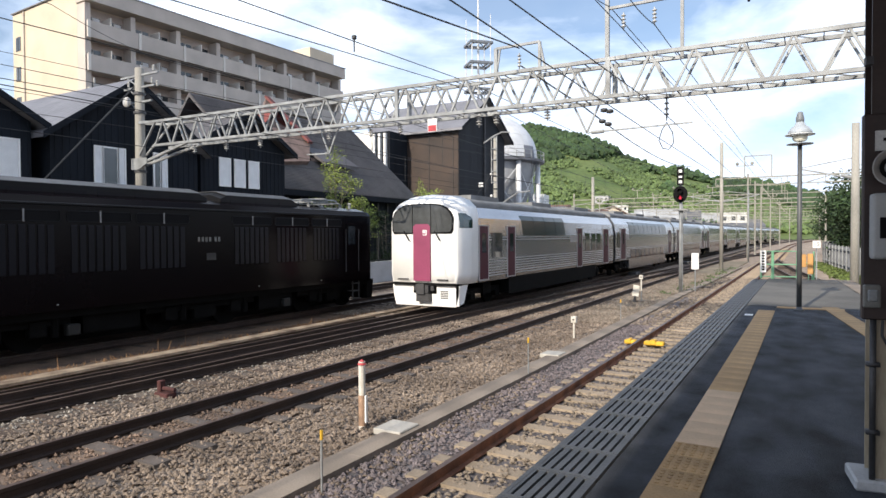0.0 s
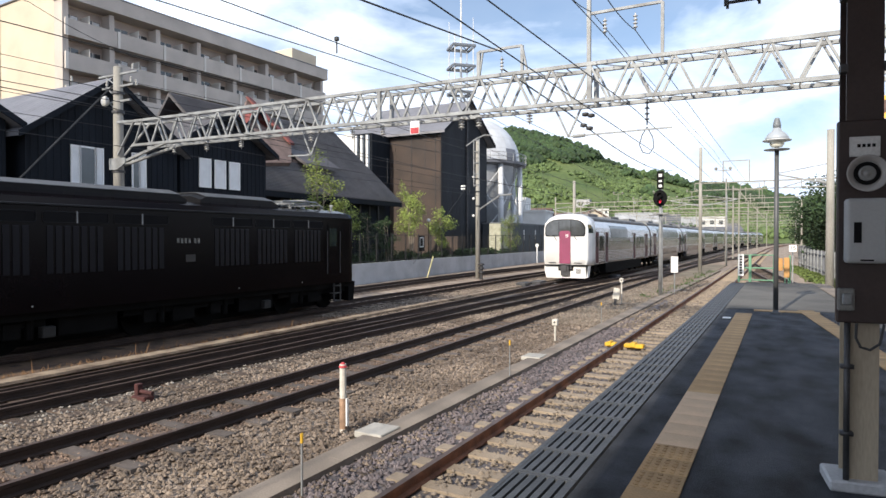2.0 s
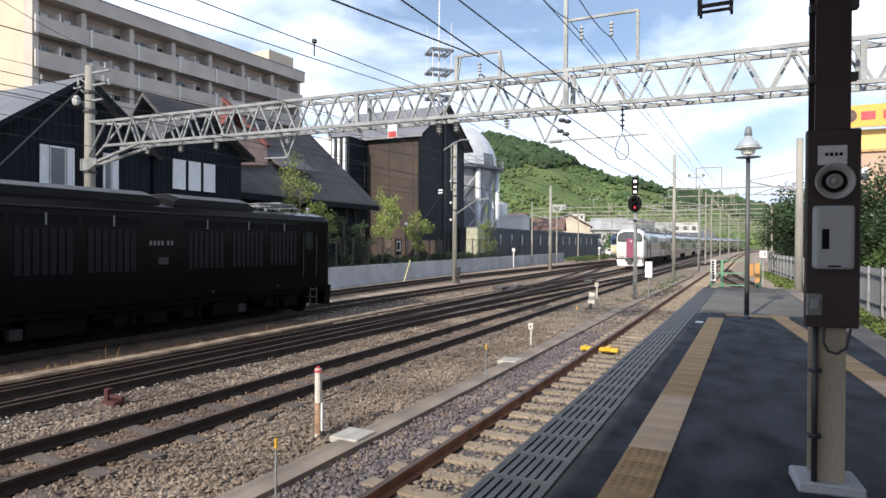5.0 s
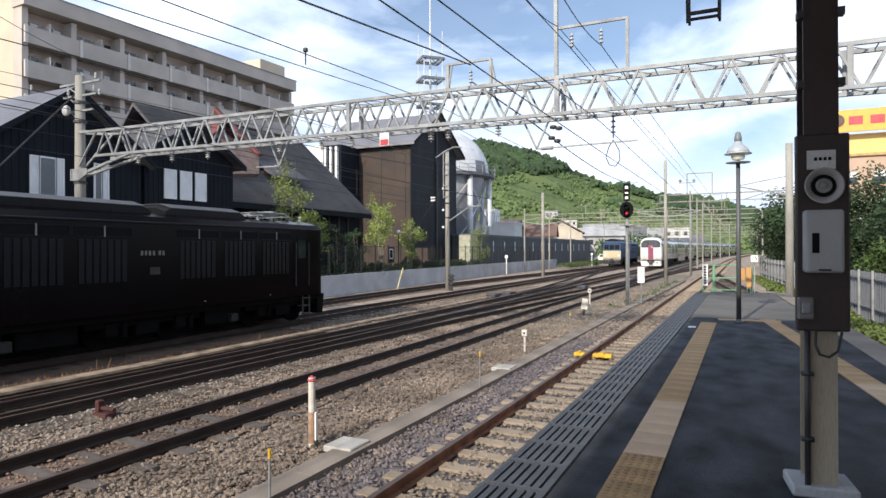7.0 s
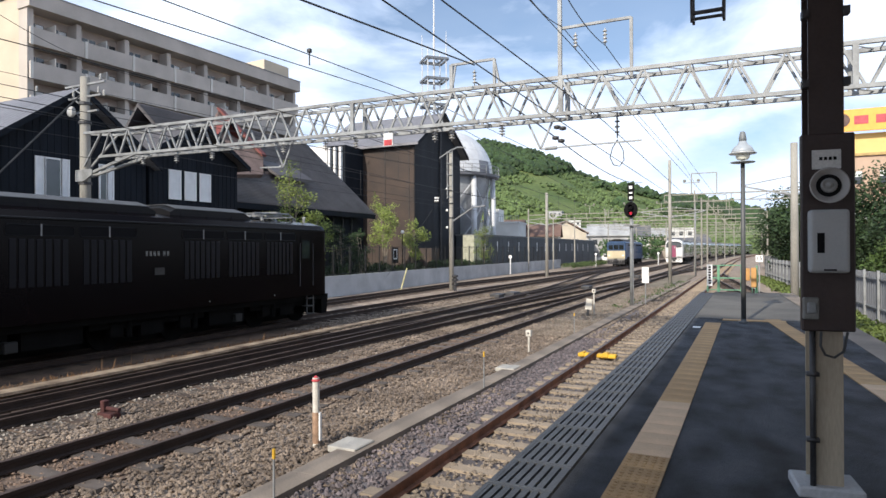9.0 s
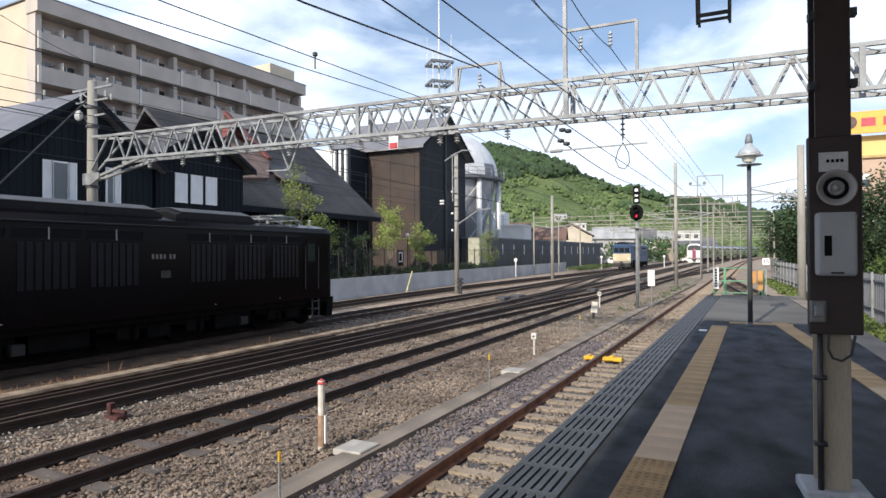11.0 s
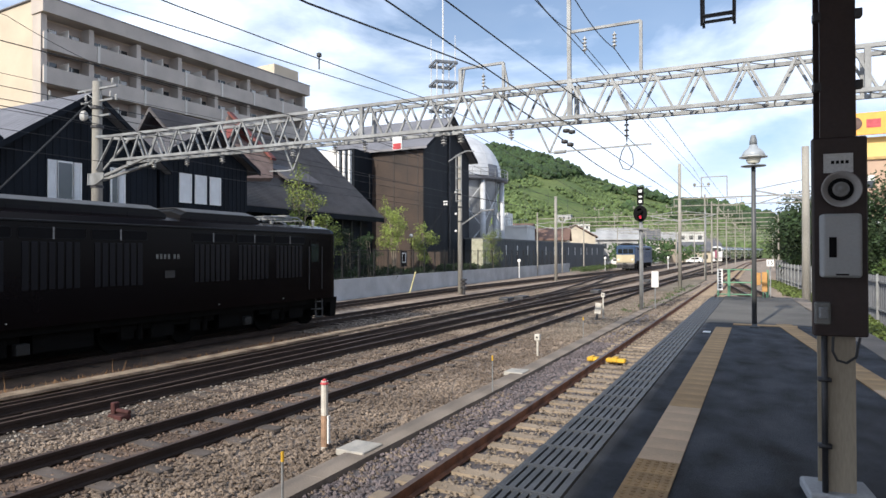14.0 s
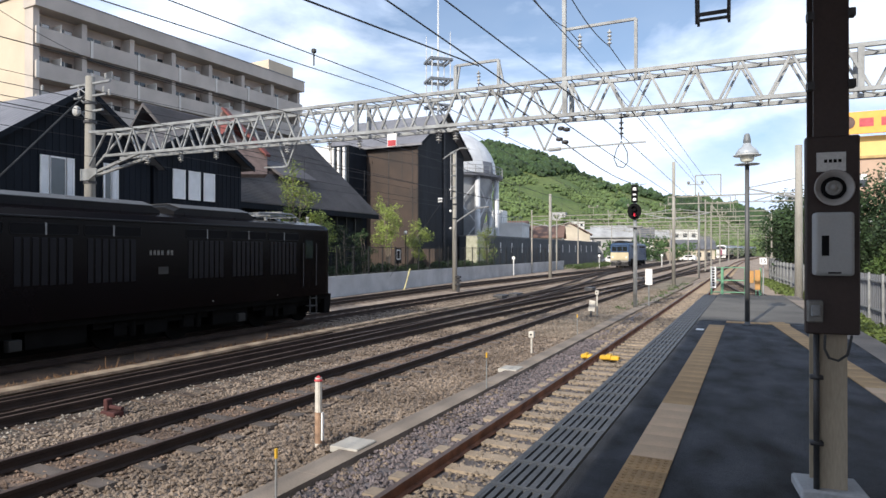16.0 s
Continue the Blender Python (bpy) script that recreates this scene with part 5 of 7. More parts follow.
BALCONY = mat("balcony_render", (0.50, 0.45, 0.405), 0.85, 0, 0.15, 0.4, 0.1, 20)
RECESS = mat("recess_wall", (0.46, 0.39, 0.34), 0.85, 0, 0.15, 0.4, 0.1, 20)
WINGLASS = glass("window_glass", (0.04, 0.045, 0.05), 0.08)
# white for curtains and blinds, and for panes that reflect the sky
CURTAIN_GLINT = mat("white_blind_glint", (0.75, 0.76, 0.77), 0.8, 0, 0.08, 2.0, 0.05, 20)


def gable_house(name, label, x0, x1, y0, y1, eave, ridge, wall, roof, over=0.5, thick=0.18, base=0.9, boards=True, roof_pieces=True):
    """A house whose gable faces the tracks; the ridge runs along x."""
    t = thing(name, label, "house")
    ym = (y0 + y1) / 2
    b = bmesh.new()
    prism(b, [(y0, base), (y1, base), (y1, eave), (ym, ridge - 0.12), (y0, eave)], "x", x0, x1)
    part("wall", b, wall, t)
    s = (ridge - eave) / (ym - y0)
    for e, ya in ((-1, y0), (1, y1)):
        b = bmesh.new()
        yo = ya + e * over
        zo = eave - over * s
        prism(b, [(yo, zo), (ym, ridge), (ym, ridge + thick), (yo, zo + thick)], "x", x0 - 0.2, x1 + over)
        r = part("roof", b, roof, t)
        if roof_pieces:
            b = bmesh.new()
            n = int((x1 + over - x0) / 0.45)
            for k in range(n + 1):
                x = x1 + over - 0.03 - k * 0.45
                bar(b, (x, yo, zo + thick), (x, ym, ridge + thick), 0.03, 0.016)
            part("seam", b, roof, r)["kind"] = "stuff"
    b = bmesh.new()
    for e, ya in ((-1, y0), (1, y1)):
        yo, zo = ya + e * over, eave - over * s
        prism(b, [(yo, zo - 0.05), (ym, ridge - 0.05), (ym, ridge + thick + 0.03), (yo, zo + thick + 0.03)], "x", x1 + over, x1 + over + 0.06)
    part("bargeboard", b, BLACKBOARD, t)
    if boards:
        b = bmesh.new()
        y = y0 + 0.2
        while y < y1:
            top = eave + (ridge - 0.2 - eave) * (1 - abs(y - ym) / (ym - y0))
            bx(b, x1, x1 + 0.02, y - 0.02, y + 0.02, base, top)
            y += 0.3
        part("batten", b, wall, t)["kind"] = "stuff"
    return t


def window(t, x, y0, y1, z0, z1, glass_m, frame_m, panes=1, deep=0.06):
    """A framed window on a wall that faces the tracks."""
    w = part("window", box(x, x + 0.03, y0, y1, z0, z1), glass_m, t)
    b = bmesh.new()
    f = 0.07
    bx(b, x, x + deep, y0 - f, y0, z0 - f, z1 + f)
    bx(b, x, x + deep, y1, y1 + f, z0 - f, z1 + f)
    bx(b, x, x + deep, y0, y1, z1, z1 + f)
    bx(b, x, x + deep, y0, y1, z0 - f, z0)
    for k in range(1, panes):
        y = y0 + (y1 - y0) * k / panes
        bx(b, x, x + deep, y - f / 2, y + f / 2, z0, z1)
    part("frame", b, frame_m, w)
    return w


A = gable_house("black_house", "black boarded house with a steep gable and white casements painted as sky-bright glass", -37, -26.0, 14.0, 21.0, 6.95, 9.5, BLACKBOARD, GREYROOF)
# white panes here and next door stand in for glass reflecting the sky
for y0, y1 in ((15.82, 16.08), (16.88, 17.12), (18.98, 19.2)):
    window(A, -25.98, y0, y1, 5.0, 6.5, CURTAIN_GLINT, WHITE)
window(A, -25.98, 16.18, 16.78, 5.0, 6.5, WINGLASS, WHITE)
window(A, -25.98, 18.6, 18.88, 5.0, 6.5, WINGLASS, WHITE)
part("balcony", box(-25.95, -25.3, 15.5, 19.6, 4.55, 4.85), BLACKBOARD, A)
Bh = gable_house("black_house", "black boarded house with three pale framed windows", -37, -26.0, 21.2, 27.0, 7.5, 9.2, BLACKBOARD, DARKTILE)
for k in range(3):
    y = 22.35 + k * 0.98
    window(Bh, -25.98, y, y + 0.62, 5.35, 6.7, CURTAIN_GLINT, WHITE)
Z = gable_house("black_house", "black boarded house partly behind the locomotive", -37, -26.2, 5.0, 13.4, 7.2, 9.6, BLACKBOARD, GREYROOF)
window(Z, -26.18, 12.2, 12.9, 5.0, 6.4, CURTAIN_GLINT, WHITE)

# hall with a long slope towards the tracks
C = thing("tiled_hall", "long hall with a deep dark tiled roof sloping towards the tracks", "hall")
part("wall", box(-36, -28.0, 27.4, 42.3, 0.9, 5.4), BLACKBOARD, C)
RX0, RZ0, RX1, RZ1 = -27.0, 5.35, -33.9, 11.6
b = bmesh.new()
prism(b, [(RX0, RZ0), (RX1, RZ1), (RX1, RZ1 + 0.25), (RX0, RZ0 + 0.25)], "y", 26.8, 43.2)
prism(b, [(RX1, RZ1), (-39.0, RZ0), (-39.0, RZ0 + 0.25), (RX1, RZ1 + 0.25)], "y", 26.8, 43.2)
roofC = part("roof", b, DARKTILE, C)
for ya in (27.4, 41.9):
    part("gable", prism(bmesh.new(), [(-28.0, 5.3), (-33.6, 10.7), (-36, 7.8), (-36, 5.3)], "y", ya, ya + 0.4), BLACKBOARD, C)
b = bmesh.new()
n = 60
for k in range(n):
    f = k / n
    x, z = RX0 + (RX1 - RX0) * f, RZ0 + (RZ1 - RZ0) * f + 0.25
    bx(b, x - 0.06, x + 0.05, 26.8, 43.2, z - 0.04, z + 0.009)
part("tile_course", b, DARKTILE, roofC)["kind"] = "stuff"
b = bmesh.new()
for k in range(12):
    bx(b, -28.0, -27.9, 28.0 + k * 1.2, 28.1 + k * 1.2, 1.0, 5.2)
part("mullion", b, DARKSTEEL, C)["kind"] = "stuff"
part("eave_board", box(-27.04, -26.96, 26.8, 43.2, 5.2, 5.62), BLACKBOARD, C)
b = bmesh.new()
for k in range(40):
    cyl(b, (-27.92, 27.0 + k * 0.41, 6.30), (-27.92, 27.12 + k * 0.41, 6.30), 0.05, 0.05, 6)
part("snow_guard", b, DARKTILE, roofC)["kind"] = "stuff"
dr = part("dormer_roof", prism(bmesh.new(), [(-28.6, 7.6), (-33.0, 10.2), (-33.0, 10.4), (-28.6, 7.8)], "y", 33.6, 37.4), DARKTILE, C)
part("dormer_front", box(-31.0, -29.5, 33.2, 37.0, 6.6, 8.1), mat("pink_brick", (0.20, 0.14, 0.12), 0.85, 0, 0.3, 2.0, 0.2, 20), C, "weathered pink brick dormer front")
for k in range(4):
    part("dormer_window", box(-29.5, -29.46, 34.1 + k * 0.72, 34.6 + k * 0.72, 6.9, 7.7), WINGLASS, C)
# older slope of pink tiles with a red verge, let into the hall roof
SLOPE = [(-33.76, 33.26, 12.66), (-30.31, 33.96, 9.18), (-28.89, 32.38, 7.75), (-28.47, 28.63, 7.33), (-30.69, 29.54, 9.56)]
b = bmesh.new()
up = [b.verts.new(p) for p in SLOPE]
dn = [b.verts.new((x - 0.25, y, z - 0.25)) for x, y, z in SLOPE]
b.faces.new(up)
b.faces.new(dn[::-1])
for i in range(5):
    k = (i + 1) % 5
    b.faces.new((up[i], up[k], dn[k], dn[i]))
slope = part("old_slope", b, MATS["pink_brick"], C, "weathered pink tiled slope")
part("verge", bar(bmesh.new(), Vector(SLOPE[0]) + Vector((0.1, 0, 0.1)), Vector(SLOPE[1]) + Vector((0.1, 0, 0.1)), 0.55, 0.16), REDROOF, slope, "faded red verge tiles")
# older red-roofed house between them
Rh = gable_house("red_roofed_house", "small house with a faded red tiled roof", -46, -31.8, 29.6, 34.2, 8.9, 11.3, MATS["pink_brick"], REDROOF, boards=False)

# brown barn with a dark gable
D = gable_house("brown_barn", "tall barn clad in brown boards with a dark metal gable", -38.5, -28.0, 51.8, 62.0, 12.9, 16.2, mat("slate_boards", (0.026, 0.030, 0.038), 0.7, 0, 0.3, 0.8, 0.15, 30, spec=0.3, stretch=(1, 1, 0.2)), GREYROOF, 0.7, 0.22)
b = bmesh.new()
bx(b, -38.4, -28.05, 51.72, 51.8, 0.95, 12.4)
sheet = part("cladding", b, BROWNBOARD, D, "weathered brown board cladding")
b = bmesh.new()
for k in range(57):
    z = 1.0 + k * 0.2
    bx(b, -38.4, -28.05, 51.70, 51.73, z, z + 0.03)
part("batten", b, BROWNBOARD, sheet)["kind"] = "stuff"
annex = part("annex", box(-40.5, -33.6, 48.6, 51.6, 0.9, 12.5), BLACKBOARD, D, "dark link block with white fins")
part("white_wall", box(-38.6, -35.6, 48.5, 48.59, 7.0, 12.55), WHITE, annex, "white rendered wall panel")
for k in range(3):
    part("fin", box(-35.35 + k * 0.62, -35.12 + k * 0.62, 48.3, 48.59, 6.5, 12.3), WHITE, annex, "white upright fin")
for k in range(2):
    part("wall_joint", box(-31.2 + k * 2.6, -31.16 + k * 2.6, 51.66, 51.72, 0.95, 12.4), DARKSTEEL, sheet)
part("vent", box(-34.2, -33.0, 51.66, 51.72, 11.1, 11.35), BROWNBOARD, sheet)
b = bmesh.new()
cyl(b, (-27.9, 57.0, 1.0), (-27.9, 57.0, 14.8), 0.12, 0.12, 8)
part("downpipe", b, DARKSTEEL, D)
part("shed", box(-27.9, -26.6, 52.4, 54.0, 0.95, 2.9), BROWNBOARD, D, "small brown timber store")

D.matrix_basis = pose(0, 0, -0.37) @ Matrix.Scale(1.14, 4)

# white tank tower
tank = thing("tank_tower", "white riveted tank with a domed top and railed gallery", "tank", pose(-40.0, 85, 0.5))
TANKW = mat("tank_white", (0.62, 0.64, 0.67), 0.45, 0.1, 0.15, 0.6, 0.05, 20)
TANKG = mat("tank_grey", (0.17, 0.18, 0.21), 0.5, 0.1, 0.2, 0.6, 0.05, 20)
TANKLOW = mat("tank_lower_grey", (0.40, 0.42, 0.45), 0.45, 0.2, 0.3, 0.3, 0.05, 20)
TR, TZ = 6.3, 13.3
part("vessel", lathe(bmesh.new(), [(1.5, 2.0), (3.3, 3.0), (4.2, 5.2), (5.3, 9.4), (TR - 0.25, TZ - 0.6), (TR - 0.3, TZ)], (0, 0, 0), 36), TANKLOW, tank, "grey tapered lower shell", True)


def dome_panel(i, j, ni, nj, r):
    """One plate of the dome, a little proud of its neighbours."""
    b = bmesh.new()
    a0, a1 = 2 * math.pi * i / ni, 2 * math.pi * (i + 0.985) / ni
    e0, e1 = math.pi / 2 * j / nj, math.pi / 2 * (j + 0.98) / nj
    rows = []
    for rr in (r, r - 0.12):
        rows.append([b.verts.new((rr * math.cos(e) * math.cos(a), rr * math.cos(e) * math.sin(a), TZ + rr * 1.03 * math.sin(e))) for a, e in ((a0, e0), ((a0 + a1) / 2, e0), (a1, e0), (a1, (e0 + e1) / 2), (a1, e1), ((a0 + a1) / 2, e1), (a0, e1), (a0, (e0 + e1) / 2))])
    mids = [b.verts.new((rr * math.cos((e0 + e1) / 2) * math.cos((a0 + a1) / 2), rr * math.cos((e0 + e1) / 2) * math.sin((a0 + a1) / 2), TZ + rr * 1.03 * math.sin((e0 + e1) / 2))) for rr in (r,)]
    for k in range(8):
        b.faces.new((rows[0][k], rows[0][(k + 1) % 8], mids[0]))
        b.faces.new((rows[0][k], rows[1][k], rows[1][(k + 1) % 8], rows[0][(k + 1) % 8]))
    return b


part("dome_lining", lathe(bmesh.new(), [((TR - 0.1) * math.cos(k * math.pi / 20), TZ + (TR - 0.1) * math.sin(k * math.pi / 20)) for k in range(10)] + [(0.2, TZ + TR - 0.1)], (0, 0, 0), 30), TANKG, tank)
rk = random.Random(3)
for j in range(6):
    for i in range(16):
        if j == 5 and i % 2:
            continue
        part("dome_plate", dome_panel(i // (2 if j == 5 else 1), j, 8 if j == 5 else 16, 6, TR), TANKG if rk.random() < 0.2 else TANKW, tank)
b = bmesh.new()
for k in range(8):
    a = k * math.pi / 4 + 0.2
    part("leg", cyl(bmesh.new(), ((TR + 0.2) * math.cos(a), (TR + 0.2) * math.sin(a), -0.6), ((TR + 0.1) * math.cos(a), (TR + 0.1) * math.sin(a), TZ - 0.5), 0.42, 0.38, 10), TANKW, tank, smooth=True)
    a2 = a + math.pi / 4
    for z0, z1 in ((0, 6), (6, 12)):
        bar(b, (TR * math.cos(a), TR * math.sin(a), z0), (TR * math.cos(a2), TR * math.sin(a2), z1), 0.12)
        bar(b, (TR * math.cos(a2), TR * math.sin(a2), z0), (TR * math.cos(a), TR * math.sin(a), z1), 0.12)
part("brace", b, TANKW, tank)["kind"] = "stuff"
part("gallery", lathe(bmesh.new(), [(TR - 0.2, TZ - 0.75), (TR + 0.95, TZ - 0.55), (TR + 1.0, TZ - 0.25), (TR - 0.2, TZ - 0.2)], (0, 0, 0), 36), TANKG, tank)
b = bmesh.new()
for k in range(36):
    a, a2 = k * math.pi / 18, (k + 1) * math.pi / 18
    q = lambda w_, z: ((TR + 0.95) * math.cos(w_), (TR + 0.95) * math.sin(w_), z)
    for z in (TZ + 0.35, TZ + 0.9):
        bar(b, q(a, z), q(a2, z), 0.07)
    bar(b, q(a, TZ - 0.3), q(a, TZ + 0.9), 0.06)
part("railing", b, GALV, tank)
b = bmesh.new()
for dx in (-0.25, 0.25):
    bar(b, (3.4 + dx, -TR - 0.9, 0), (3.4 + dx, -TR - 0.9, TZ), 0.07)
for k in range(30):
    bar(b, (3.15, -TR - 0.9, 0.4 + k * 0.43), (3.65, -TR - 0.9, 0.4 + k * 0.43), 0.05)
part("ladder", b, TANKW, tank)
part("pipe", tube(bmesh.new(), [(0.4, -TR - 0.8, 0), (0.4, -TR - 0.8, 9.8)], 0.3, 10), mat("pipe_red", (0.50, 0.13, 0.09), 0.5), tank, "red riser pipe")

# aerial tower behind the gantry
TOWERPALE = mat("tower_paint", (0.62, 0.64, 0.66), 0.5, 0.1, 0.12)
ant = thing("aerial_tower", "pale steel aerial tower with hipped landings and whip antennas", "tower", pose(-44.1, 88, 1.0))
CORNERS = [(2.2, 0), (0, 2.2), (-2.2, 0), (0, -2.2)]
for x, y in CORNERS:
    part("leg", tube(bmesh.new(), [(x, y, 0), (x * 0.95, y * 0.95, 33.0)], 0.09), TOWERPALE, ant)
for z in (31.3, 28.2, 24.2, 20.0):
    b = bmesh.new()
    for (xa, ya), (xb, yb) in zip(CORNERS, CORNERS[1:] + CORNERS[:1]):
        for f, h in ((1.12, 0.34), (0.72, 0.2)):
            bar(b, (xa * f, ya * f, z), (xb * f, yb * f, z), 0.2, h)
        bar(b, (xa * 1.12, ya * 1.12, z), (xa * 0.1, ya * 0.1, z + 0.5), 0.1)
    part("landing", b, mat("tower_grey", (0.16, 0.18, 0.21), 0.6), ant)["kind"] = "stuff"
part("aerial", cyl(bmesh.new(), (0, 0, 20), (0, 0, 44), 0.22, 0.10, 8), TOWERPALE, ant)
for x, y in ((2.1, 0), (-2.1, 0)):
    part("whip", cyl(bmesh.new(), (x, y, 32), (x, y, 35.6), 0.08, 0.05, 6), TOWERPALE, ant)

# apartment block
APT_A = 2.85
apt = thing("apartment_block", "seven-storey cream apartment block with long access balconies", "apartment building", pose(-52.9, 31.7, 0.9, 0, 0, -APT_A))
LEN, DEEP, SH, NST, NBAY = 32.2, 13.2, 2.84, 7, 7
BAY = LEN / NBAY
TOPZ = 22.2
FLATDOOR = mat("flat_door", (0.16, 0.14, 0.13), 0.5)
PALEPANEL = mat("balcony_screen", (0.66, 0.63, 0.58), 0.8, 0, 0.1, 0.5, 0.05, 20)
part("end_wall", box(-DEEP, -1.6, 0, LEN, 0, TOPZ + 0.95), PLASTER, apt, "plain cream rendered end wall")
part("roof_slab", box(-1.595, 0.2, -0.12, LEN + 0.2, TOPZ - 0.25, TOPZ + 0.98), BALCONY, apt)
part("coping", box(-DEEP - 0.05, 0.26, -0.18, LEN + 0.26, TOPZ + 0.985, TOPZ + 1.07), GREYROOF, apt)
part("stair_tower", box(-6.5, -0.8, LEN - 5.0, LEN - 0.8, TOPZ + 1.075, TOPZ + 2.7), PLASTER, apt)
part("corner_pier", box(-1.59, -0.35, 0.0, 0.5, 0, TOPZ - 0.26), BALCONY, apt)
for f in range(NST):
    z = TOPZ - 0.25 - (f + 1) * SH
    part("balcony_floor", box(-1.58, -0.125, 0.51, LEN, z - 0.15, z + 0.02), BALCONY, apt)
    part("back_wall", box(-1.597, -1.58, 0.51, LEN, z + 0.025, z + SH - 0.16), RECESS, apt)
    for k in range(NBAY):
        y0 = k * BAY
        par = part("parapet", box(-0.12, 0.06, y0 + 0.02, y0 + BAY - 0.02, z - 0.2, z + 1.2), BALCONY, apt)
        part("joint_pilaster", box(0.06, 0.10, y0 + 0.02, y0 + 0.26, z - 0.25, z + 1.26), PALEPANEL, par)
        part("party_wall", box(-1.57, -0.35, y0 + BAY - 0.5, y0 + BAY - 0.05, z + 0.025, z + SH - 0.16), BALCONY, apt)
        part("screen", box(-1.57, -0.16, y0 + BAY * 0.47, y0 + BAY * 0.47 + 0.06, z + 0.025, z + 1.95), PALEPANEL, apt, "pale screen between two balconies")
        for yy in (y0 + 0.62, y0 + BAY * 0.56):
            w = part("window", box(-1.575, -1.54, yy, yy + 1.35, z + 0.12, z + 2.05), WINGLASS, apt)
            part("frame", box(-1.54, -1.52, yy + 0.64, yy + 0.70, z + 0.12, z + 2.05), PALEPANEL, w)
            if (k * 7 + f * 3) % 5 < 2:
                part("curtain", box(-1.539, -1.53, yy + 0.72, yy + 1.3, z + 0.15, z + 2.0), CURTAIN_GLINT, w)
        if (k + f) % 3 == 0:
            part("air_unit", soft_box(-1.1, -0.4, y0 + 0.75, y0 + 1.5, z + 0.03, z + 0.7, 0.02, 1), WHITE, apt)
for f in range(6):
    w = part("end_window", box(-12.6, -11.7, -0.04, 0.02, TOPZ - 2.6 - f * SH, TOPZ - 1.3 - f * SH), WINGLASS, apt)
    part("frame", box(-12.18, -12.12, -0.06, -0.04, TOPZ - 2.6 - f * SH, TOPZ - 1.3 - f * SH), DARKSTEEL, w)
part("drain_pipe", cyl(bmesh.new(), (-10.9, -0.08, 0), (-10.9, -0.08, TOPZ + 0.9), 0.07, 0.07, 8), BALCONY, apt)

# long dark low building
low = thing("low_workshop", "long dark grey flat-roofed workshop with narrow upright windows", "workshop")
SHEET = mat("slate_sheet", (0.055, 0.065, 0.08), 0.6, 0.1, 0.2, 0.5, 0.1, 20)
part("wall", box(-31.7, -29.0, 69, 132, 0.3, 4.45), SHEET, low)
part("roof_edge", box(-31.75, -28.9, 68.9, 132.1, 4.45, 4.62), mat("roof_edge", (0.13, 0.14, 0.155), 0.6), low)
part("gate_pier", box(-29.7, -28.3, 66.5, 68.6, 0.9, 4.4), mat("pier_cream", (0.42, 0.42, 0.33), 0.8), low)
slit = to_mesh("window", box(-0.02, 0.03, -0.13, 0.13, 0, 1.3), CURTAIN_GLINT)
for k in range(14):
    piece("window", slit, low, Matrix.Translation((-29.0, 71.5 + k * 4.2, 2.5)))
b = bmesh.new()
for k in range(62):
    bx(b, -29.0, -28.97, 69.5 + k, 69.53 + k, 0.3, 4.4)
part("seam", b, SHEET, low)["kind"] = "stuff"


# ---- trees, shrubs and woods ----
def leaf_mat(name, col, col2, scale=0.6):
    m = mat(name, col, 0.75, 0, 0.4, scale, 0.0, 8, col2=col2, island=0.35)
    b = m.node_tree.nodes["Principled BSDF"]
    b.inputs["Subsurface Weight"].default_value = 0.0
    return m


LEAF_YOUNG = leaf_mat("young_leaf", (0.27, 0.33, 0.08), (0.16, 0.22, 0.05))
LEAF_DARK = leaf_mat("dark_leaf", (0.030, 0.058, 0.018), (0.015, 0.034, 0.011))
WOODLAND = leaf_mat("woodland_leaf", (0.062, 0.112, 0.036), (0.034, 0.068, 0.023), 0.02)
SCRUB = leaf_mat("scrub_leaf", (0.105, 0.150, 0.050), (0.062, 0.100, 0.034), 0.02)
BARK = mat("bark", (0.10, 0.08, 0.06), 0.9, 0, 0.35, 4, 0.5, 30, stretch=(1, 1, 0.3))


def leaves(name, blobs, count, size, material, parent, seed, flat=0.6):
    """Leaves as small bent diamonds, gathered in uneven clumps (x, y, z, rx, rz)."""
    rng = np.random.default_rng(seed)
    weights = np.array([b_[3] ** 2 * b_[4] for b_ in blobs])
    pick = rng.choice(len(blobs), count, p=weights / weights.sum())
    c = np.array([b_[:3] for b_ in blobs])[pick]
    r = np.array([(b_[3], b_[3], b_[4]) for b_ in blobs])[pick]
    d = rng.normal(size=(count, 3))
    d /= np.linalg.norm(d, axis=1)[:, None]
    p = c + d * r * (rng.random((count, 1)) ** 0.45) * (0.85 + 0.3 * rng.random((count, 1)))
    u = rng.normal(size=(count, 3))
    u[:, 2] *= flat
    u /= np.linalg.norm(u, axis=1)[:, None]
    w = np.cross(u, rng.normal(size=(count, 3)))
    w /= np.linalg.norm(w, axis=1)[:, None]
    s = size * (0.6 + 0.8 * rng.random((count, 1)))
    v = np.stack([p - u * s, p + w * s * 0.45, p + u * s, p - w * s * 0.45], 1).reshape(-1, 3)
    f = np.arange(count * 4).reshape(-1, 4)
    me = bpy.data.meshes.new(name)
    me.from_pydata(v.tolist(), [], f.tolist())
    me.materials.append(material)
    ob = new(name, me)
    ob.parent = parent
    return ob


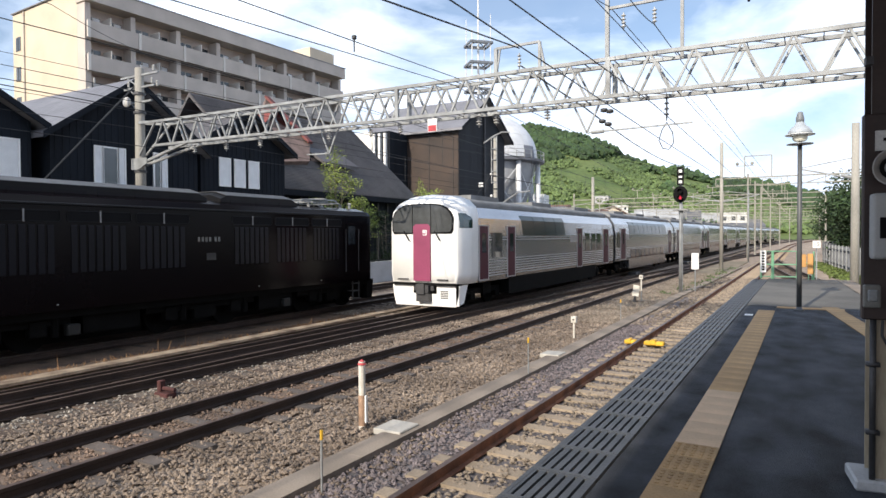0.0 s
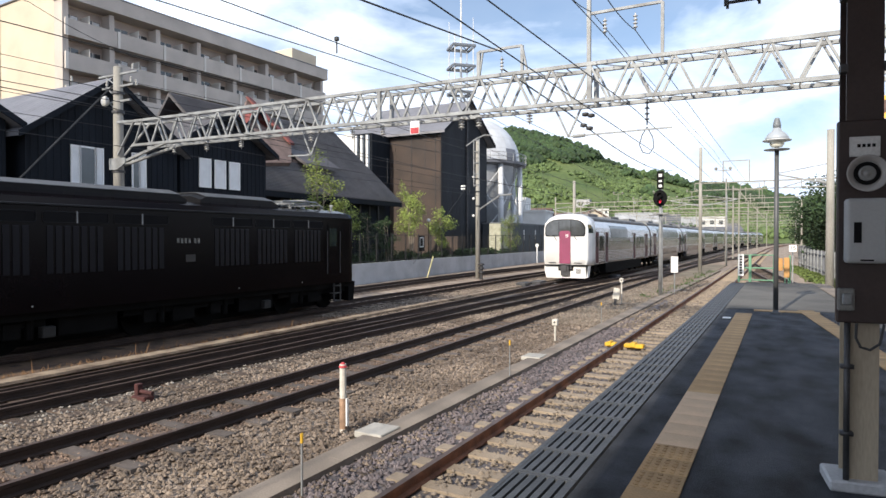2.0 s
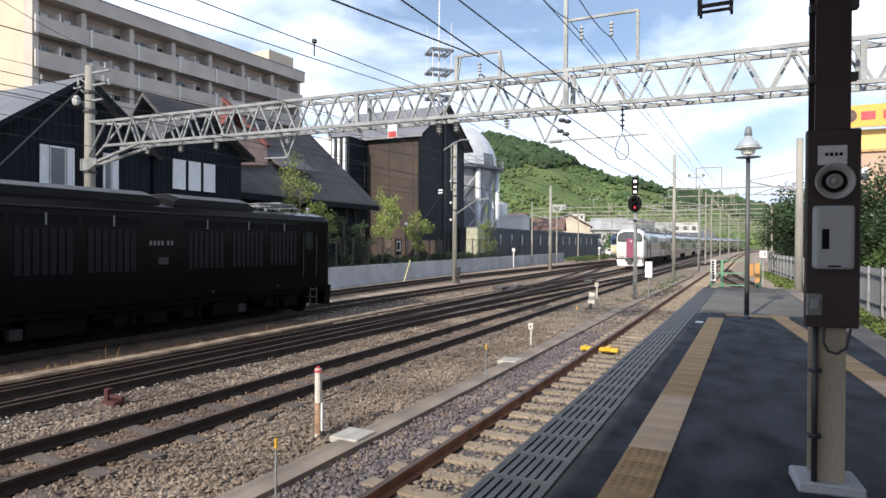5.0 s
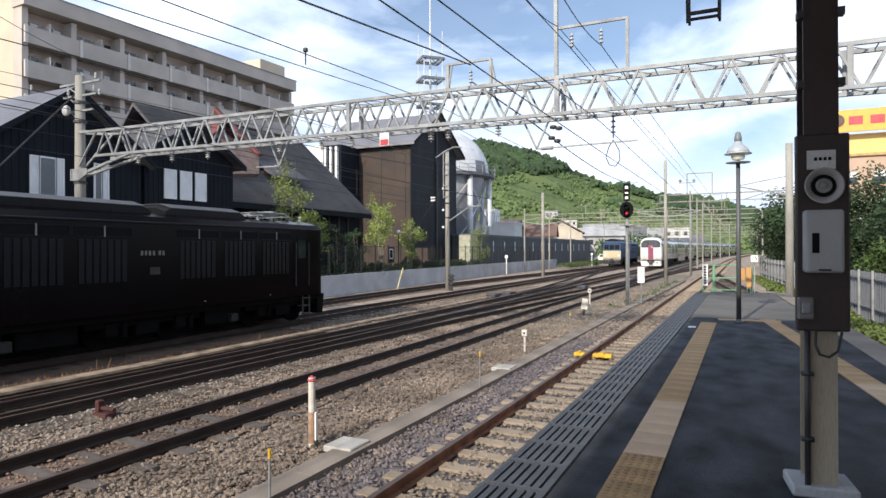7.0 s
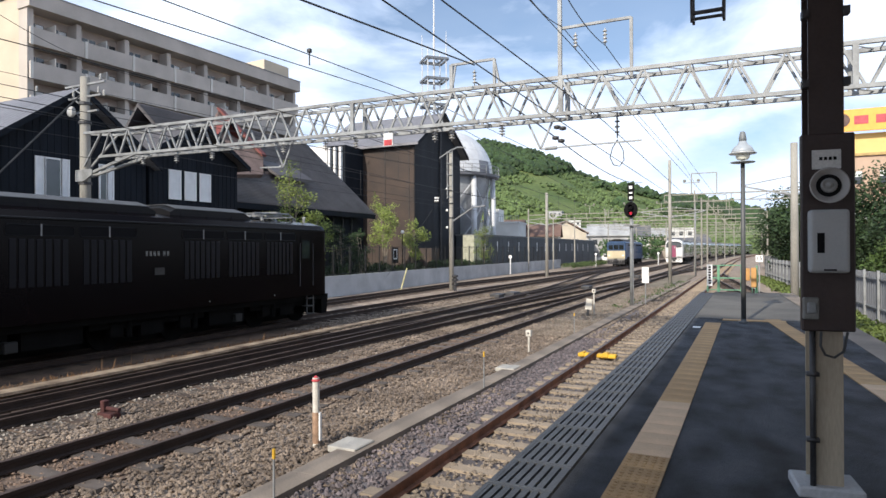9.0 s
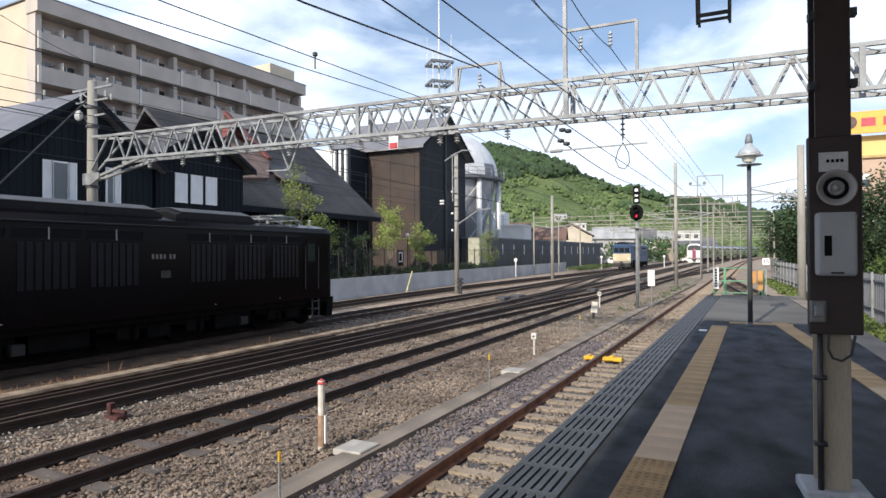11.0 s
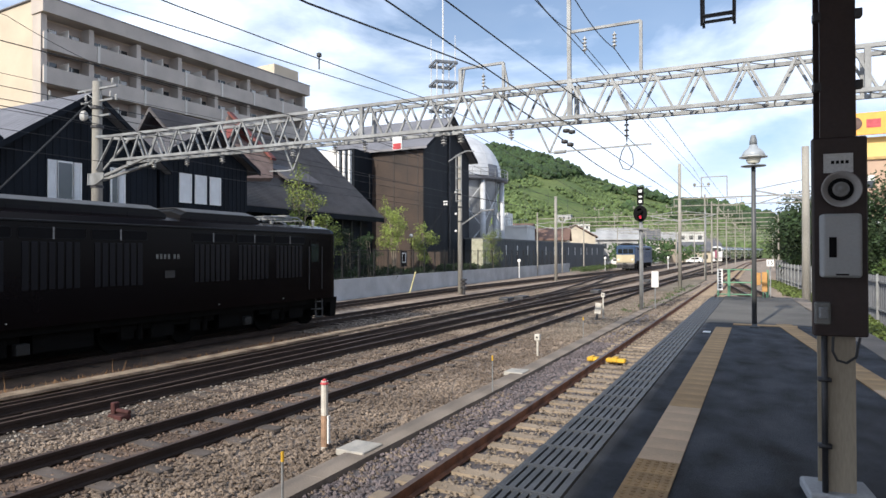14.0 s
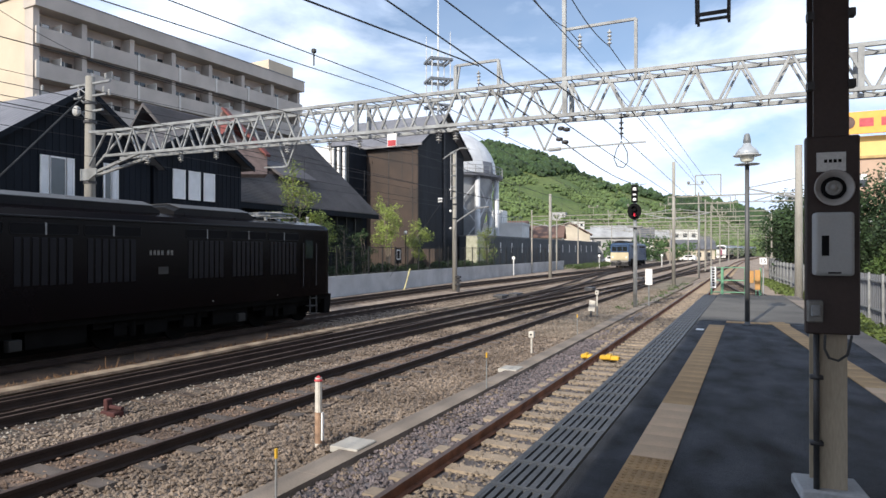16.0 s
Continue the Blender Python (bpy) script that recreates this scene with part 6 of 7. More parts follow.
def tree(name, label, x, y, z, h, r, n_leaf, size, leaf, seed, stems=1, bare=0.3, group="", bark=None):
    t = thing(name, label, "tree", pose(x, y, z), group)
    rnd = random.Random(seed)
    b = bmesh.new()
    blobs = []
    for s in range(stems):
        a = rnd.uniform(0, 6.28)
        lean = rnd.uniform(0.05, 0.25) * r if stems > 1 else 0.1 * r
        base = Vector((rnd.uniform(-0.15, 0.15) * (stems > 1), rnd.uniform(-0.15, 0.15) * (stems > 1), -0.1))
        top = Vector((lean * 2 * math.cos(a), lean * 2 * math.sin(a), h * rnd.uniform(0.75, 0.95)))
        mid = base.lerp(top, 0.5) + Vector((rnd.uniform(-0.1, 0.1), rnd.uniform(-0.1, 0.1), 0))
        th = 0.022 * h / (1 + 0.5 * (stems > 1))
        cyl(b, base, mid, th, th * 0.65, 7)
        cyl(b, mid, top, th * 0.65, th * 0.2, 7)
        for k in range(7):
            f = bare + (1 - bare) * (k + 0.5) / 7
            p = base.lerp(top, f)
            ang = rnd.uniform(0, 6.28)
            out_r = r * rnd.uniform(0.45, 0.95) * (1 - 0.45 * abs(f - 0.55))
            q = p + Vector((out_r * math.cos(ang), out_r * math.sin(ang), rnd.uniform(0.0, 0.16) * h))
            cyl(b, p, q, th * 0.35, th * 0.1, 5)
            blobs.append((q.x, q.y, q.z, r * rnd.uniform(0.25, 0.55), r * rnd.uniform(0.22, 0.5)))
            m2 = p.lerp(q, 0.5)
            blobs.append((m2.x, m2.y, m2.z, r * rnd.uniform(0.2, 0.4), r * rnd.uniform(0.2, 0.4)))
        blobs.append((top.x, top.y, top.z, r * 0.3, r * 0.35))
    part("trunk", b, bark or BARK, t)
    leaves("crown", blobs, n_leaf, size, leaf, t, seed)
    return t


YT = "slender young tree with airy yellow-green leaves behind the wall"
LIGHTBARK = mat("pale_bark", (0.24, 0.20, 0.16), 0.85, 0, 0.3, 4, 0.4, 30, stretch=(1, 1, 0.3))
for x, y, h, r, n, leaf, seed, stems, bare in ((-25.4, 42.0, 5.5, 1.15, 3600, LEAF_YOUNG, 11, 4, 0.42), (-25.5, 36.2, 3.9, 1.2, 2600, LEAF_DARK, 12, 3, 0.2), (-25.5, 46.6, 4.1, 1.15, 2800, LEAF_YOUNG, 13, 3, 0.3),
                                               (-25.6, 31.0, 6.6, 1.3, 3000, LEAF_YOUNG, 14, 3, 0.45), (-25.6, 33.6, 4.2, 1.1, 2200, LEAF_YOUNG, 15, 3, 0.3), (-26.2, 64.5, 4.2, 1.2, 1800, LEAF_YOUNG, 16, 3, 0.2), (-25.3, 38.6, 3.2, 0.9, 1500, LEAF_DARK, 17, 3, 0.2)):
    tree("young_tree", YT, x, y, 1.0, h, r, n, 0.07, leaf, seed, stems, bare, "young trees by the wall", LIGHTBARK)
for x, y, z, h, r, n, seed in ((6.6, 64, -0.1, 8.0, 5.4, 26000, 21), (12.5, 58, -0.1, 6.6, 4.6, 18000, 22), (3.6, 96, 0.1, 7.0, 3.6, 9000, 23)):
    tree("broad_tree", "dense dark green spreading tree behind the fence", x, y, z, h, r, n, 0.17, LEAF_DARK, seed, 3, 0.15)


def shrubs(name, label, spots, n, size, leaf, seed):
    t = thing(name, label, "shrubs", kind="stuff")
    leaves("foliage", spots, n, size, leaf, t, seed, 1.0)
    return t


rs = random.Random(5)
shrubs("garden_shrubs", "low green shrubs along the top of the wall", [(-24.2 - rs.random() * 1.6 - max(0, (y - 40)) * 0.03, y, 1.15 + rs.random() * 0.35, 0.5, 0.35) for y in [30 + k * 0.6 for k in range(55)]], 9000, 0.09, LEAF_DARK, 31)
shrubs("lineside_weeds", "green weeds and tall grass beside the far track", [(-22.6 + rs.random() * 1.6, y, 0.35 + gz(y), 0.6, 0.4) for y in [84 + k * 0.45 for k in range(50)]], 3200, 0.12, SCRUB, 32)
shrubs("lineside_weeds", "low weeds between the siding and the main tracks", [(-5.7 + rs.random() * 1.0, y, -0.08 + gz(y), 0.45, 0.12) for y in [31 + k * 1.6 for k in range(16)]], 380, 0.07, SCRUB, 33)
shrubs("verge_grass", "green grass verge in front of the corrugated fence", [(lerp([(10, 4.3), (26, 3.4), (46, 1.85), (68, 0.3)], y) + rs.random() * 0.9, y, 0.0, 0.6, 0.18) for y in [12 + k * 0.5 for k in range(112)]], 14000, 0.10, leaf_mat("verge_grass_leaf", (0.16, 0.22, 0.05), (0.10, 0.14, 0.03)), 34)
shrubs("clipped_hedge", "dark clipped hedge behind the corrugated fence", [(7.2 + k * 0.55, 47 + rs.random(), 1.6 + 0.9 * (k % 2), 0.75, 0.75) for k in range(26)], 9000, 0.14, leaf_mat("hedge_leaf", (0.07, 0.12, 0.02), (0.03, 0.06, 0.012)), 35)

# dry grass along the sandy path
b = bmesh.new()
for k in range(420):
    y = rs.uniform(5.5, 19)
    x = -13.78 + rs.gauss(0, 0.12)
    h = rs.uniform(0.05, 0.12) if rs.random() < 0.96 else rs.uniform(0.25, 0.42)
    dx, dy = rs.uniform(-0.08, 0.08), rs.uniform(-0.08, 0.08)
    v = [b.verts.new(p) for p in ((x - 0.008, y, -0.16), (x + 0.008, y + 0.008, -0.16), (x + dx, y + dy, -0.16 + h))]
    b.faces.new(v)
tagged(part("dry_grass", b, mat("straw", (0.20, 0.11, 0.05), 0.9, 0, 0.3, 3, 0, 20, island=0.3)), "dry brown grass tufts along the locomotive track", "grass", kind="stuff")


def woods(name, label, count, test, size, leaf, seed):
    """Far woodland: thousands of uneven leafy clumps on the hillside."""
    rng = np.random.default_rng(seed)
    base = []
    for k in range(12):
        a, e = k * 2.399, math.asin(1 - 2 * (k + 0.5) / 12)
        base.append((math.cos(a) * math.cos(e), math.sin(a) * math.cos(e), math.sin(e)))
    hull = bmesh.new()
    for p in base:
        hull.verts.new(p)
    bmesh.ops.convex_hull(hull, input=list(hull.verts))
    hull.verts.index_update()
    pts = np.array([v.co[:] for v in hull.verts])
    tri = np.array([[v.index for v in f.verts] for f in hull.faces if len(f.verts) == 3])
    hull.free()
    vs, fs, n = [], [], 0
    tries = 0
    while n < count and tries < count * 12:
        tries += 1
        y = rng.uniform(310, 585)
        x = rng.uniform(-330, 110) * y / 520
        if not test(x, y, rng.random()):
            continue
        z = hill_height(x, y) + gz(y)
        s = size * rng.uniform(0.6, 1.4)
        for j in range(3):
            q = pts * (1 + rng.uniform(-0.3, 0.3, pts.shape)) * s * (1 - 0.2 * j) * np.array([1, 1, rng.uniform(0.7, 1.1)])
            vs.append(q + (x + rng.uniform(-1, 1) * s * 0.9, y + rng.uniform(-1, 1) * s * 0.9, z + s * rng.uniform(0.2, 1.2)))
            fs.append(tri + len(pts) * (len(vs) - 1))
        n += 1
    me = bpy.data.meshes.new(name)
    me.from_pydata(np.concatenate(vs).tolist(), [], np.concatenate(fs).tolist())
    me.materials.append(leaf)
    return tagged(new(name, me), label, "woods", kind="stuff")


def dark_zone(x, y, r):
    f, xr = (y - 300) / 220, x * 520 / y
    n1 = noise.noise((x * 0.02, y * 0.02, 2.0))
    edge = 0.60 + 0.14 * n1 + 0.5 * max(0.0, min(1.0, (xr + 165) / 45))
    copse = f > 0.82 and (-92 < xr < -66 or -50 < xr < 10) and n1 > -0.25
    copse = copse or (xr > -60 and f > 0.4 and n1 > -0.15)
    return (f > edge or copse or (n1 > 0.42 and f > 0.2)) and y < 575


def light_zone(x, y, r):
    return not dark_zone(x, y, r) and noise.noise((x * 0.035, y * 0.035, 5.0)) + 0.3 * r > (0.2 if x * 520 / y < -130 else 0.08)


woods("hill_woods", "dense dark green woodland over the top of the hill", 7500, dark_zone, 2.4, WOODLAND, 41)
woods("hill_scrub", "lighter green scrub and small trees on the hillside", 5200, light_zone, 1.1, SCRUB, 42)


# ---- the town ----
TOWNWALLS = [mat("town_wall_" + n, c, 0.85, 0, 0.15, 0.4, 0.1, 12) for n, c in (("white", (0.66, 0.66, 0.64)), ("cream", (0.58, 0.52, 0.42)), ("grey", (0.40, 0.40, 0.41)), ("tan", (0.36, 0.32, 0.28)))]
TOWNROOFS = [mat("town_roof_" + n, c, 0.7, 0, 0.25, 0.5, 0.1, 12) for n, c in (("slate", (0.13, 0.135, 0.15)), ("brown", (0.18, 0.11, 0.085)), ("silver", (0.40, 0.41, 0.42)))]


def town_house(x, y, w, d, h, k, turn, flat=False, base=None, label=None):
    zb = (gz(y) - 0.2 + (hill_height(x, y) if y > 300 else 0)) if base is None else base
    wall = TOWNWALLS[k % 4]
    names = ("white", "cream", "grey", "tan")
    t = thing("town_house", label or names[k % 4] + " " + ("flat-roofed building" if flat else "house with a pitched roof") + " in the town", "house", pose(x, y, zb, 0, 0, turn), "houses of the town")
    part("wall", box(-w / 2, w / 2, -d / 2, d / 2, -3, h), wall, t)
    if flat:
        part("roof", box(-w / 2 - 0.15, w / 2 + 0.15, -d / 2 - 0.15, d / 2 + 0.15, h, h + 0.35), wall, t)
    else:
        b = bmesh.new()
        rh = d * 0.28
        prism(b, [(-d / 2 - 0.6, h - 0.3), (0, h + rh), (d / 2 + 0.6, h - 0.3), (d / 2 + 0.6, h - 0.1), (0, h + rh + 0.25), (-d / 2 - 0.6, h - 0.1)], "x", -w / 2 - 0.5, w / 2 + 0.5)
        part("roof", b, TOWNROOFS[(k * 7) % 3], t)
        b = bmesh.new()
        prism(b, [(-d / 2, h - 0.35), (0, h + rh - 0.1), (d / 2, h - 0.35)], "x", -w / 2 + 0.02, w / 2 - 0.02)
        part("gable", b, wall, t)
    n = max(2, int(w / 2.4))
    for f in range(max(1, int(h / 2.8))):
        for j in range(n):
            xx = -w / 2 + (j + 0.5) * w / n
            part("window", box(xx - 0.55, xx + 0.55, -d / 2 - 0.04, -d / 2 + 0.02, 0.9 + f * 2.8, 2.1 + f * 2.8), WINGLASS, t)
        for j in range(2):
            yy = -d / 4 + j * d / 2
            part("window", box(w / 2 - 0.02, w / 2 + 0.04, yy - 0.6, yy + 0.6, 0.9 + f * 2.8, 2.1 + f * 2.8), WINGLASS, t)
    return t


terrace_house = town_house(-40.3, 106, 8.5, 7, 7.2, 0, 8, True, label="white flat-roofed house with an upper terrace behind the workshop")
part("stair_head", box(-2.4, 0.4, -1.5, 2.5, 7.56, 9.9), TOWNWALLS[0], terrace_house)
b = bmesh.new()
for k in range(9):
    bar(b, (0.6 + k * 0.45, -3.4, 7.55), (0.6 + k * 0.45, -3.4, 8.5), 0.06)
bar(b, (0.6, -3.4, 8.5), (4.2, -3.4, 8.5), 0.07)
part("terrace_rail", b, GALV, terrace_house)
town_house(-46, 124, 8, 8, 6.4, 1, 8)
town_house(-40, 130, 8, 8, 5.6, 1, 12)
town_house(-38, 143, 8.5, 9, 6.4, 1, -75)
town_house(-44, 150, 9, 8, 5.4, 2, 14)
town_house(-31, 156, 9, 9, 6.0, 2, 12)
town_house(-29, 175, 10, 9, 6.2, 0, 8)
town_house(-21, 205, 12, 9, 8.5, 0, 5, True)
rt = random.Random(9)
for k in range(34):
    y = rt.uniform(185, 330)
    x = -y * rt.uniform(0.05, 0.33) - 4 if k % 5 else rt.uniform(6, 40)
    town_house(x, y, rt.uniform(7, 12), rt.uniform(7, 9), rt.choice((3.2, 5.6, 5.8, 6.4)), k, rt.choice((5, -82, 12, 20)), k % 4 == 3)
for k in range(4):
    y = rt.uniform(318, 350)
    x = -y * rt.uniform(0.12, 0.36)
    town_house(x, y, rt.uniform(6, 9), 6, rt.choice((3.0, 4.6)), k * 2, rt.choice((5, -70, 20)), k % 3 == 0)
for x, y, h in ((-78, 300, 12), (-60, 320, 10), (-95, 310, 11), (-40, 240, 9), (-52, 262, 9), (-24, 260, 10), (-112, 300, 10), (-70, 345, 9)):
    t = thing("utility_pole", "grey utility pole among the houses", "pole", pose(x, y, gz(y) + (hill_height(x, y) if y > 300 else 0) - 0.2), "utility poles")
    b = bmesh.new()
    cyl(b, (0, 0, 0), (0, 0, h), 0.2, 0.13, 8)
    for z in (h - 0.6, h - 1.4):
        bar(b, (-1, 0, z), (1, 0, z), 0.12)
    part("post", b, POLECONC, t)
    b = bmesh.new()
    lathe(b, [(0.05, h - 3.2), (0.4, h - 3.1), (0.4, h - 2.3), (0.05, h - 2.2)], (0.5, 0, 0), 8)
    part("transformer", b, GALV, t)
tg = [(-22 - rt.random() * 13, 146 + k * 2.2, 3.2 + rt.random() * 2.6, 2.0, 2.0) for k in range(16)] + [(-21 - rt.random() * 7, 138 + k * 2.6, 1.6 + rt.random() * 2, 1.8, 1.7) for k in range(16)] + [(-13.5 - rt.random() * 5, 172 + k * 3.0, 2.0 + rt.random() * 2, 2.0, 2.0) for k in range(14)] + [(-16 - rt.random() * 12 - k * 0.1, 190 + k * 3.2, 2 + rt.random() * 3, 2.8, 2.6) for k in range(40)] + [(8 + rt.random() * 14, 120 + k * 4, 2.5 + rt.random() * 2, 3, 2.6) for k in range(36)] + [(-34 - rt.random() * 30, 190 + k * 3, 3.0, 2.6, 2.4) for k in range(36)]
shrubs("town_trees", "garden trees and hedges scattered through the town", tg, 26000, 0.45, WOODLAND, 43)


# ---- beyond the platform ----
cf = thing("corrugated_fence", "weathered grey corrugated sheet fence with posts", "fence")
FSHEET = mat("fence_sheet", (0.20, 0.21, 0.23), 0.65, 0.3, 0.25, 0.8, 0.1, 20, stretch=(1, 1, 0.3))
FX = lambda y: lerp([(-10, 6.4), (26, 4.5), (46, 2.95), (68, 1.35)], y)
b = bmesh.new()
y = 6.0
while y < 68:
    x = FX(y)
    z0 = -0.15
    prism(b, [(x, y), (x + 0.04, y + 0.06), (x + 0.04, y + 0.2), (x, y + 0.26), (x + 0.02, y + 0.26), (x + 0.06, y + 0.2), (x + 0.06, y + 0.06), (x + 0.02, y)], "z", z0, 1.75)
    y += 0.30
part("sheet", b, FSHEET, cf)["kind"] = "stuff"
pm = to_mesh("post", box(-0.04, 0.04, -0.04, 0.04, -0.2, 1.82), GALV)
for k in range(31):
    y = 6 + k * 2.0
    piece("post", pm, cf, Matrix.Translation((FX(y) - 0.06, y, 0)))
b = bmesh.new()
for z in (0.4, 1.5):
    bar(b, (FX(6) - 0.02, 6, z), (FX(26) - 0.02, 26, z), 0.05)
    bar(b, (FX(26) - 0.02, 26, z), (FX(46) - 0.02, 46, z), 0.05)
    bar(b, (FX(46) - 0.02, 46, z), (FX(68) - 0.02, 68, z), 0.05)
part("rail", b, GALV, cf)
part("end_sheet", box(1.35, 2.6, 68, 68.1, -0.1, 2.0), FSHEET, cf)

hotel = thing("corner_building", "pink-beige building with a yellow upper storey and lettered sign", "building", pose(7.4, 72, 0))
PINK = mat("pink_render", (0.50, 0.36, 0.27), 0.85, 0, 0.12, 0.5, 0.1, 15)
YEL = mat("yellow_render", (0.75, 0.55, 0.22), 0.8, 0, 0.1, 0.5, 0.1, 15)
part("wall", box(0, 20, 0, 14, -0.2, 11.6), PINK, hotel)
part("upper_storey", box(0, 20, 0.6, 14, 11.6, 13.8), YEL, hotel, "yellow rendered upper storey")
part("cornice", box(-0.15, 20.1, -0.12, 14, 8.25, 8.5), mat("cornice_brown", (0.3, 0.2, 0.15), 0.8), hotel)
part("cornice", box(-0.15, 20.1, -0.25, 14, 11.55, 11.8), mat("cornice_tan", (0.5, 0.35, 0.15), 0.8), hotel)
sign = part("sign_board", box(-0.2, 20, -0.5, -0.2, 13.9, 16.0), mat("sign_orange", (0.80, 0.42, 0.08), 0.6, 0, 0.08), hotel, "orange roof sign board")
for k in range(5):
    x = 1.7 + k * 1.75
    part("letter_bar", box(x, x + 1.15, -0.53, -0.50, 14.55, 15.35), mat("sign_letter", (0.55, 0.08, 0.10), 0.6), sign)
b = bmesh.new()
lathe(b, [(0.02, -0.56), (0.62, -0.56), (0.62, -0.5), (0.02, -0.5)], (0.75, 0, 15.0), 20, "y")
part("roundel", b, mat("roundel_brown", (0.12, 0.07, 0.06), 0.6), sign)
for f in range(4):
    for k in range(5):
        w = part("window", box(0.6 + k * 3.2, 2.4 + k * 3.2, -0.05, 0.02, 1.2 + f * 2.55, 2.45 + f * 2.55), WINGLASS, hotel)
        part("blind", box(0.62 + k * 3.2, 2.38 + k * 3.2, -0.06, -0.05, 1.9 + f * 2.55, 2.42 + f * 2.55), CURTAIN_GLINT, w)
for k in range(3):
    s_ = part("window_sign", box(0.3 + k * 3.3, 3.0 + k * 3.3, -0.22, -0.12, 5.35, 6.1), mat("sign_white", (0.75, 0.8, 0.78), 0.6), hotel)
    part("writing", box(0.5 + k * 3.3, 2.8 + k * 3.3, -0.226, -0.22, 5.65, 5.9), mat("sign_teal", (0.10, 0.35, 0.33), 0.6), s_)

# unseen block added to close the side and rear and cut the skylight
sky_block = thing("station_building", "plain unseen block added across the bay track to cut skylight", "building")
part("wall", box(9.5, 22, -45, 16, -0.2, 8.0), TOWNWALLS[2], sky_block)
part("roof", box(9.2, 22.3, -45.3, 16.3, 8.0, 8.4), TOWNROOFS[0], sky_block)


# ---- signals, markers and clutter beside the tracks ----
sig = thing("colour_light_signal", "grey signal post with a black round head showing red", "signal", pose(-5.15, 31.6, gz(31) - 0.2))
b = bmesh.new()
cyl(b, (0, 0, 0), (0, 0, 5.4), 0.085, 0.075, 12)
part("post", b, GALV, sig, smooth=True)
b = bmesh.new()
prism(b, [(0.33 * math.cos(a * 0.524), 4.72 + 0.40 * math.sin(a * 0.524)) for a in range(12)], "y", -0.16, -0.10)
part("backboard", b, BLACK, sig)
b = bmesh.new()
for z in (4.86, 4.56):
    lathe(b, [(0.12, -0.16), (0.13, -0.34), (0.11, -0.34), (0.10, -0.2)], (0, 0, z), 14, "y")
part("hood", b, BLACK, sig)
b = bmesh.new()
lathe(b, [(0.001, -0.20), (0.075, -0.20), (0.075, -0.19), (0.001, -0.19)], (0.02, 0, 4.55), 14, "y")
part("red_lens", b, mat("red_lens", (0.5, 0.02, 0.02), 0.3, emit=((1.0, 0.06, 0.10), 1.3)), sig, "glowing red signal lens")
part("number_board", box(-0.15, 0.15, -0.12, -0.09, 5.15, 6.0), BLACK, sig)
b = bmesh.new()
for z, h in ((5.74, 0.14), (5.50, 0.08), (5.24, 0.13)):
    bx(b, -0.075, 0.075, -0.126, -0.12, z, z + h)
part("number_bars", b, WHITE, sig)
part("platform_bracket", box(-0.35, 0.35, -0.25, 0.3, 3.95, 4.0), GALV, sig)
b = bmesh.new()
tube(b, [(0.09, 0, 0.2), (0.09, 0, 4.2)], 0.018)
part("cable_pipe", b, GALV, sig)

wb = thing("white_board_post", "tall white blank board on a thin steel post", "sign", pose(-4.70, 33.0, gz(33) - 0.2))
b = bmesh.new()
cyl(b, (0, 0, 0), (0, 0, 1.9), 0.03, 0.03, 8)
part("post", b, GALV, wb)
part("board", soft_box(-0.17, 0.17, -0.05, -0.03, 1.1, 1.9, 0.006, 1), WHITE, wb)


def stake(name, label, x, y, h, r, mats_, z=-0.2):
    t = thing(name, label, "marker post", pose(x, y, z + gz(y)), "marker posts")
    h += 0.2
    b = bmesh.new()
    cyl(b, (0, 0, 0), (0, 0, h), r, r, 10)
    part("post", b, mats_[0], t, smooth=False)
    if len(mats_) > 1:
        b = bmesh.new()
        lathe(b, [(r * 1.1, h * 0.945), (r * 1.3, h * 0.955), (r * 0.8, h), (r * 0.15, h * 1.03)], (0, 0, 0), 10)
        part("cap", b, mats_[1], t)
    if len(mats_) > 2:
        b = bmesh.new()
        cyl(b, (0, 0, 0.05), (0, 0, h * 0.5), r * 1.06, r * 1.06, 10)
        part("sleeve", b, mats_[2], t)
    return t


RUST = mat("rusty_orange", (0.42, 0.27, 0.18), 0.8, 0, 0.4, 8, 0.2, 60)
REDC = mat("red_cap", (0.50, 0.06, 0.07), 0.6)
YELP = mat("yellow_paint", (0.70, 0.42, 0.03), 0.6, 0, 0.2, 4)
OLDWHITE = mat("old_white", (0.62, 0.59, 0.53), 0.7, 0, 0.25, 6, 0.1, 50)
s1 = stake("clearance_marker", "white round marker post with a red cap and rusty base", -5.67, 7.44, 0.80, 0.05, (OLDWHITE, REDC, RUST))
b = bmesh.new()
bx(b, 0.06, 0.085, -0.02, 0.02, 0.1, 0.5)
part("strap", b, WHITE, s1)
for x, y, h in ((-4.60, 5.3, 0.5), (-4.78, 11.7, 0.6), (-5.2, 20.6, 0.55)):
    stake("measuring_rod", "thin grey rod with a yellow tip in the ballast", x, y, h, 0.013, (GALV,))
    tagged(part("tip_sleeve", cyl(bmesh.new(), (x, y, h - 0.09), (x, y, h + 0.015), 0.018, 0.018, 8), YELP), "yellow tip sleeve on a thin rod", "marker")
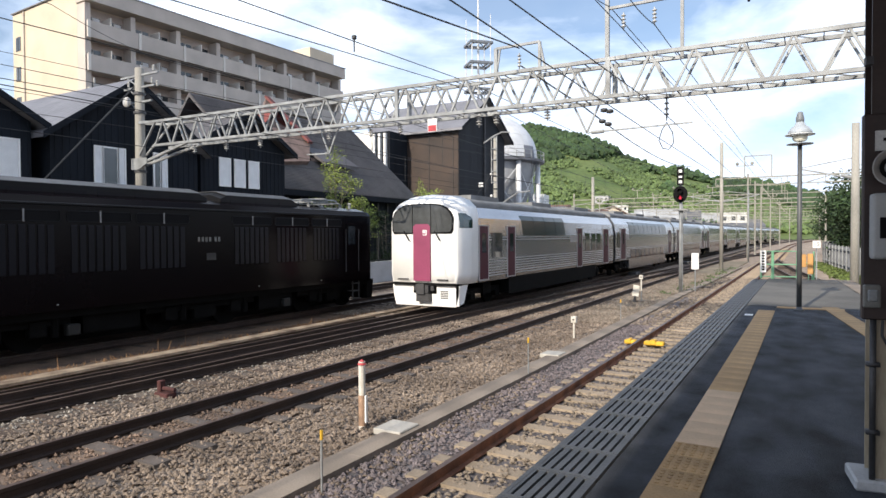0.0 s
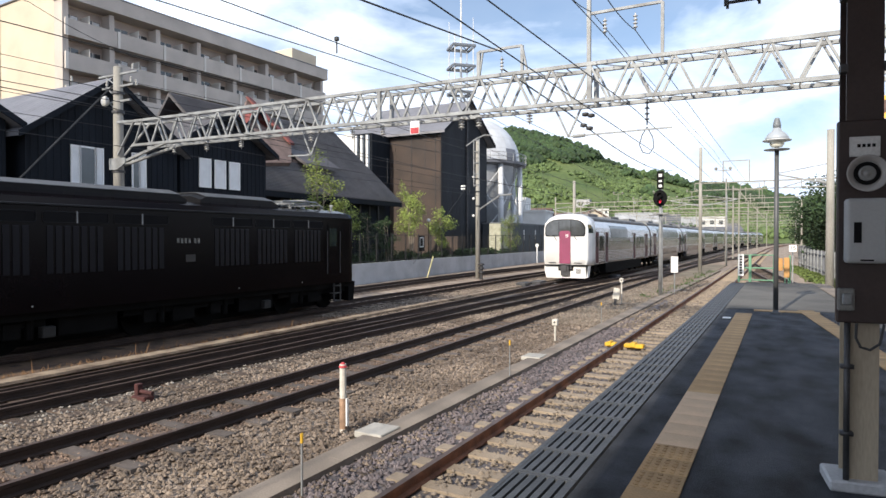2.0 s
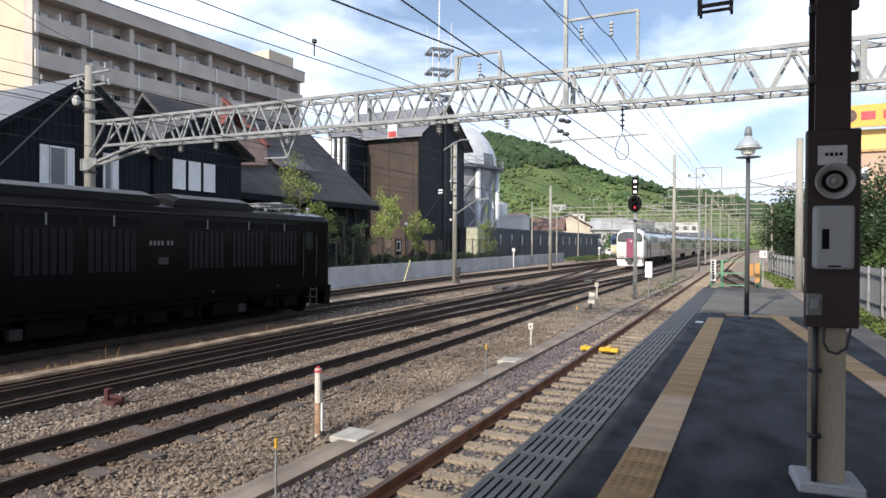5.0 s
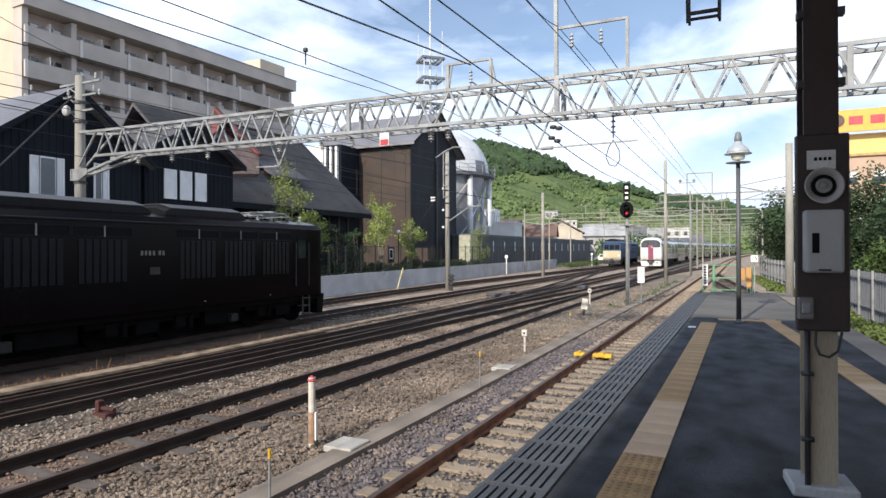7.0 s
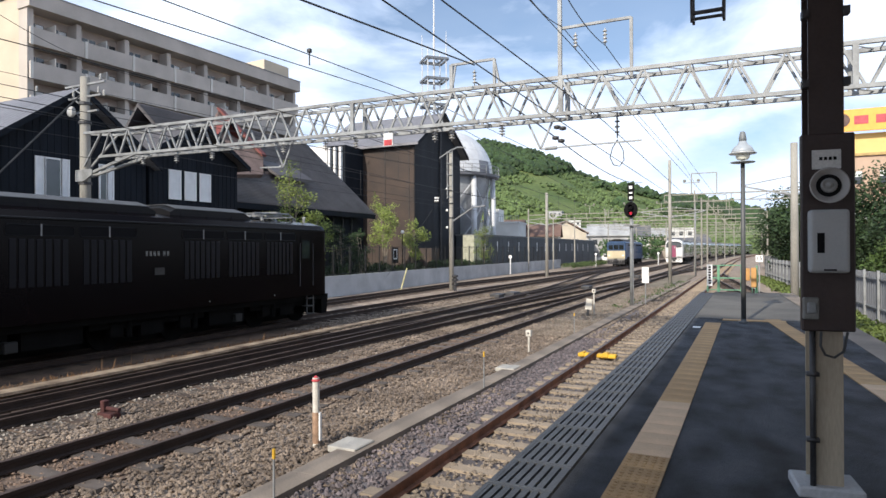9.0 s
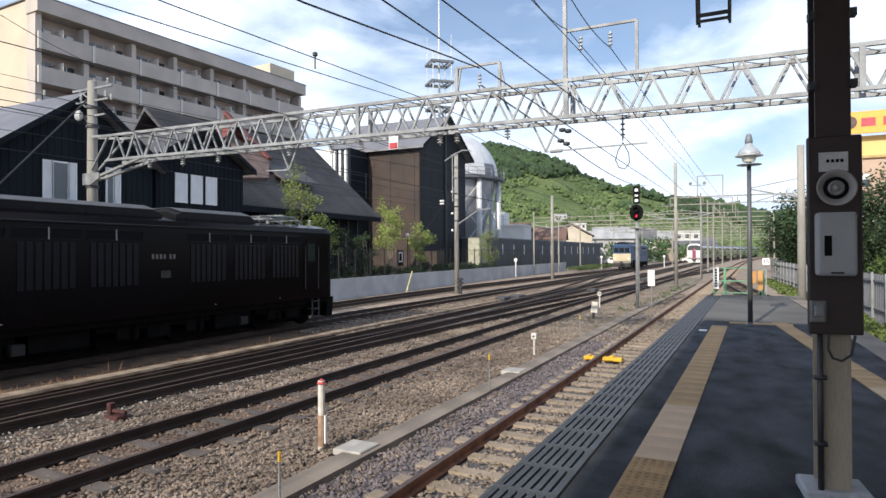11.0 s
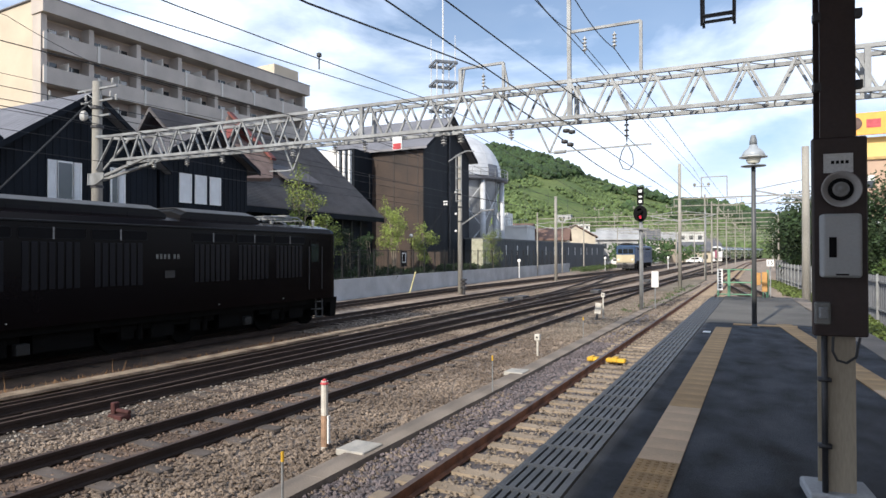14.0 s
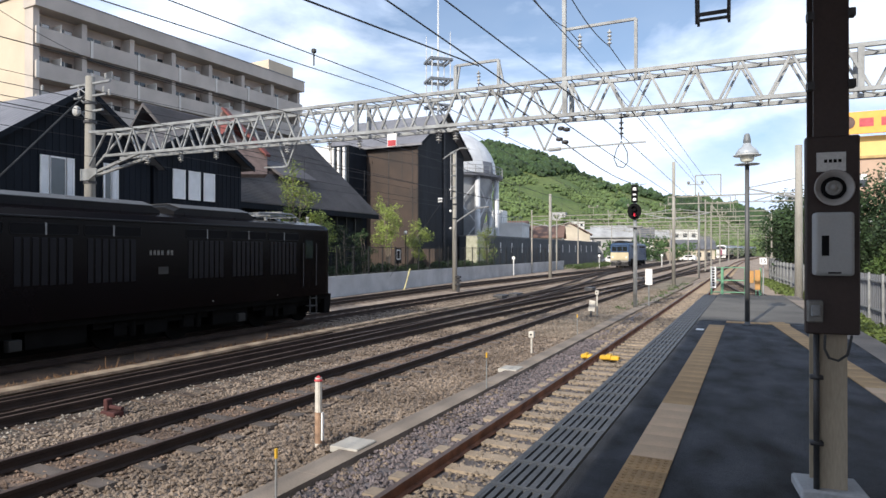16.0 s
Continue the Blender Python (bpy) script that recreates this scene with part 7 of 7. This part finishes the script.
for x, y, h, tilt in ((-5.5, 16.75, 0.42, False), (-5.94, 26.9, 0.95, True)):
    t = stake("ground_marker", "small white square target on a short post", x, y, h, 0.03, (OLDWHITE,))
    part("target", soft_box(-0.075, 0.075, -0.06, 0.06, h + 0.02, h + 0.19, 0.01, 1), OLDWHITE, t)
    b = bmesh.new()
    cyl(b, (0, -0.068, h + 0.11), (0, -0.058, h + 0.11), 0.028, 0.028, 10)
    part("dot", b, DARKSTEEL, t)
    if tilt:
        t2 = thing("leaning_plate", "white plate leaning on a short dark stub", "sign", pose(x - 0.18, y - 0.5, -0.2, 0, 8, 0))
        part("plate", box(-0.13, 0.13, -0.02, 0.02, 0.35, 0.8), OLDWHITE, t2)
        part("stub", box(-0.05, 0.05, -0.03, 0.03, 0, 0.36), DARKSTEEL, t2)
for x, y in ((-24.1, 67.0), (-21.3, 98.0), (-18.2, 101.0), (-13.6, 110.0)):
    t = stake("round_topped_marker", "white post with a small round plate near the far wall", x, y, 1.6, 0.07, (WHITE,))
    b = bmesh.new()
    lathe(b, [(0.02, -0.05), (0.2, -0.05), (0.2, 0.0), (0.02, 0.0)], (0, 0, 1.95), 12, "y")
    part("disc", b, WHITE, t)

ds = thing("ground_disc", "dark round shunting disc on a low post", "signal", pose(-14.0, 84, gz(84) - 0.2))
b = bmesh.new()
cyl(b, (0, 0, 0), (0, 0, 1.3), 0.06, 0.06, 8)
lathe(b, [(0.02, -0.06), (0.3, -0.06), (0.3, 0.0), (0.02, 0.0)], (0, 0, 1.45), 16, "y")
part("disc", b, BLACK, ds)

# yellow wheel stop clamped on the siding rail
for xa, xb in ((-3.98, -3.70), (-3.50, -3.02)):
    t = thing("yellow_wheel_stop", "bright yellow steel stop block clamped at the siding rail", "wheel stop", pose((xa + xb) / 2, 16.2, -0.1))
    w = (xb - xa) / 2
    part("block", soft_box(-w, w, -0.11, 0.11, 0, 0.10, 0.02, 1), YELP, t)
    part("clamp", soft_box(-w * 0.4, w * 0.2, -0.13, 0.13, 0.02, 0.13, 0.015, 1), YELP, t)

# rusty lever stand between the tracks
t = thing("point_lever", "rusty red point lever stand in the ballast", "lever", pose(-9.93, 7.26, -0.22) @ Matrix.Scale(0.75, 4))
REDRUST = mat("red_rust", (0.075, 0.024, 0.022), 0.85, 0, 0.4, 8, 0.2, 60)
part("base", soft_box(-0.22, 0.25, -0.14, 0.14, 0, 0.14, 0.02, 1), REDRUST, t)
part("stand", soft_box(-0.2, -0.07, -0.08, 0.08, 0.1, 0.4, 0.02, 1), REDRUST, t)
b = bmesh.new()
tube(b, [(-0.05, 0, 0.22), (0.3, 0.05, 0.2)], 0.05, 10)
part("weight", b, REDRUST, t)

# point machine and rodding by the mast
t = thing("point_machine", "dark round-topped switch lamp stand at the foot of the mast", "switch stand", pose(-18.2, 39.4, -0.2))
b = bmesh.new()
cyl(b, (0, 0, 0), (0, 0, 1.0), 0.12, 0.1, 10)
for z in (0.45, 0.75, 1.0):
    lathe(b, [(0.02, z), (0.22, z + 0.04), (0.22, z + 0.14), (0.02, z + 0.2)], (0, 0, 0), 12)
part("stand", b, DARKSTEEL, t)
for x, y in ((-13.2, 34.5), (-12.9, 36.2), (-10.2, 44.0), (-9.6, 62.0)):
    t = thing("point_motor", "low dark point motor beside the turnout", "point motor", pose(x, y, -0.2 + gz(y)))
    part("case", soft_box(-0.3, 0.3, -0.55, 0.55, 0.02, 0.26, 0.04, 2), DARKSTEEL, t)
    part("rod", cyl(bmesh.new(), (0.3, 0.1, 0.1), (1.1, 0.1, 0.1), 0.03, 0.03, 8), DARKSTEEL, t)

# leaning yellow guard on the guy wire, sign on the wall fence
t = thing("guy_guard", "yellow plastic guard pole leaning at the retaining wall", "guard", pose(0, 0, 0))
part("sleeve", cyl(bmesh.new(), (-22.2, 38.9, -0.15), (-22.6, 40.5, 1.35), 0.05, 0.05, 10), mat("faded_yellow", (0.58, 0.52, 0.26), 0.7), t)
t = thing("garden_sign", "black signboard with a small white panel in the garden", "sign", pose(-24.9, 42.7, 1.0))
part("board", soft_box(-0.04, 0.04, -0.45, 0.45, 0.7, 1.9, 0.01, 1), BLACK, t)
part("post", box(-0.03, 0.03, -0.04, 0.04, -0.1, 0.75), BLACK, t)
b = bmesh.new()
for y0, y1, z0, z1 in ((-0.3, 0.3, 1.7, 1.78), (-0.3, 0.3, 1.0, 1.08), (-0.3, -0.22, 1.08, 1.7), (0.22, 0.3, 1.08, 1.7)):
    bx(b, 0.04, 0.046, y0, y1, z0, z1)
part("writing", b, WHITE, t)
t = thing("garden_lamp", "slim garden lamp with a white globe among the trees", "lamp post", pose(-24.9, 43.9, 1.0))
b = bmesh.new()
cyl(b, (0, 0, -0.1), (0, 0, 3.0), 0.04, 0.035, 8)
part("post", b, BLACK, t)
b = bmesh.new()
lathe(b, [(0.05, 3.0), (0.14, 3.08), (0.15, 3.18), (0.08, 3.28)], (0, 0, 0), 12)
part("globe", b, WHITE, t)

# gate at the end of the platform
GREEN = mat("green_paint", (0.17, 0.37, 0.23), 0.55, 0, 0.15, 4)
gate = thing("platform_end_gate", "green tubular gate at the end of the platform", "gate", pose(-0.72, 24.45, PZ))
for x0, x1 in ((-0.62, -0.28), (-0.25, 0.47)):
    b = bmesh.new()
    tube(b, [(x0, 0, 0.0), (x0, 0, 0.95), (x1, 0, 0.95), (x1, 0, 0.0)], 0.034, 8)
    cyl(b, (x0, 0, 0.5), (x1, 0, 0.5), 0.022, 0.022, 8)
    cyl(b, (x0, 0, 0.08), (x1, 0, 0.08), 0.022, 0.022, 8)
    part("leaf", b, GREEN, gate)
b = bmesh.new()
cyl(b, (0.95, 0, -0.1), (0.95, 0, 0.95), 0.03, 0.03, 8)
cyl(b, (0.55, 0, 0.55), (0.95, 0, 0.55), 0.02, 0.02, 8)
part("post", b, GREEN, gate)
t = thing("notice_board", "narrow white notice board with dark writing on the gate", "sign", pose(-1.27, 24.37, PZ))
part("board", box(-0.09, 0.09, -0.02, 0.0, 0.22, 0.98), WHITE, t)
for k in range(7):
    part("letter_bar", box(-0.04, 0.04, -0.024, -0.02, 0.29 + k * 0.095, 0.35 + k * 0.095), BLACK, t)
t = thing("orange_cabinet", "orange lineside cabinet with a pale side behind the gate", "cabinet", pose(0.02, 24.3, PZ))
part("case", soft_box(0.03, 0.2, -0.1, 0.1, 0.2, 0.88, 0.015, 1), mat("orange_paint", (0.52, 0.28, 0.09), 0.6, 0, 0.15), t)
part("leg", box(0.05, 0.08, -0.06, 0.06, 0.0, 0.22), GREEN, t)
part("leg", box(0.15, 0.18, -0.06, 0.06, 0.0, 0.22), GREEN, t)
part("side_panel", soft_box(-0.14, 0.0, 0.12, 0.2, 0.42, 0.85, 0.01, 1), MATS["orange_paint"], t)
t = thing("car_stop_sign", "white square plate with the number fifteen on a post", "sign", pose(0.46, 36.0, -0.2))
part("plate", box(-0.165, 0.165, -0.02, 0.0, 2.19, 2.53), WHITE, t)
part("post", box(-0.03, 0.03, 0.0, 0.05, 0, 2.2), GALV, t)
cu = bpy.data.curves.new("digits", "FONT")
cu.body, cu.size, cu.align_x, cu.align_y, cu.extrude = "15", 0.28, "CENTER", "CENTER", 0.002
tmp = new("digits_curve", cu)
me = bpy.data.meshes.new_from_object(tmp.evaluated_get(bpy.context.evaluated_depsgraph_get()))
bpy.data.objects.remove(tmp)
me.materials.append(BLACK)
ob = new("digits", me)
ob.parent = t
ob.matrix_basis = pose(0, -0.025, 2.36, 90, 0, 0)

# parked cars far off by the loco
def small_car(x, y, turn, paint, label):
    t = thing("parked_car", label, "car", pose(x, y, gz(y) - 0.2, 0, 0, turn), "parked cars")
    b = bmesh.new()
    prism(b, [(-1.9, 0.3), (1.9, 0.3), (1.95, 0.8), (1.2, 0.95), (0.6, 1.5), (-1.3, 1.5), (-1.85, 0.95)], "x", -0.8, 0.8)
    bmesh.ops.bevel(b, geom=list(b.edges), offset=0.06, segments=2, affect="EDGES")
    part("body", b, paint, t)
    part("window", box(-0.82, 0.82, -1.2, 0.6, 1.0, 1.4), DARKGLASS, t)
    for sx in (-0.7, 0.7):
        for sy in (-1.2, 1.2):
            part("wheel", cyl(bmesh.new(), (sx - 0.1, sy, 0.3), (sx + 0.1, sy, 0.3), 0.3, 0.3, 14), BLACK, t)


small_car(-27.0, 136, 80, WHITE, "small white parked car beyond the workshop")
small_car(-26.5, 142, 80, TOWNWALLS[2], "small grey parked car beyond the workshop")
small_car(-14.5, 168, 80, WHITE, "small white parked car beside the far tracks")


# ---- what moves ----
def motions():
    """The train draws away down the main track."""
    for k, car in enumerate(cars):
        walk(car, [(s, car_pose(s, k)) for s in [0.5 * i for i in range(33)]])


motions()
